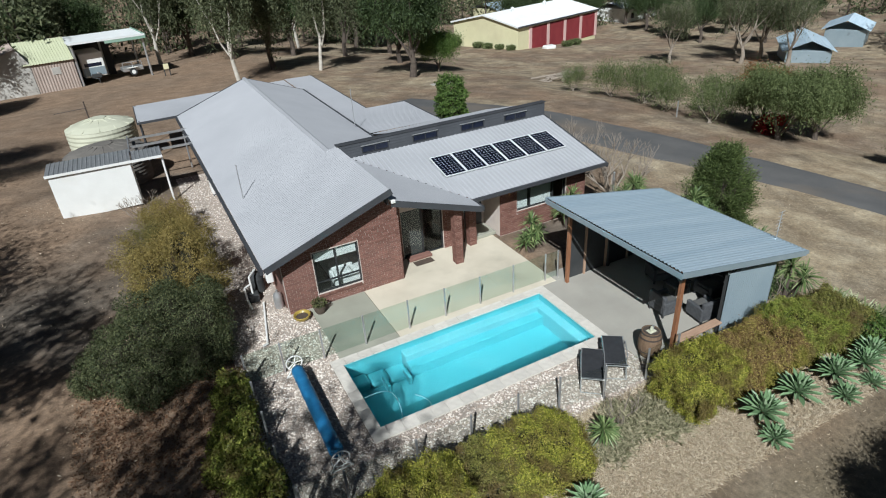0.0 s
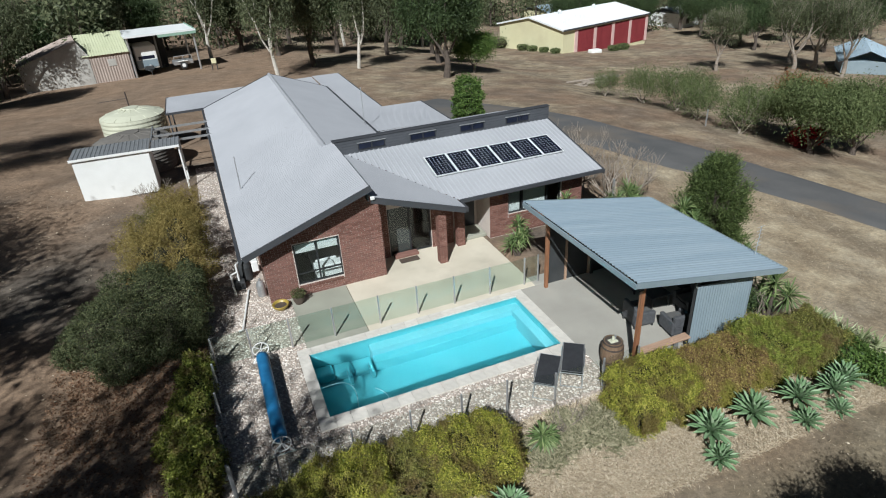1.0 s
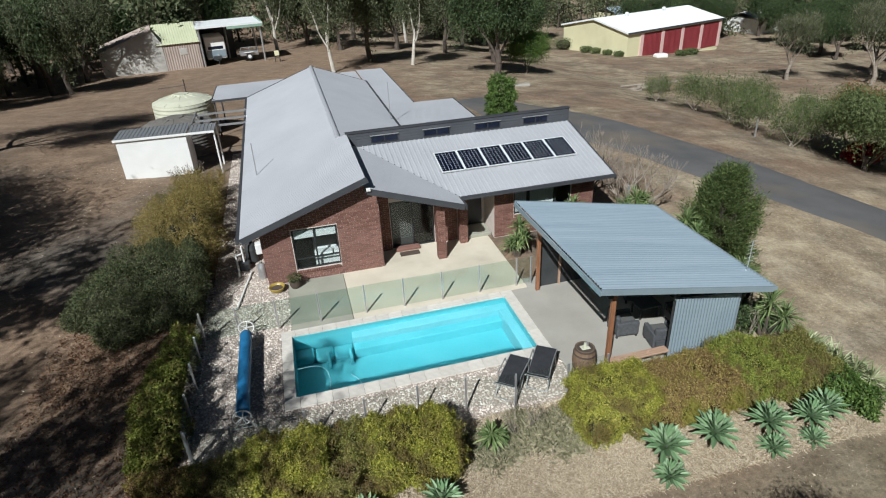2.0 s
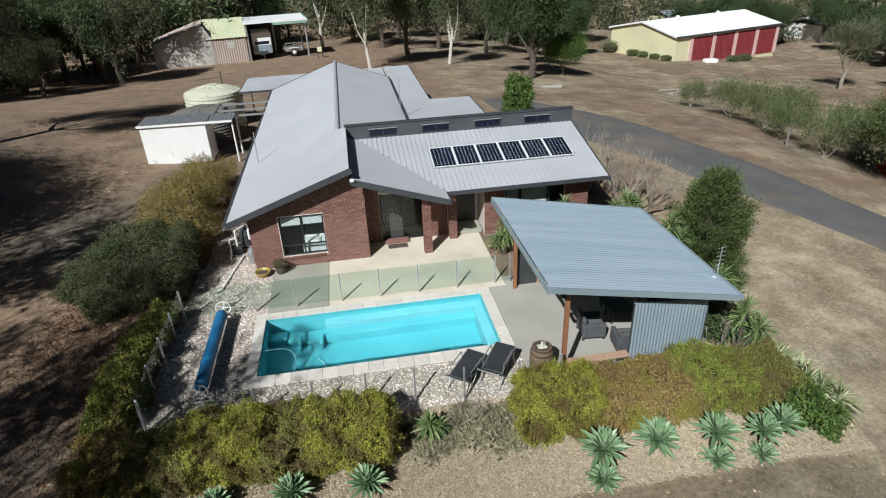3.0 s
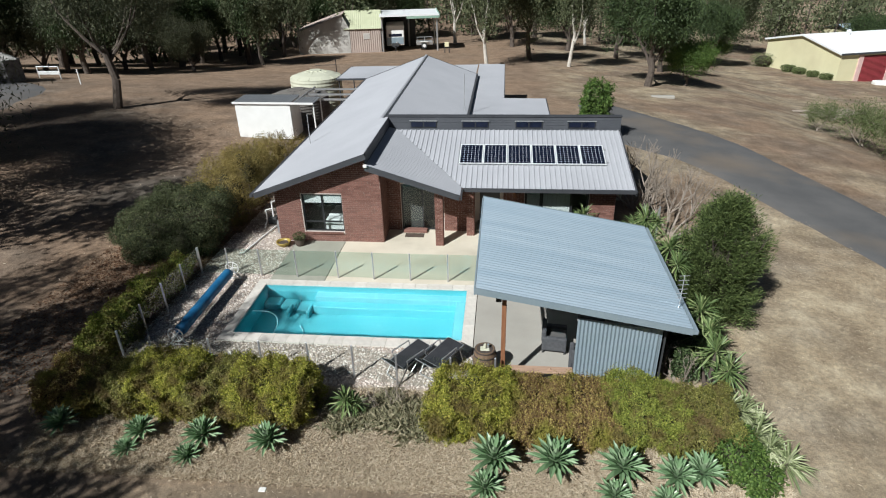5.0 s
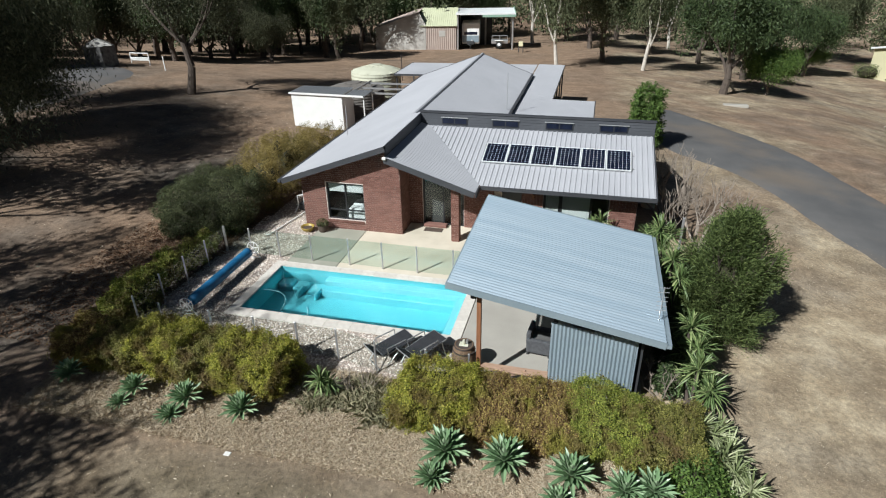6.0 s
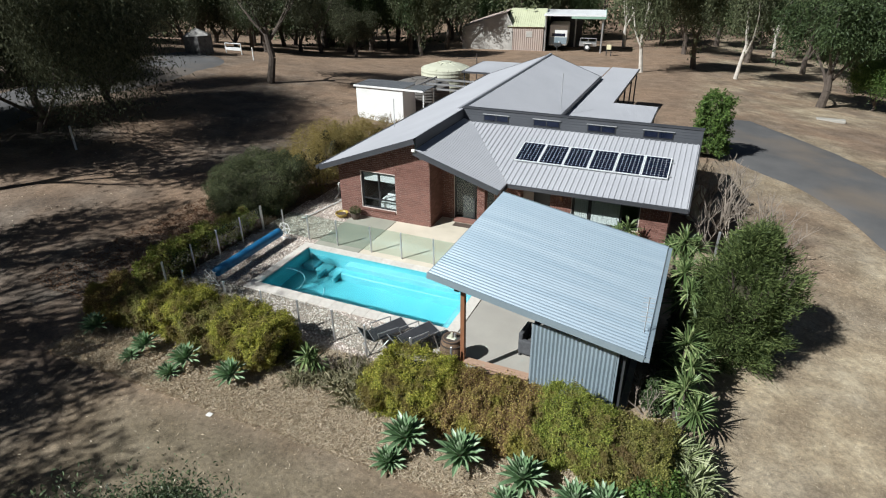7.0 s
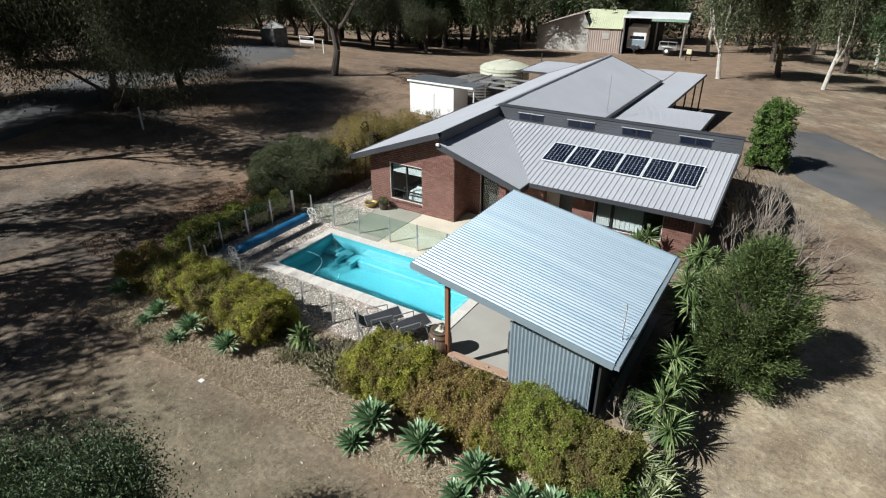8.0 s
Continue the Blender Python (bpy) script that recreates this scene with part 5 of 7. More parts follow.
# ================= planting near the house =================
def shrub(name, label, category, lumps, leaf, n, size, group="", bark=M_BARK_DARK, at=(0, 0, 0), inner=0.8, slim=0.5, wild=0.9, shrink=0.74, twigs=True):
    """A shrub: short stems, solid cores coloured as inner shade and a skin of leaves over a heap of lumps."""
    ob = thing(name, label, category, group, at)
    if twigs:
        bm = bmesh.new()
        for c, r in lumps[:6]:
            tube(bm, (c[0] * 0.7, c[1] * 0.7, -0.05), (c[0], c[1], c[2]), 0.05, 0.02, 6)
        own("stem", bm, bark, ob)
    g = random.Random(len(label) * 7 + n)
    fine = list(lumps)
    for c, r in lumps:
        for k in range(9):
            d = Vector((g.gauss(0, 1), g.gauss(0, 1), g.gauss(0.25, 1))).normalized()
            q = g.uniform(0.2, 0.5)
            fine.append(((c[0] + d.x * r[0] * 0.92, c[1] + d.y * r[1] * 0.92, max(0.15, c[2] + d.z * r[2] * 0.92)), (r[0] * q, r[1] * q, r[2] * q)))
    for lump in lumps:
        own("shade_core", core_mesh([lump], shrink), M_SHADE, ob)
    own("foliage", leaf_mesh(fine, n, size, 0.02, inner, slim=slim, wild=wild), leaf, ob)
    return ob


def hedge(label, x, y, w, d, h, leaf, group, seed, n=60000, size=0.045, rough=1.1):
    """A loosely clipped block of hedge with a lumpy skin of leaves."""
    g = np.random.default_rng(seed)
    ob = thing("hedge_shrub", label, "hedge", group, (x, y, -0.03))
    bm = bmesh.new()
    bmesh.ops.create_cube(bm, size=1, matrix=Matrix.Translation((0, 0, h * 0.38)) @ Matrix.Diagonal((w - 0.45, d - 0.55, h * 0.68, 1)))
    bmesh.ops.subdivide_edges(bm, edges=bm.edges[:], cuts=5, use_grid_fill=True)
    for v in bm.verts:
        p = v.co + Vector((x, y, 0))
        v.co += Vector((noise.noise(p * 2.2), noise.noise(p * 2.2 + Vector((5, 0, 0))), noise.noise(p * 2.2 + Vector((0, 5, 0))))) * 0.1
    # filler block in shade colour, showing through gaps in the leaves
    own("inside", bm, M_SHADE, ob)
    bm = bmesh.new()
    for k in range(5):
        a = g.uniform(-w * 0.35, w * 0.35)
        tube(bm, (a * 0.6, 0, -0.03), (a, g.uniform(-0.3, 0.3), h * 0.5), 0.04, 0.02, 6)
    own("stem", bm, M_BARK_DARK, ob)
    area = np.array([w * d, w * h, w * h * 0.7, d * h, d * h])
    face = g.choice(5, n, p=area / area.sum())
    u, v = g.uniform(-0.5, 0.5, n), g.uniform(-0.5, 0.5, n)
    P, D = np.zeros((n, 3)), np.zeros((n, 3))
    for k, (ax, s) in enumerate(((2, 1), (1, -1), (1, 1), (0, -1), (0, 1))):
        q = face == k
        o = [i for i in range(3) if i != ax]
        P[q, o[0]], P[q, o[1]], P[q, ax], D[q, ax] = u[q], v[q], 0.5 * s, s
    # round the corners: pull each point towards a rounded block
    m = np.abs(P * 2) ** 5.5
    P = P / (m.sum(1, keepdims=True) ** 0.1818)
    P = P * np.array([w, d, h]) + np.array([0, 0, h / 2])
    bumps = np.array([noise.noise(Vector((a + x, b + y, c)) * 1.5) * 0.24 + noise.noise(Vector((a + x, b + y, c)) * 3.6) * 0.2 + noise.noise(Vector((a + x, b + y, c)) * 8.0) * 0.14 for a, b, c in P])[:, None]
    out = D + (P - np.array([0, 0, h * 0.5])) * 0.5
    out /= np.linalg.norm(out, axis=1, keepdims=True)
    P = P + out * (bumps * rough - np.abs(g.normal(0, 0.09, (n, 1))) + (g.uniform(size=(n, 1)) < 0.1) * g.uniform(0, 0.16, (n, 1)))
    P[:, 2] = np.maximum(P[:, 2], 0.03)
    lean = out * 0.4 + g.normal(size=(n, 3)) * 0.8
    own("foliage", blades(P, lean, size * g.uniform(0.6, 1.4, n), size * 0.55 * g.uniform(0.7, 1.3, n), 0.1, out + np.array([0, 0, 0.3])), leaf, ob)
    return ob


HEDGE_L = [(-2.45, -2.9, 1.6, 1.45, 1.08, M_HEDGE_DRY), (-1.2, -2.85, 1.6, 1.5, 1.16, M_HEDGE_OLIVE), (0.15, -2.8, 1.7, 1.65, 1.3, M_HEDGE), (1.55, -2.85, 1.5, 1.6, 1.2, M_HEDGE_OLIVE), (2.95, -2.88, 1.9, 1.75, 1.32, M_HEDGE)]
HEDGE_R = [(8.25, -2.98, 1.8, 1.7, 1.34, M_HEDGE), (9.75, -3.0, 1.4, 1.5, 1.05, M_HEDGE_DRY), (11.05, -3.0, 1.4, 1.6, 1.1, M_HEDGE_DRY), (12.45, -3.0, 1.6, 1.7, 1.24, M_HEDGE_GREEN), (13.8, -3.0, 1.4, 1.6, 1.12, M_HEDGE_OLIVE)]
for k, (x, y, w, d, h, mt) in enumerate((a, b, c + 0.3, e, f, q) for a, b, c, e, f, q in HEDGE_L + HEDGE_R):
    kind = {M_HEDGE: "yellow-green clipped hedge shrub", M_HEDGE_DRY: "browning yellow-green hedge shrub", M_HEDGE_GREEN: "fresh green hedge shrub", M_HEDGE_OLIVE: "olive-green hedge shrub with browning twigs"}[mt]
    hedge(kind + (" in front of the pool" if k < 5 else " beside the pavilion"), x, y, w, d, h, mt, "hedge before the pool" if k < 5 else "hedge by the pavilion", 40 + k)


def agave(x, y, s, seed, heads=1):
    ob = thing("agave", "blue-green agave rosette in the straw bed", "agave", "agaves along the hedge", (x, y, level(x, y) - 0.03))
    g = np.random.default_rng(seed)
    for hd in range(heads):
        off = np.array([0, 0, 0.26]) if hd == 0 else np.array([g.uniform(-0.28, -0.1), -0.42, 0.06])
        n = 58
        th = np.arange(n) * 2.4
        el = np.linspace(1.4, 0.1, n)
        lean = np.stack([np.cos(th) * np.cos(el), np.sin(th) * np.cos(el), np.sin(el) + 0.1], 1)
        sc = s * (1.0 if hd == 0 else 0.75)
        base = np.repeat(off[None] * sc * 1.6, n, 0) + lean * 0.05 * sc
        own("leaf_rosette", flat_blades(base, lean, sc * g.uniform(0.5, 0.66, n), sc * g.uniform(0.115, 0.15, n), 0.14), M_AGAVE, ob)
    return ob


AGAVES = [(8.82, -4.55, 1.05, 2), (10.2, -4.52, 1.02, 1), (11.7, -4.58, 0.98, 2), (12.85, -4.7, 0.85, 2), (13.45, -4.55, 0.9, 1), (3.34, -4.33, 0.85, 1), (1.65, -4.26, 0.85, 2), (0.0, -4.2, 0.75, 2), (-2.2, -4.1, 0.8, 1)]
for k, (x, y, s, h) in enumerate(AGAVES):
    agave(x, y, s, 70 + k, h)


def yucca(name, label, x, y, heads, seed, blade=0.55, leaf=M_YUCCA):
    """Leaning stems that end in rosettes of stiff narrow leaves."""
    g = np.random.default_rng(seed)
    ob = thing(name, label, "yucca", "yuccas", (x, y, level(x, y) - 0.03))
    bm = bmesh.new()
    for hx, hy, hz in heads:
        tube(bm, (hx * 0.2, hy * 0.2, 0), (hx, hy, hz), 0.07, 0.045, 7)
    own("stem", bm, M_BARK_DARK, ob)
    for hx, hy, hz in heads:
        n = 75
        th = g.uniform(0, 6.28, n)
        el = g.uniform(-0.5, 1.45, n)
        lean = np.stack([np.cos(th) * np.cos(el), np.sin(th) * np.cos(el), np.sin(el)], 1)
        base = np.array([hx, hy, hz]) + lean * 0.05 + np.stack([0 * th, 0 * th, g.uniform(-0.15, 0.1, n)], 1)
        own("leaf_rosette", flat_blades(base, lean, blade * g.uniform(0.7, 1.15, n), np.full(n, 0.05), 0.22), leaf, ob)
    return ob


yucca("yucca", "dark green yucca clump in the bed beside the patio", 9.25, 6.1, [(0, 0, 0.75), (0.15, 0.2, 1.25), (-0.2, 0.1, 0.5), (0.25, -0.1, 0.9)], 3, blade=0.5)
yucca("yucca", "tall yucca with pale-edged leaves by the wing window", 11.8, 7.0, [(0, 0, 1.1), (0.3, 0.1, 1.35), (-0.25, 0.1, 0.9)], 4)
yucca("yucca", "tall many-headed yucca by the wing corner", 14.1, 5.7, [(0, 0, 2.0), (0.35, 0.1, 1.75), (-0.3, 0.15, 1.6), (0.1, -0.35, 1.4)], 5, blade=0.65)
yucca("yucca", "many-headed yucca between the pavilion and the bushy tree", 14.2, 2.75, [(0, 0, 2.35), (0.25, -0.3, 1.9), (-0.15, 0.4, 1.75), (0.1, 0.1, 1.3)], 6, blade=0.65)
yucca("yucca", "many-headed yucca beside the pavilion", 14.55, 0.2, [(0, 0, 1.7), (0.2, -0.4, 1.3), (0.3, 0.3, 1.1), (-0.1, -0.1, 0.8)], 7, blade=0.65)
yucca("yucca", "low spreading yucca behind the pavilion", 14.65, -1.1, [(0, 0, 1.3), (0.3, -0.3, 0.9), (-0.2, 0.3, 0.7), (0.3, 0.35, 0.6)], 8, blade=0.65)
yucca("yucca", "pale-leaved yucca at the end of the hedge", 14.9, -2.7, [(0, 0, 0.6), (0.3, -0.3, 0.5), (-0.3, 0.1, 0.7), (0.2, 0.4, 0.5)], 9, blade=0.6, leaf=M_YUCCA_PALE)
yucca("yucca", "pale-leaved yucca low at the hedge corner", 15.2, -3.7, [(0, 0, 0.55), (0.3, -0.3, 0.45), (-0.2, 0.3, 0.6)], 12, blade=0.6, leaf=M_YUCCA_PALE)
shrub("shrub", "fresh green leafy plant at the hedge corner", "shrub", [((0, 0, 0.5), (0.55, 0.5, 0.5)), ((0.4, -0.4, 0.4), (0.5, 0.5, 0.42)), ((0.2, 0.5, 0.45), (0.5, 0.5, 0.45))], M_LEAFY, 6000, 0.09, at=(14.3, -4.1, -0.1), shrink=0.5, inner=0.5)
yucca("yucca", "small green yucca in the straw gap", 4.95, -3.0, [(0, 0, 0.55), (0.2, 0.1, 0.35)], 10, blade=0.4)

# filler shrub, added only to blacken the shaded gap behind the pavilion
shrub("shrub", "dense dark undergrowth in the shade behind the pavilion", "shrub",
      [((0, 0, 0.5), (0.4, 0.8, 0.6)), ((0.2, 1.3, 0.5), (0.4, 0.8, 0.6)), ((0.0, -1.2, 0.4), (0.4, 0.7, 0.5)), ((0.3, 2.4, 0.45), (0.4, 0.7, 0.5))],
      M_DARKLEAF, 9000, 0.09, at=(14.15, 0.7, -0.1), inner=0.5, shrink=0.5)
shrub("shrub", "broad grey-green shrub on the bare dirt", "shrub",
      [((0, 0, 1.1), (1.6, 1.4, 1.1)), ((-1.2, -0.2, 0.9), (1.1, 1.1, 0.9)), ((1.0, 0.1, 1.1), (1.2, 1.1, 1.1)), ((0.1, 0.7, 1.5), (1.2, 1.0, 0.95)), ((-0.4, -0.8, 0.8), (1.1, 0.9, 0.8)), ((0.9, -0.7, 0.8), (1.0, 0.9, 0.75)), ((-1.9, 0.3, 0.6), (0.7, 0.8, 0.6)), ((1.5, 0.9, 1.5), (0.7, 0.7, 0.7)), ((-0.6, -1.5, 0.5), (0.8, 0.5, 0.5)), ((0.5, 1.4, 1.6), (0.7, 0.6, 0.6))],
      M_SAGE_DARK, 62000, 0.075, at=(-4.4, 6.2, 0.0), inner=0.6, shrink=0.6, slim=0.35)
shrub("shrub", "golden-brown open shrub beside the house", "shrub",
      [((0, 0, 1.4), (1.1, 1.3, 1.4)), ((0.2, 1.3, 1.6), (1.0, 1.1, 1.5)), ((-0.6, 0.5, 1.5), (0.9, 1.0, 1.2)), ((0.4, -0.9, 1.2), (0.9, 0.9, 1.1)), ((-0.2, 2.4, 1.5), (0.9, 0.9, 1.2)), ((0.2, 0.6, 2.5), (0.7, 0.9, 0.9)), ((-0.4, 3.6, 1.3), (0.9, 1.0, 1.2)), ((-1.3, 1.8, 1.2), (1.0, 1.2, 1.1)), ((-1.2, 0.2, 1.3), (1.0, 1.1, 1.2)), ((0.0, 4.8, 1.0), (0.8, 0.9, 0.9)), ((-0.9, 5.4, 1.1), (0.9, 1.1, 1.0)), ((-0.3, 6.6, 1.0), (0.8, 1.0, 1.0)), ((-1.7, 3.6, 1.1), (0.9, 1.1, 1.0)), ((0.3, 7.6, 0.7), (0.6, 0.8, 0.7))],
      M_GOLD, 52000, 0.11, at=(-3.1, 9.3, 0.0), inner=0.25, shrink=0.3, slim=0.2, wild=1.1)
shrub("shrub", "bright green shrub along the glass fence", "shrub",
      [((0, 0, 0.6), (0.55, 0.7, 0.6)), ((-0.1, 1.1, 0.55), (0.6, 0.7, 0.6)), ((0.1, -0.9, 0.65), (0.6, 0.7, 0.7)), ((0.1, 2.1, 0.6), (0.55, 0.7, 0.6)), ((-0.5, 0.4, 0.4), (0.5, 0.7, 0.45)), ((-0.2, -1.6, 0.4), (0.5, 0.5, 0.5)), ((0.1, 3.0, 0.5), (0.45, 0.55, 0.5))],
      M_HEDGE_GREEN, 26000, 0.085, at=(-3.05, 0.5, 0.0), inner=0.5, shrink=0.5)
hedge("leafy deep green bush standing behind the clerestory roof", 14.5, 22.2, 1.6, 1.6, 3.3, M_LEAFY, "", 61, 17000, 0.11, 2.0)


def bare_shrub(label, x, y, size, seed, material, depth=3, n=7):
    g = random.Random(seed)
    ob = thing("bare_shrub", label, "shrub", at=(x, y, level(x, y) - 0.05))
    bm = bmesh.new()
    for k in range(n):
        a = g.uniform(0, 6.28)
        branching(bm, (0.08 * math.cos(a), 0.08 * math.sin(a), 0), (math.cos(a), math.sin(a), g.uniform(0.5, 1.3)), size * g.uniform(0.3, 0.42), 0.022 * size, depth, 0.8, None, g, 0.1, 5)
    own("branch_tangle", bm, material, ob)
    return ob


bare_shrub("bare pale-branched shrub at the wing corner", 15.0, 11.4, 3.1, 21, M_TWIG, 4, 10)
bare_shrub("bare pale-branched shrub at the wing corner", 16.0, 8.8, 2.9, 22, M_TWIG, 4, 9)
bare_shrub("bare twiggy shrub in the straw gap", 5.9, -2.6, 0.9, 23, M_TWIG, 3, 7)
bare_shrub("bare twiggy shrub against the white shed", -4.4, 18.9, 1.5, 24, M_TWIG, 3, 7)
bare_shrub("tangle of bare branches behind the pavilion", 13.9, -0.9, 1.2, 25, M_TWIG, 3, 8)


def tuft(x, y, size, seed, material=M_TUFT, n=2200):
    g = np.random.default_rng(seed)
    th, el = g.uniform(0, 6.28, n), g.uniform(0.3, 1.4, n)
    lean = np.stack([np.cos(th) * np.cos(el), np.sin(th) * np.cos(el), np.sin(el)], 1)
    base = np.stack([g.normal(0, 0.3 * size, n), g.normal(0, 0.22 * size, n), 0 * th], 1)
    ob = thing("grass_tuft", "dry grey-green grass tussock in the straw bed", "grass tussock", "tussocks in the bed", (x, y, level(x, y) - 0.03))
    own("foliage", blades(base, lean, size * g.uniform(0.2, 0.6, n), np.full(n, 0.011), droop=0.3), material, ob)
    return ob


for k, (x, y, s) in enumerate(((5.0, -3.3, 0.75), (6.5, -3.0, 1.05), (5.7, -3.1, 0.7), (6.9, -3.4, 0.8), (7.0, -2.6, 0.7), (4.5, -2.7, 0.6), (6.0, -2.3, 0.6), (14.9, -2.3, 0.7), (15.0, -3.2, 0.7))):
    tuft(x, y, s, 90 + k)


def scatter(name, label, category, areas, density, size, material, lift=0.015, up=0.2, slim=0.12):
    """Fallen straw or leaves lying on the ground."""
    base, n = [], 0
    for x0, x1, y0, y1 in areas:
        for _ in range(int((x1 - x0) * (y1 - y0) * density)):
            x, y = R.uniform(x0, x1), R.uniform(y0, y1)
            if noise.noise(Vector((x * 0.6, y * 0.6, 7))) > -0.62:
                base.append((x, y, level(x, y) - 0.02 + lift * R.uniform(0.2, 1.3)))
    base = np.array(base)
    n = len(base)
    lean = NR.normal(size=(n, 3)) * np.array([1, 1, up])
    lean[:, 2] = np.abs(lean[:, 2])
    ob = solid(name, blades(base, lean, size * NR.uniform(0.5, 1.5, n), size * slim * NR.uniform(0.7, 1.3, n), droop=0.05), material)
    tagged(ob, label, category, kind="stuff")


scatter("straw_mulch", "pale dry straw mulch along the hedge and agaves", "mulch", [(-3.0, 15.5, -5.3, -1.95)], 4600, 0.125, M_STRAW, lift=0.05, up=0.4, slim=0.09)
scatter("leaf_litter", "brown fallen leaves around the grey-green shrub", "leaf litter", [(-7.0, -2.4, -3.0, 7.0), (-4.5, -2.3, 7.0, 14.0), (-6.5, -2.4, 1.8, 5.4)], 260, 0.075, M_LITTER, slim=0.5)
scatter("fallen_bits", "scattered pale twigs and leaves on the bare yard", "leaf litter", [(-16, -3, -4, 24), (-4, 16, -11, -5.2)], 5, 0.08, M_STRAW, slim=0.35)
scatter("dry_grass", "sparse dry grass stalks over the lawn", "grass", [(-2, 20, -12, -5), (14.5, 24, -6, 12)], 40, 0.08, M_STRAW, up=1.2, slim=0.08)


# ================= sheds and yard behind =================
def white_shed():
    z = level(-6.1, 21.5) - 0.06
    ob = thing("garden_shed", "small white flat-roofed shed on the dirt", "shed")
    own("wall", soft_box(-7.8, -4.25, 20.75, 22.6, z, 2.47, 0.02), M_WHITE, ob, "white rendered walls")
    own("roof", sheet((-7.9, 20.68, 2.52), (1, 0, 0), (0, 1, 0.01), 3.7, lambda a: (0, 2.0), 0.2, 0.03, ribbed=True), M_STEEL, ob, "galvanised ribbed roof")
    own("lean_to_roof", sheet((-4.15, 20.8, 2.42), (1, 0, 0), (0, 1, 0.01), 1.4, lambda a: (0, 1.7), 0.2, 0.03, ribbed=True), M_STEEL, ob, "galvanised lean-to roof")
    own("fascia", beam((-7.9, 20.66, 2.55), (-2.75, 20.66, 2.5), 0.04, 0.12), M_WHITE, ob)
    for x, y in ((-2.8, 20.85), (-2.8, 22.4)):
        own("post", rods([((x, y, -0.05), (x, y, 2.36))], 0.05), M_WHITE, ob)
    p = thing("pergola", "open white pergola frame between the shed and the house", "pergola")
    for y in (22.6, 24.0, 25.6):
        own("beam", beam((-4.2, y, 2.3), (-1.1, y, 2.3), 0.06, 0.12), M_STEEL, p)
    own("beam", beam((-4.2, 22.5, 2.36), (-4.2, 26.0, 2.36), 0.06, 0.12), M_STEEL, p)
    for x, y in ((-4.2, 25.8), (-1.3, 25.8)):
        own("post", rods([((x, y, -0.1), (x, y, 2.3))], 0.05), M_STEEL, p)
    a = thing("air_conditioner", "white outdoor air conditioner unit beside the house wall", "air conditioner", at=(-0.75, 20.5, -0.03))
    own("casing", soft_box(-0.2, 0.2, -0.45, 0.45, 0.1, 0.8, 0.03), M_WHITE, a)
    own("grille", lathe([(0.26, 0.0), (0.28, 0.02)], 20, (0, 0, 0.8)), M_DARK, a)
    own("feet", soft_box(-0.18, 0.18, -0.4, 0.4, 0.0, 0.1, 0.01), M_DARK, a)


white_shed()


def water_tank(x, y, r, h, label, material):
    ob = thing("water_tank", label, "water tank", at=(x, y, level(x, y) - 0.1))
    prof = [(r, 0.0)]
    n = 9
    for k in range(n):
        prof += [(r + 0.02, h * (k + 0.3) / n), (r - 0.01, h * (k + 0.9) / n)]
    prof += [(r, h), (r * 0.72, h + 0.22), (r * 0.25, h + 0.42), (r * 0.24, h + 0.48)]
    own("barrel", lathe(prof, 40), material, ob)
    bm = bmesh.new()
    for k in range(12):
        a = k * math.pi / 6
        tube(bm, (r * 0.98 * math.cos(a), r * 0.98 * math.sin(a), h + 0.03), (r * 0.25 * math.cos(a), r * 0.25 * math.sin(a), h + 0.44), 0.03, 0.03, 5)
    own("roof_rib", bm, material, ob)
    return ob


water_tank(-5.6, 30.8, 1.95, 2.38, "large cream ribbed water tank with a domed lid", M_TANK)
water_tank(-5.5, 26.0, 2.1, 1.75, "low tank under weathered grey shade cloth behind the shed", M_SHADECLOTH)


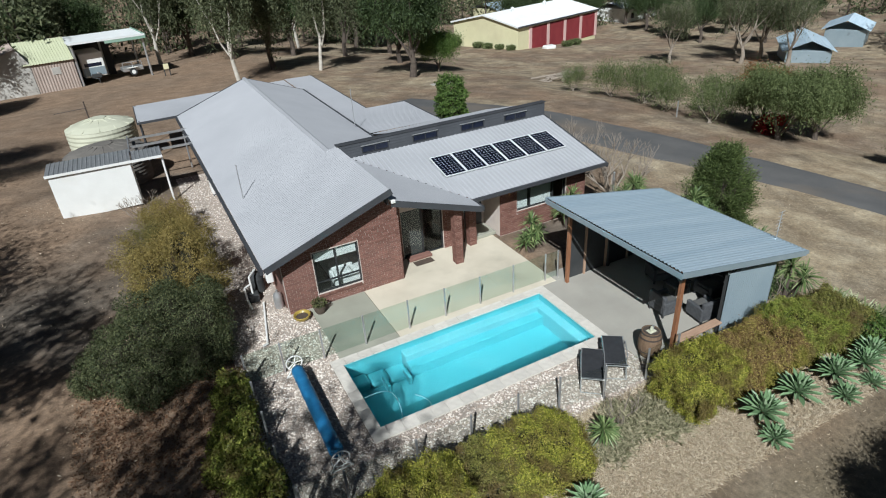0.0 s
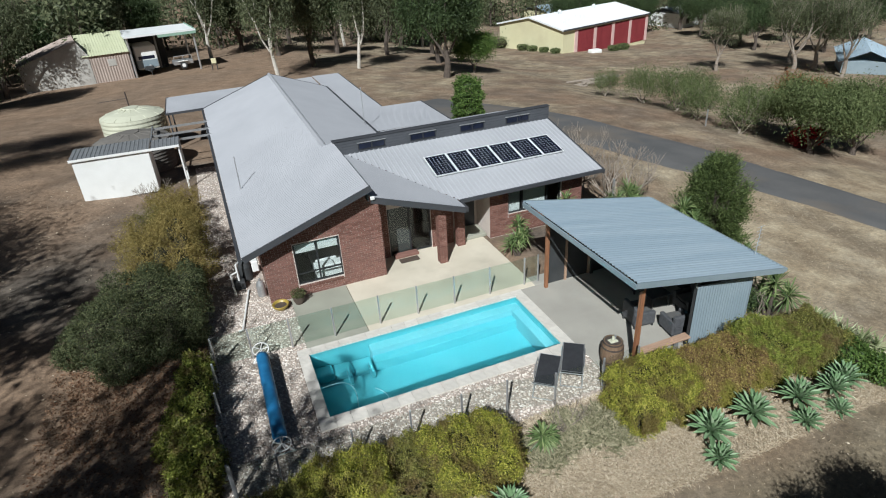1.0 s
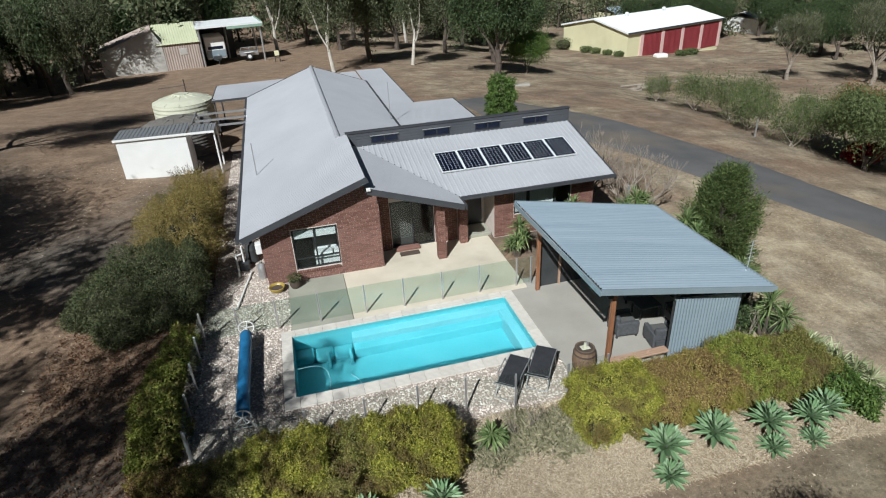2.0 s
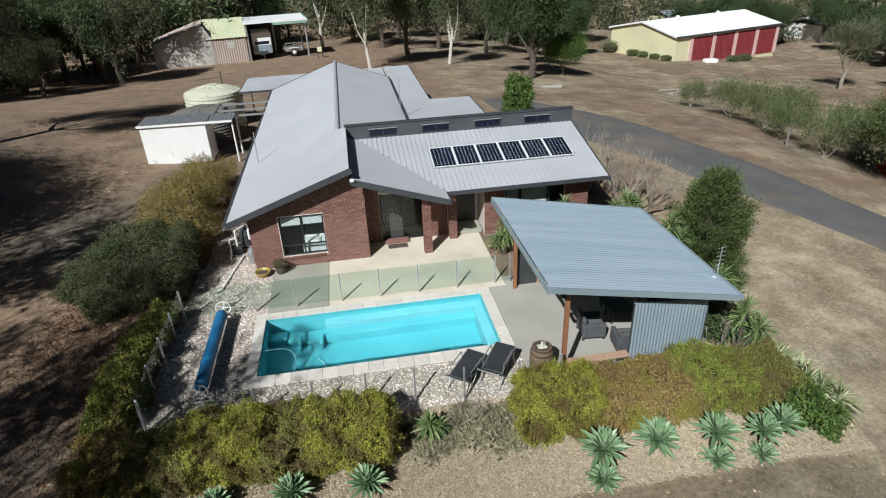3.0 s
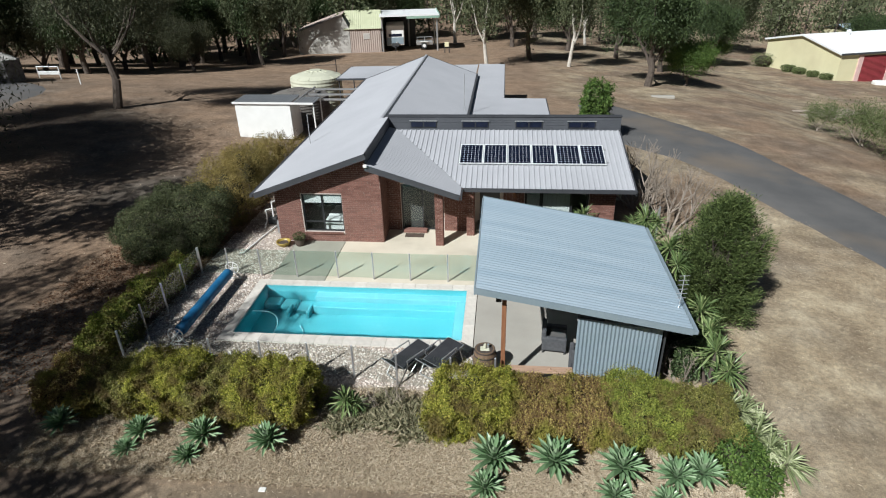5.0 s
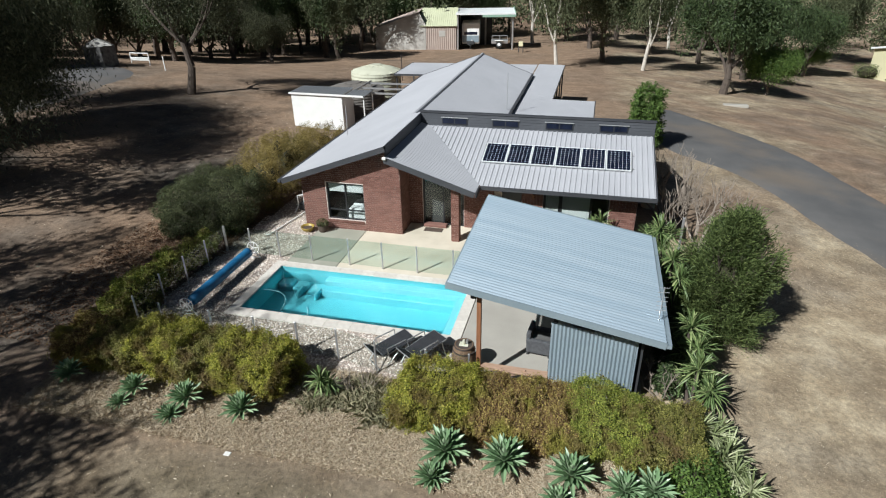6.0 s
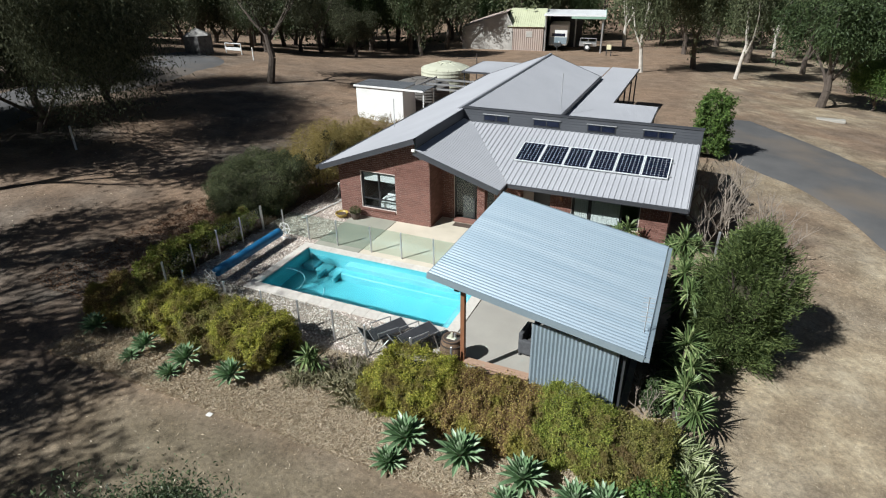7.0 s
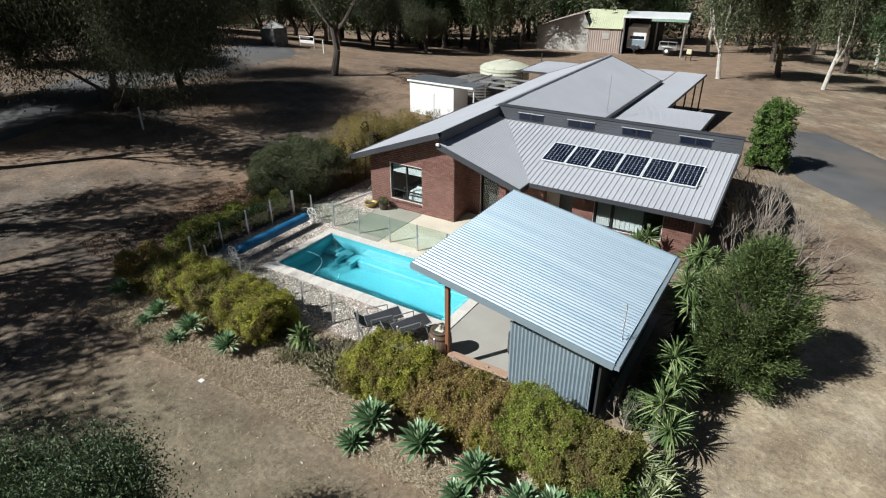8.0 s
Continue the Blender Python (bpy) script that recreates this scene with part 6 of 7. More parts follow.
def garage():
    """Long cream shed with maroon roller doors."""
    a, b = Vector((54.3, 72.8, 0)), Vector((76.0, 79.0, 0))
    u = (b - a).normalized()
    v = Vector((-u.y, u.x, 0))
    L, D, H, zb = (b - a).length, 14.9, 4.25, -7.7
    m = Matrix(((u.x, v.x, 0, a.x), (u.y, v.y, 0, a.y), (0, 0, 1, zb), (0, 0, 0, 1)))
    ob = thing("garage", "long cream steel garage with maroon roller doors and a white roof", "garage")
    bm = bmesh.new()
    pts = [(0, 0), (0, H), (D / 2, H + 1.5), (D, H), (D, 0)]
    va = [bm.verts.new((0, y, z - 1.0 if z == 0 else z)) for y, z in pts]
    vb = [bm.verts.new((L, y, z - 1.0 if z == 0 else z)) for y, z in pts]
    bm.faces.new(va)
    bm.faces.new(vb[::-1])
    for i in (0, 3):
        bm.faces.new((va[i], vb[i], vb[i + 1], va[i + 1]))
    own("wall", bm, M_CREAM, ob, "cream steel walls")
    for k in range(2):
        y0, y1, z0, z1 = ((-0.35, D / 2, H - 0.02, H + 1.52), (D + 0.35, D / 2, H - 0.02, H + 1.52))[k]
        dv = Vector((0, y1 - y0, z1 - z0))
        own("roof", sheet((-0.35, y0, z0), (1, 0, 0), dv, L + 0.7, lambda q: (0, dv.length), 0.4, 0.04, ribbed=True), M_ROOF_WHITE, ob, "white steel roof")
    own("fascia", beam((-0.35, -0.38, H + 0.02), (L + 0.35, -0.38, H + 0.02), 0.1, 0.25), M_FASCIA, ob)
    own("fascia", beam((-0.38, -0.35, H + 0.04), (-0.38, D / 2, H + 1.58), 0.08, 0.25, (1, 0, 0)), M_ROOF_WHITE, ob)
    own("fascia", beam((-0.38, D / 2, H + 1.58), (-0.38, D + 0.35, H + 0.04), 0.08, 0.25, (1, 0, 0)), M_ROOF_WHITE, ob)
    x = 3.4
    for k in range(4):
        d = own("roller_door", sheet((x + 0.1, -0.06, -0.3), (0, 0, 1), (1, 0, 0), H - 0.2, lambda q: (0, 4.1), 0.16, 0.02), M_DOOR_RED, ob, "maroon roller door")
        own("door_jamb", soft_box(x - 0.62, x + 0.1, -0.14, 0.0, -0.4, H - 0.1, 0.02), M_PINK, ob, "faded pink door jamb")
        x += 4.8
    own("door_jamb", soft_box(x - 0.62, x + 0.1, -0.14, 0.0, -0.4, H - 0.1, 0.02), M_PINK, ob, "faded pink door jamb")
    own("roof_vent", lathe([(0.2, 0), (0.2, 0.35), (0.32, 0.5), (0.3, 0.75), (0.1, 0.85)], 14, (6, D * 0.42, H + 1.2)), M_ROOF_WHITE, ob)
    own("roof_vent", lathe([(0.2, 0), (0.2, 0.35), (0.32, 0.5), (0.3, 0.75), (0.1, 0.85)], 14, (15, D * 0.42, H + 1.2)), M_ROOF_WHITE, ob)
    ob.matrix_basis = m


garage()


def carport():
    m = pose(-8.5, 72.2, -2.55, 0, 0, 10)
    ob = thing("carport", "tall open carport with a white roof and green roof edge", "carport")
    own("roof", sheet((-0.2, -0.3, 4.62), (1, 0, 0), (0, 1, 0.03), 8.4, lambda a: (0, 7.2), 0.3, 0.03, ribbed=True), M_ROOF_WHITE, ob, "white carport roof")
    own("fascia", beam((-0.2, -0.34, 4.82), (8.2, -0.34, 4.82), 0.08, 0.22), M_ROOF_WHITE, ob, "white fascia")
    own("gutter", beam((3.6, -0.36, 4.58), (8.2, -0.36, 4.58), 0.12, 0.3), M_GREEN_TRIM, ob, "faded green gutter board")
    own("fascia", beam((8.24, -0.35, 4.8), (8.24, 6.9, 5.0), 0.08, 0.4, (1, 0, 0)), M_GREEN_TRIM, ob, "faded green fascia")
    for x, y in ((7.9, 0.1), (0.1, 0.1), (7.9, 6.6), (0.1, 6.6), (4.0, 6.6)):
        own("post", rods([((x, y, -0.4), (x, y, 4.6))], 0.13), M_STEEL, ob)
    bm = bmesh.new()
    box(bm, 0.0, 5.0, 6.6, 6.7, -0.4, 4.5)
    box(bm, 0.0, 0.08, 0.2, 6.6, -0.4, 4.5)
    own("back_wall", bm, M_DARK, ob)
    ob.matrix_basis = m
    c = thing("caravan", "white caravan with a dark band parked in the carport", "caravan")
    own("body", soft_box(0.6, 3.2, 1.2, 6.0, 0.5, 3.3, 0.2, 3), M_WHITE, c)
    own("window", soft_box(0.95, 2.85, 1.16, 1.25, 1.75, 2.15, 0.03), M_CELL, c)
    own("stripe", soft_box(0.7, 3.1, 1.15, 1.22, 0.7, 1.65, 0.02), M_SHEET_BLUE, c, "blue-grey lower front panel")
    own("drawbar", rods([((1.3, 1.3, 0.5), (1.9, -0.2, 0.45)), ((2.5, 1.3, 0.5), (1.9, -0.2, 0.45)), ((1.9, -0.2, 0.45), (1.9, -0.1, 0.0))], 0.06), M_DARK, c)
    own("gas_bottle", lathe([(0.16, 0.5), (0.18, 0.55), (0.18, 1.0), (0.08, 1.1)], 12, (2.1, 0.9, 0)), M_STEEL, c)
    own("storage_box", soft_box(1.35, 2.4, 0.55, 1.0, 0.5, 0.95, 0.04), M_DARK, c)
    for x in (0.75, 3.05):
        bm = lathe([(0.12, -0.1), (0.33, -0.1), (0.33, 0.1), (0.12, 0.1)], 18)
        bmesh.ops.transform(bm, matrix=Matrix.Translation((x, 3.8, 0.33)) @ Matrix.Rotation(math.pi / 2, 4, "Y"), verts=bm.verts[:])
        own("wheel", bm, M_DARK, c)
    c.matrix_basis = m
    t = thing("trailer", "small pale trailer with a round wheel in the carport", "trailer")
    own("tray", soft_box(4.9, 7.3, 1.0, 2.6, 0.5, 1.0, 0.05), M_STEEL, t)
    own("cage", rods([((x, 1.05, 1.0), (x, 1.05, 1.6)) for x in (5.0, 6.1, 7.2)] + [((5.0, 1.05, 1.6), (7.2, 1.05, 1.6))], 0.04), M_STEEL, t)
    bm = lathe([(0.1, -0.1), (0.42, -0.1), (0.42, 0.1), (0.1, 0.1)], 18)
    bmesh.ops.transform(bm, matrix=Matrix.Translation((6.0, 0.8, 0.45)) @ Matrix.Rotation(math.pi / 2, 4, "X"), verts=bm.verts[:])
    own("wheel", bm, M_DARK, t)
    bm = lathe([(0.22, 0.12), (0.24, 0.14), (0.02, 0.15)], 14)
    bmesh.ops.transform(bm, matrix=Matrix.Translation((6.0, 0.8, 0.45)) @ Matrix.Rotation(math.pi / 2, 4, "X"), verts=bm.verts[:])
    own("rim", bm, M_WHITE, t)
    own("mudguard", soft_box(5.4, 6.6, 0.65, 0.95, 0.92, 1.02, 0.03), M_WHITE, t)
    t.matrix_basis = m
    s = thing("old_shed", "old faded shed with a pale green roof and patched side wall", "shed")
    own("wall", soft_box(-4.5, -0.1, 0.0, 7.5, -0.8, 3.2, 0.03), M_SHED_PINK, s, "sun-faded pink-brown walls")
    d1 = Vector((0, 4.2, 2.1))
    own("roof", sheet((-5.3, -0.3, 3.12), (1, 0, 0), d1, 5.25, lambda a: (0, d1.length), 0.3, 0.03, ribbed=True), M_ROOF_GREEN, s, "pale green roof slope")
    d2 = Vector((0, -4.2, 2.1))
    own("roof", sheet((-5.3, 8.1, 3.12), (1, 0, 0), d2, 5.25, lambda a: (0, d2.length), 0.3, 0.03, ribbed=True), M_ROOF_GREEN, s, "pale green roof slope")
    own("front_cladding", sheet((-4.5, -0.04, -0.5), (1, 0, 0), (0, 0, 1), 4.35, lambda a: (0, 3.65), 0.3, 0.03), M_SHED_PINK, s)
    own("wall_hatch", soft_box(-2.6, -1.7, -0.12, 0.0, 1.7, 2.5, 0.02), M_SHED_PALE, s, "pale square hatch")
    bm = bmesh.new()
    wedge_wall(bm, -11.8, -5.4, -0.12, 0.1, -0.9, 2.9, 5.0)
    wedge_wall(bm, -5.4, -4.52, -0.12, 0.1, -0.9, 5.0, 3.3)
    wedge_wall(bm, -11.8, -11.6, 0.1, 7.5, -0.9, 2.9, 2.9)
    own("lean_to_wall", bm, M_SHED_PALE, s, "patched grey and white side wall")
    d3 = Vector((6.6, 0, 2.15))
    own("lean_to_roof", sheet((-12.0, -0.3, 2.86), (0, 1, 0), d3, 8.0, lambda a: (0, d3.length), 0.3, 0.03, ribbed=True), M_SHED_PINK, s, "weathered side roof")
    s.matrix_basis = m
    w = thing("meter_box", "small cream box on a post near the carport", "box", at=(0.9, 70.5, level(0.9, 70.5)))
    own("box", soft_box(-0.3, 0.3, -0.2, 0.2, 0.8, 1.4, 0.03), M_CREAM, w)
    own("post", rods([((-0.3, 0, -0.2), (-0.3, 0, 0.7)), ((0.3, 0, -0.2), (0.3, 0, 0.7))], 0.06), M_DARK, w)


carport()


def far_house(name, label, x, y, w, d, h, turn, wall, roof, windows=3):
    z = level(x, y) - 0.4
    ob = thing(name, label, "house")
    own("wall", soft_box(-w / 2, w / 2, -d / 2, d / 2, 0, h, 0.03), wall, ob)
    dv = Vector((0, d / 2 + 0.5, 1.3))
    for s in (-1, 1):
        dd = Vector((0, -s * dv.y, 1.3))
        own("roof", sheet((-w / 2 - 0.5, s * (d / 2 + 0.5), h - 0.05), (1, 0, 0), dd, w + 1.0, lambda q: (0, dd.length), 0.4, 0.04, ribbed=True), roof, ob)
    for k in range(windows):
        xx = -w / 2 + w * (k + 0.5) / windows
        own("window", soft_box(xx - 0.6, xx + 0.6, -d / 2 - 0.04, -d / 2 + 0.02, 1.0, 2.2, 0.02), M_CELL, ob)
    ob.matrix_basis = pose(x, y, z, 0, 0, turn)
    return ob


far_house("neighbour_house", "low blue-grey neighbouring building behind the trees", 90.6, 41.5, 7, 5, 2.8, 25, M_SHEET_BLUE, M_ROOF_BLUE, 0)
far_house("neighbour_shed", "long low pale blue neighbouring shed beyond the scrub", 75.5, 38.0, 9, 5, 2.2, 40, M_SHEET_BLUE, M_ROOF_BLUE, 0)
far_house("neighbour_house", "pale neighbouring house half hidden by trees", 104, 100, 16, 9, 3.2, 15, M_WHITE, M_ROOF_WHITE)
far_house("neighbour_house", "cream neighbouring house behind the garage", 86, 122, 18, 9, 3.4, 10, M_CREAM, M_ROOF_BLUE)
far_house("neighbour_house", "cream house with a pale roof behind the driveway loop trees", -54, 31, 24, 10, 3.2, 70, M_CREAM, M_SHED_PALE)


def yard_bits():
    for k, (x, y, h, mt, lb) in enumerate(((32.5, 19.9, 1.2, M_STEEL, "grey marker post beside the asphalt driveway"), (-17.1, 6.7, 1.3, M_WHITE, "white marker post in the shade"), (-26.2, 32.2, 1.2, M_WHITE, "white gate post by the driveway loop"),
                                          (15.2, 1.0 + 7.0, 1.6, M_STEEL, "thin steel stake on the pale grass"))):
        z = level(x, y)
        p = solid("marker_post", soft_box(x - 0.045, x + 0.045, y - 0.045, y + 0.045, z - 0.2, z + h, 0.012), mt)
        tagged(p, lb, "post", "marker posts")
    # utility gate and hut by the loop
    g = thing("gate", "white tube gate beside the driveway loop", "gate", at=(-30.6, 34.5, level(-30.6, 34.5)))
    own("gate_frame", rods([((-1.0, 0, -0.2), (-1.0, 0, 1.0)), ((1.0, 0, -0.2), (1.0, 0, 1.0)), ((-1.0, 0, 0.97), (1.0, 0, 0.97)), ((-1.0, 0, 0.55), (1.0, 0, 0.55))], 0.05), M_WHITE, g)
    own("panel", soft_box(-0.95, 0.95, -0.03, 0.03, 0.3, 0.58, 0.01), M_WHITE, g)
    h = thing("hut", "small dark hut with a pale pointed roof", "hut", at=(-31.8, 31.2, level(-31.8, 31.2) - 0.1))
    own("wall", soft_box(-0.95, 0.95, -0.9, 0.9, 0, 1.8, 0.03), M_STACK, h)
    own("roof", lathe([(1.45, 1.8), (1.35, 1.85), (0.1, 2.4)], 4), M_SHED_PALE, h)
    # clothes line
    c = thing("clothes_line", "thin steel clothes line post on the bare yard", "clothes line", at=(-6.8, 41.0, level(-6.8, 41)))
    own("mast", rods([((0, 0, -0.1), (0, 0, 2.4))], 0.05), M_IRON, c)
    own("arm", rods([((0, 0, 1.9), (-2.2, 0.6, 1.7))], 0.03), M_IRON, c)
    # fallen logs
    lg = thing("log_pile", "weathered fallen logs on the reddish dirt", "logs", at=(37.5, 42.0, level(37.5, 42)))
    g2 = random.Random(5)
    for k in range(9):
        a = g2.uniform(-0.5, 0.5)
        x, y, L = g2.uniform(-3, 3), g2.uniform(-1.2, 1.2), g2.uniform(1.5, 3.5)
        own("log", rods([((x - L / 2 * math.cos(a), y - L / 2 * math.sin(a), 0.15), (x + L / 2 * math.cos(a), y + L / 2 * math.sin(a), 0.2 + g2.uniform(0, 0.3)))], g2.uniform(0.1, 0.2), 8), M_TWIG, lg)
    sl = thing("stone_slab", "pale flat stone slab under the tree", "stone", at=(23.2, 40.6, level(23.2, 40.6)))
    own("slab", soft_box(-1.0, 1.0, -0.3, 0.3, -0.1, 0.15, 0.06, 2), M_CONCRETE_GREY, sl)
    b = thing("boat_cover", "white covered load standing before the garage", "cover", at=(59.6, 71.4, level(59.6, 71.4) - 0.4))
    own("cover", soft_box(-1.0, 1.0, -0.7, 0.7, -0.3, 0.9, 0.3, 3), M_WHITE, b)
    hw = thing("hot_water_unit", "pale hot water unit against the wing end wall", "water heater", at=(14.3, 12.6, -0.3))
    own("tank", lathe([(0.3, 0.0), (0.32, 0.05), (0.32, 1.55), (0.2, 1.68)], 20), M_TANK, hw)
    own("pipe", rods([((-0.3, 0, 0.3), (-0.6, 0, 0.3)), ((-0.3, 0, 1.2), (-0.6, 0, 1.2))], 0.03), M_STEEL, hw)
    an = thing("tv_antenna", "pale antenna mast with short rungs at the pavilion corner", "antenna")
    own("mast", rods([((13.5, -1.03, 2.38), (13.5, -1.03, 3.4))], 0.013), M_STEEL, an)
    own("crossbar", rods([((13.5 - 0.13, -1.03, 2.72 + 0.13 * k), (13.5 + 0.13, -1.03, 2.74 + 0.13 * k)) for k in range(6)], 0.008, 5), M_STEEL, an)
    pp = tagged(solid("paper_scrap", soft_box(3.5, 3.66, -5.5, -5.38, -0.03, -0.005, 0.005), M_WHITE), "small white scrap lying on the lawn", "litter")


yard_bits()


# ================= trees =================
def tree(name, label, height, crown, seed, bark, leaf, clump=0.9, per=120, size=0.22, depth=3, trunk=0.2, slim=0.35, fork=0.26, droop=0.3, sag=0.16, spread=0.65, low=0.14, gaps=0.0, tall=0.8):
    """A tapered trunk with forking limbs and leaf clumps round the limb ends."""
    g = random.Random(seed)
    ob = thing(name, label, "tree", "yard trees")
    bm, tips = bmesh.new(), []
    base = Vector((0, 0, -0.3))
    top = Vector((g.uniform(-0.4, 0.4), g.uniform(-0.4, 0.4), height * fork))
    mid = (base + top) / 2 + Vector((g.uniform(-0.25, 0.25), g.uniform(-0.25, 0.25), 0))
    tube(bm, base, mid, trunk * 1.25, trunk, 9)
    tube(bm, mid, top, trunk, trunk * 0.8, 9)
    for k in range(4):
        a = k * 1.57 + g.uniform(-0.5, 0.5)
        branching(bm, top - Vector((0, 0, g.uniform(0, height * 0.12))), (math.cos(a) * crown / height, math.sin(a) * crown / height, 0.75), height * 0.23, trunk * 0.5, depth - 1, spread, tips, g, 0.2, 6)
    own("trunk", bm, bark, ob)
    pts = []
    for t in tips:
        if g.random() < gaps:
            continue
        k = max(8, int(per * g.uniform(0.5, 1.4)))
        s = clump * g.uniform(0.6, 1.3)
        hang = np.array([0, 0, -abs(g.gauss(0, height * sag))])
        c = np.array(t) + hang * (0.3 + 0.7 * clamp01(t[2] / height))
        c[2] = max(c[2], height * low * g.uniform(1.0, 2.2))
        pts.append(c + NR.normal(size=(k, 3)) * np.array([s, s, s * tall]) * 0.5)
    p = np.concatenate(pts)
    lean = NR.normal(size=p.shape) + np.array([0, 0, -0.3])
    own("crown", blades(p, lean, size * NR.uniform(0.6, 1.4, len(p)), size * slim * NR.uniform(0.7, 1.3, len(p)), droop=droop), leaf, ob)
    return ob


def plant(ob, places):
    """Move the first tree to the first place and copies of it to the others; places are (x, y, turn, scale)."""
    for k, (x, y, r, s) in enumerate(places):
        m = pose(x, y, level(x, y), 0, 0, r) @ Matrix.Scale(s, 4)
        if k == 0:
            ob.matrix_basis = m
        else:
            c = copy_thing(ob, pose(x, y, level(x, y), 0, 0, r))
            c.scale = (s, s, s)


# pale-trunked gums behind the house
plant(tree("gum_tree", "tall gum tree with a pale trunk and hanging grey-green leaves", 15, 4.4, 31, M_BARK_PALE, M_GUM, 0.95, 110, 0.3, 4, 0.2, sag=0.22, spread=0.5, gaps=0.45, tall=1.7), [(6.9, 55.6, 0, 1.0), (16.4, 57.6, 120, 0.95), (1.0, 84, 60, 1.2), (37, 92, 200, 1.1), (-30, 92, 20, 1.15), (22, 88, 10, 1.1)])
plant(tree("gum_tree", "gum tree with a dark trunk and grey-green crown", 13.5, 4.6, 32, M_BARK_DARK, M_GUM, 1.0, 120, 0.3, 4, 0.28, sag=0.22, spread=0.5, gaps=0.4, tall=1.6), [(12.0, 61.5, 0, 1.0), (24.2, 71.5, 80, 1.0), (-20.0, 56.2, 30, 0.8), (-21.5, 67.5, 150, 0.9), (-34, 76, 240, 1.1), (48, 100, 70, 1.15), (10, 78, 300, 1.1), (-12, 90, 10, 1.2), (31, 86, 190, 1.1)])
plant(tree("broad_tree", "broad dark green tree with a short trunk and dense crown", 11, 5.0, 33, M_BARK_DARK, M_DARKLEAF, 0.95, 230, 0.28, 4, 0.32, fork=0.28, gaps=0.45, tall=1.1), [(23.2, 47.0, 0, 1.0), (32, 74, 90, 0.95), (27.5, 60, 200, 0.85), (90, 80, 40, 0.85), (99, 76, 120, 0.9), (84, 92, 250, 0.9), (108, 84, 10, 1.0), (18, 76, 60, 1.0), (40, 82, 300, 1.0), (-28, 52, 20, 1.0), (-22, 57, 140, 1.0), (-35, 57, 260, 1.1), (-26, 66, 80, 1.1), (-38, 46, 10, 1.0), (-33, 66, 190, 1.1), (-44, 55, 100, 1.1), (82, 60, 30, 0.75), (92, 63, 150, 0.8), (101, 67, 260, 0.85), (78, 96, 310, 1.0), (96, 92, 200, 1.0), (70, 94, 20, 0.95), (88, 72, 110, 0.85), (84, 65, 30, 0.8), (95, 73, 150, 0.95), (104, 60, 250, 0.9), (98, 53, 330, 0.85), (76, 90, 70, 0.9), (86, 51, 80, 0.65), (112, 70, 10, 0.9), (-37, 37, 45, 0.9), (-31, 40, 200, 0.8), (-33, 74, 15, 1.0), (-27, 82, 95, 1.1), (-39, 64, 170, 1.05), (-21, 85, 230, 1.0), (-45, 72, 300, 1.1), (-15, 84, 40, 0.95), (-36, 86, 120, 1.1), (-8, 92, 10, 1.0), (6, 90, 130, 1.05), (14, 94, 280, 1.1), (-29, 59, 330, 0.9)])
plant(tree("small_tree", "small bright green tree beside the big dark tree", 6.0, 4.4, 34, M_BARK_DARK, M_LEAFY, 0.9, 170, 0.17, 4, 0.12, fork=0.14, spread=0.9, sag=0.1, gaps=0.35, tall=0.9), [(27.6, 49.5, 0, 1.0), (41, 84, 50, 0.9)])
# dark trees on the west side
plant(tree("acacia_tree", "spreading dark tree with fine drooping leaves", 12.5, 13.0, 35, M_BARK_DARK, M_DROOP, 1.6, 620, 0.15, 4, 0.18, slim=0.27, fork=0.12, droop=0.6, sag=0.24, spread=0.8, gaps=0.18, tall=1.4), [(-21.3, 7.6, 0, 1.3), (-22.8, 13.8, 130, 1.25)])
plant(tree("acacia_tree", "spreading dark tree with drooping leaves behind the driveway", 10.5, 6.5, 35, M_BARK_DARK, M_DROOP, 1.4, 230, 0.2, 4, 0.24, slim=0.3, fork=0.14, droop=0.6, sag=0.2, gaps=0.2), [(-22.5, -2.5, 40, 1.4), (-29.0, 3.0, 220, 1.1), (-36, 9, 20, 1.1), (-32, -6, 80, 1.2), (-45, 20, 300, 1.1), (-50, 30, 160, 1.2), (-42, 44, 30, 1.0), (-35, 40, 190, 0.85), (-47, 47, 130, 1.1), (-31, 46, 250, 0.85), (-24, 47, 60, 0.7), (-54, 14, 10, 1.2), (-34, 15, 140, 1.1), (-39, 23, 250, 1.1), (-43, 31, 60, 1.1), (-38, 35, 20, 0.9)])
plant(tree("gum_tree", "slender dark-trunked gum with an open crown over the yard", 10.0, 9.0, 36, M_BARK_DARK, M_DROOP, 1.3, 200, 0.15, 4, 0.22, fork=0.34, gaps=0.35), [(-18.5, 24.9, 0, 1.22), (-28, 46, 90, 1.0), (-38, 52, 200, 1.05), (-44, 62, 310, 1.15), (-28, 62, 45, 0.95), (-24, 80, 140, 1.1), (-33, 40, 250, 0.9)])
# trees beyond the lower corner of the yard, which shade the gravel and the pool end
plant(tree("gum_tree", "tall open gum tree at the lower corner of the yard", 12.0, 3.0, 37, M_BARK_DARK, M_OLIVE, 0.8, 15, 0.30, 4, 0.18, fork=0.45, sag=0.06), [(-10.3, -14.5, 160, 1.0), (-6.8, -16.8, 70, 0.95), (-15.5, -10.0, 100, 1.0), (-18.6, -3.7, 210, 1.35)])
plant(tree("gum_tree", "tall thin-crowned gum tree shading the pool end", 17.0, 3.6, 45, M_BARK_DARK, M_OLIVE, 0.9, 22, 0.36, 4, 0.22, fork=0.45, sag=0.06, gaps=0.55), [(-15.2, -10.8, 90, 0.95), (-13.5, -15.6, 200, 0.9), (-10.9, -12.2, 40, 0.9)])


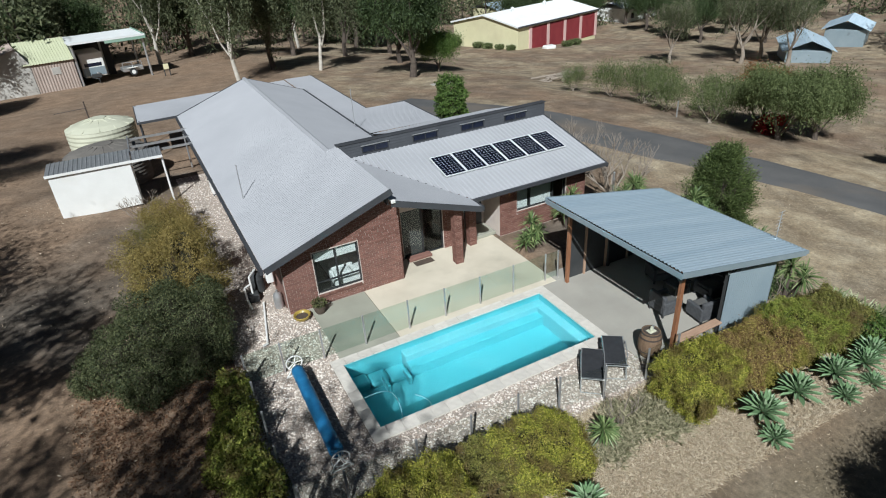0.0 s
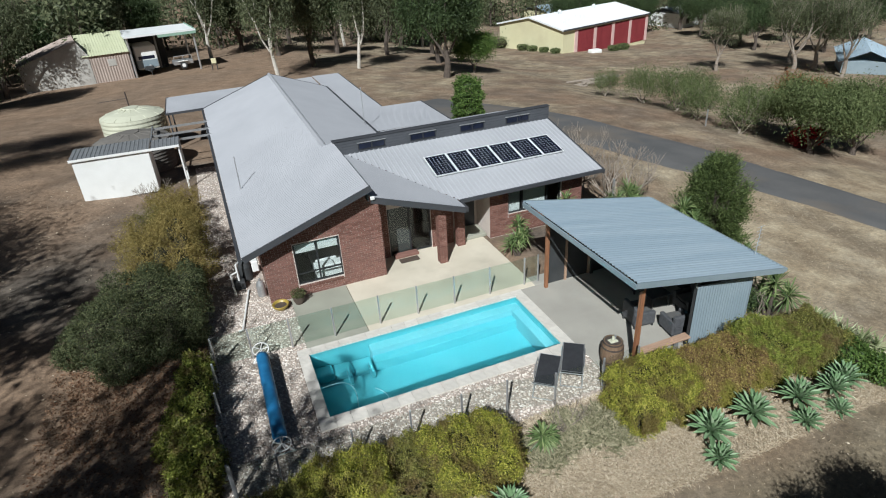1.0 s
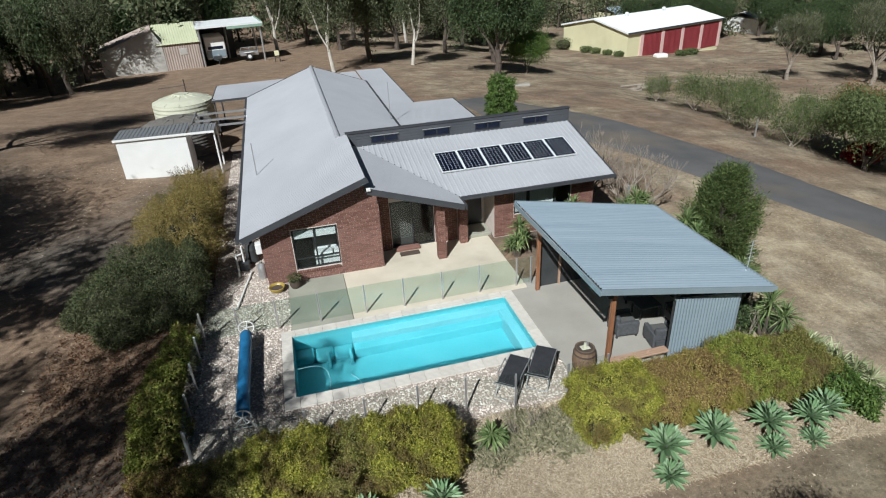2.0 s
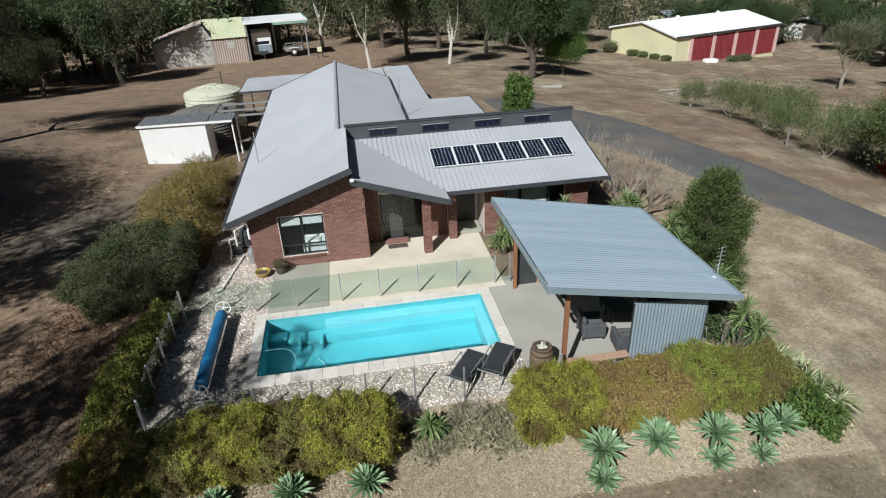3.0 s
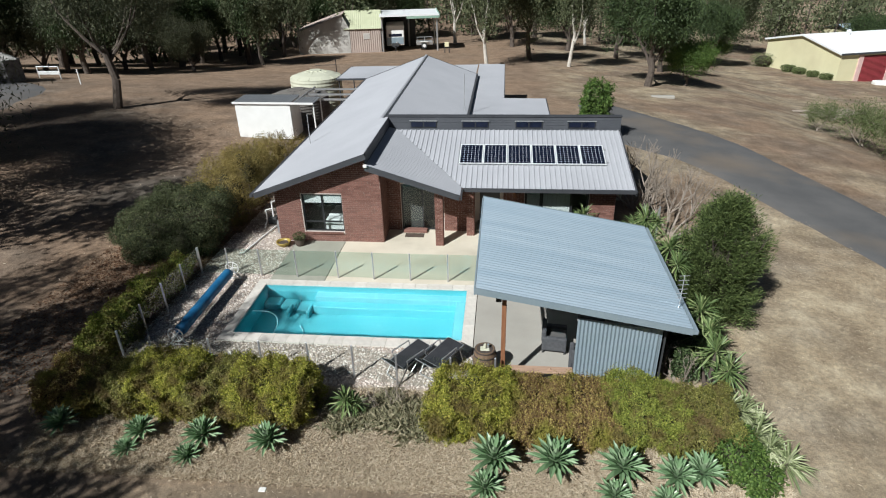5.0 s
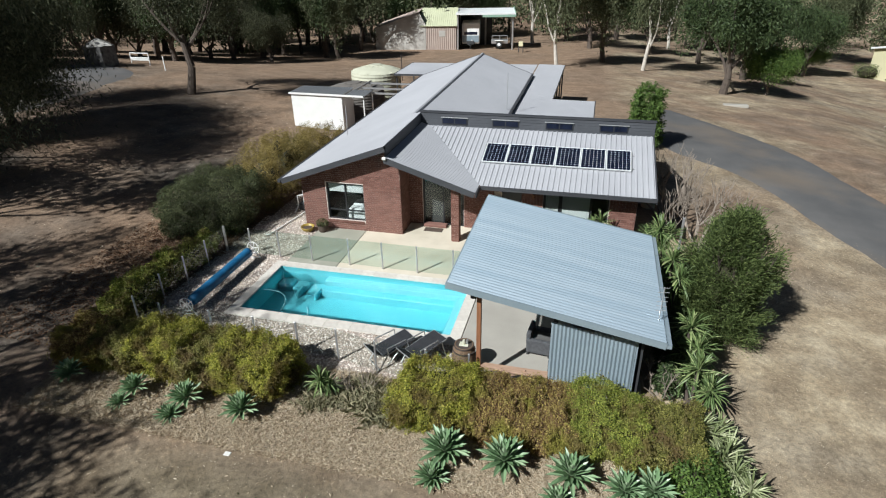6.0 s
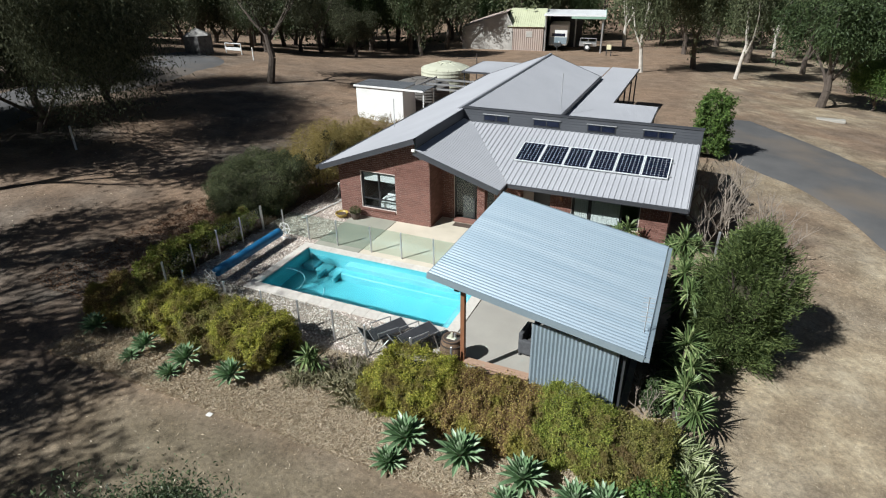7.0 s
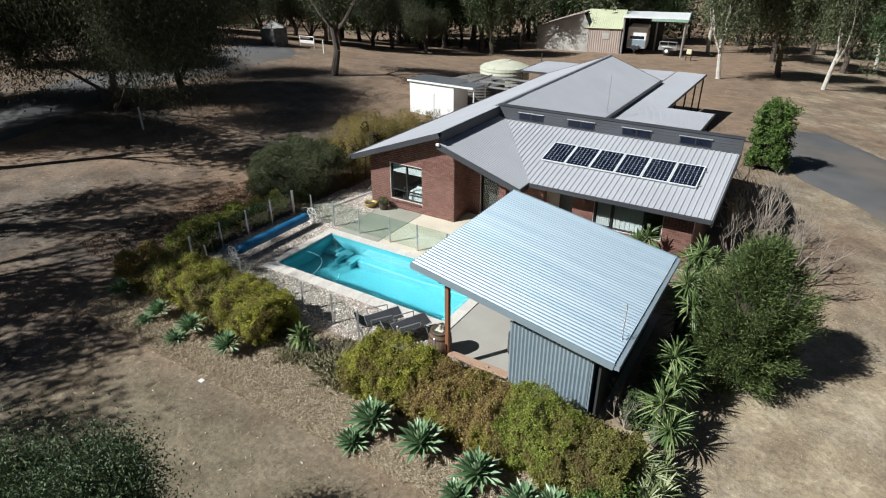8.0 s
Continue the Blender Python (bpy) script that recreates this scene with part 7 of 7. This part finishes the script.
def feather_tree(x, y, radius, height, seed):
    """A dense rounded tree built of upswept feathery sprays round a few forked stems."""
    g = np.random.default_rng(seed)
    ob = thing("bushy_tree", "dense dark green feathery tree beside the pavilion", "tree", at=(x, y, level(x, y) - 0.05))
    bm = bmesh.new()
    rng = random.Random(seed)
    for k in range(6):
        a = k * 1.05
        branching(bm, (0.1 * math.cos(a), 0.1 * math.sin(a), -0.1), (0.35 * math.cos(a), 0.35 * math.sin(a), 1.0), height * 0.3, 0.07, 3, 0.5, None, rng, 0.25, 5)
    own("trunk", bm, M_BARK_DARK, ob)
    n = 300
    f, th = g.uniform(0.0, 1.0, n) ** 0.85, g.uniform(0, 6.283, n)
    wide = np.sin(np.pi * np.clip(0.27 + 0.70 * f, 0, 1)) ** 0.75
    lobe = np.array([noise.noise(Vector((math.cos(t) * 2.2, math.sin(t) * 2.2, q * 4.5))) for t, q in zip(th, f)])
    lobe = np.where(f > 0.62, lobe + 0.25 * np.cos(2 * th), lobe)
    rad = radius * wide * (0.92 + 0.6 * lobe) * g.uniform(0.25, 1.0, n) ** 0.5
    c = np.stack([np.cos(th) * rad, np.sin(th) * rad, 0.12 + f * (height - 0.35)], 1)
    d = np.stack([np.cos(th), np.sin(th), 0.35 + 0.9 * f], 1)
    d /= np.linalg.norm(d, axis=1, keepdims=True)
    per = 260
    base = np.repeat(c, per, 0) + g.normal(size=(n * per, 3)) * np.repeat(g.uniform(0.08, 0.17, (n, 1)), per, 0)
    axis = np.repeat(d, per, 0)
    base += axis * g.uniform(-0.28, 0.2, (n * per, 1))
    lean = axis + g.normal(size=(n * per, 3)) * 0.45
    own("crown", blades(base, lean, 0.14 * g.uniform(0.6, 1.4, n * per), 0.024 * g.uniform(0.7, 1.3, n * per), 0.05), M_FEATHER, ob)
    # dark filler core painted as the shade deep in the crown
    own("crown_shade_core", core_mesh([((0, 0, height * 0.36), (radius * 0.6, radius * 0.6, height * 0.34))], 0.8), M_SHADE, ob)
    return ob


feather_tree(15.9, 3.0, 1.32, 4.2, 52)
plant(tree("small_tree", "dark green leafy tree below the lawn edge", 5.8, 3.6, 41, M_BARK_DARK, M_LAWNTREE, 0.75, 900, 0.075, 4, 0.12, slim=0.45, fork=0.16, sag=0.04, gaps=0.08), [(8.05, -10.5, 0, 0.84)])
# row of scrub east of the driveway
plant(tree("scrub_tree", "low open scrub tree with pale stems beside the driveway", 4.4, 3.0, 38, M_TWIG, M_SAGE, 0.8, 42, 0.13, 4, 0.09, fork=0.08, sag=0.14, spread=0.8, low=0.12, gaps=0.5, tall=1.0), [(34.5, 29.5, 0, 1.0), (35.0, 25.8, 60, 1.1), (33.6, 21.8, 150, 0.95), (34.0, 18.0, 240, 1.05), (39.5, 28, 30, 1.1), (38.5, 21, 100, 1.1), (33.2, 33, 300, 0.75)])
plant(tree("flowering_tree", "spreading green tree with a dark trunk beside the driveway", 6.0, 4.6, 39, M_BARK_DARK, M_SAGE, 0.85, 230, 0.14, 4, 0.16, fork=0.14, sag=0.1, spread=0.85, gaps=0.3, tall=0.8), [(35.0, 13.2, 0, 1.15), (36.8, 16.4, 100, 1.0), (39.0, 13.0, 200, 1.1), (37.0, 6.0, 60, 0.62)])
plant(tree("flowering_tree", "orange-tipped flowering tree behind the green tree", 7.5, 4.0, 43, M_BARK_DARK, M_BLOSSOM, 0.7, 40, 0.14, 4, 0.14, fork=0.25, sag=0.03, spread=0.8, gaps=0.4), [(38.2, 16.5, 0, 0.8)])
plant(tree("bare_tree", "tall grey half-bare tree on the far side of the yard", 11, 6.0, 44, M_TWIG, M_GUM, 1.0, 26, 0.22, 5, 0.26, fork=0.2, gaps=0.3), [(66, 40, 0, 0.95), (74, 47, 120, 0.9), (60, 46, 230, 0.8), (68, 35, 60, 0.9), (71, 41, 300, 1.0)])
shrub("red_shrub", "crimson-leaved low shrub under the trees", "shrub", [((0, 0, 0.6), (1.0, 0.9, 0.7)), ((0.9, 0.2, 0.5), (0.8, 0.7, 0.6))], M_RED_FLOWER, 4000, 0.13, at=(36.5, 15.0, level(36.5, 15.0)))
for k, (x, y, s) in enumerate(((51.2, 80.5, 1.0), (51.9, 78.5, 0.9), (52.7, 76.0, 0.8), (53.4, 73.6, 0.8), (49.6, 86.0, 1.9), (63.5, 71.8, 0.9), (66, 72.6, 1.0))):
    shrub("shrub", "low grey-green shrub along the garage wall", "shrub", [((0, 0, 0.5 * s), (0.9 * s, 0.8 * s, 0.6 * s)), ((0.6 * s, 0.1, 0.45 * s), (0.7 * s, 0.6 * s, 0.5 * s))], M_SAGE, 1600, 0.16, "shrubs along the garage", at=(x, y, level(x, y) - 0.1))


def far_woods():
    """The woodland that closes the view all round."""
    g = random.Random(77)
    pts, stems = [], bmesh.new()
    for k in range(760):
        a = g.uniform(0, 6.283)
        d = (112 if 0.15 < a < 1.1 else 62 if 1.95 < a < 3.5 else 78) + 115 * g.random() ** 1.5
        x, y = 10 + d * math.cos(a), 20 + d * math.sin(a)
        z = level(x, y) - 0.5
        h = g.uniform(9, 16)
        tube(stems, (x, y, z), (x + g.uniform(-0.5, 0.5), y, z + h * 0.7), 0.22, 0.1, 5)
        m = 8
        for j in range(m):
            c = np.array([x + g.uniform(-2.5, 2.5), y + g.uniform(-2.5, 2.5), z + h * g.uniform(0.06, 1.0)])
            pts.append(c + NR.normal(size=(70, 3)) * np.array([1.25, 1.25, 1.0]))
    p = np.concatenate(pts)
    ob = thing("far_woods", "dense dry woodland in the distance", "woodland")
    tagged(ob, kind="stuff")
    own("trunks", stems, M_BARK_DARK, ob, kind="stuff")
    n = len(p)
    own("canopy", blades(p, NR.normal(size=p.shape), 0.72 * NR.uniform(0.6, 1.4, n), 0.34 * NR.uniform(0.7, 1.3, n), droop=0.2), M_GUM, ob, kind="stuff")


far_woods()
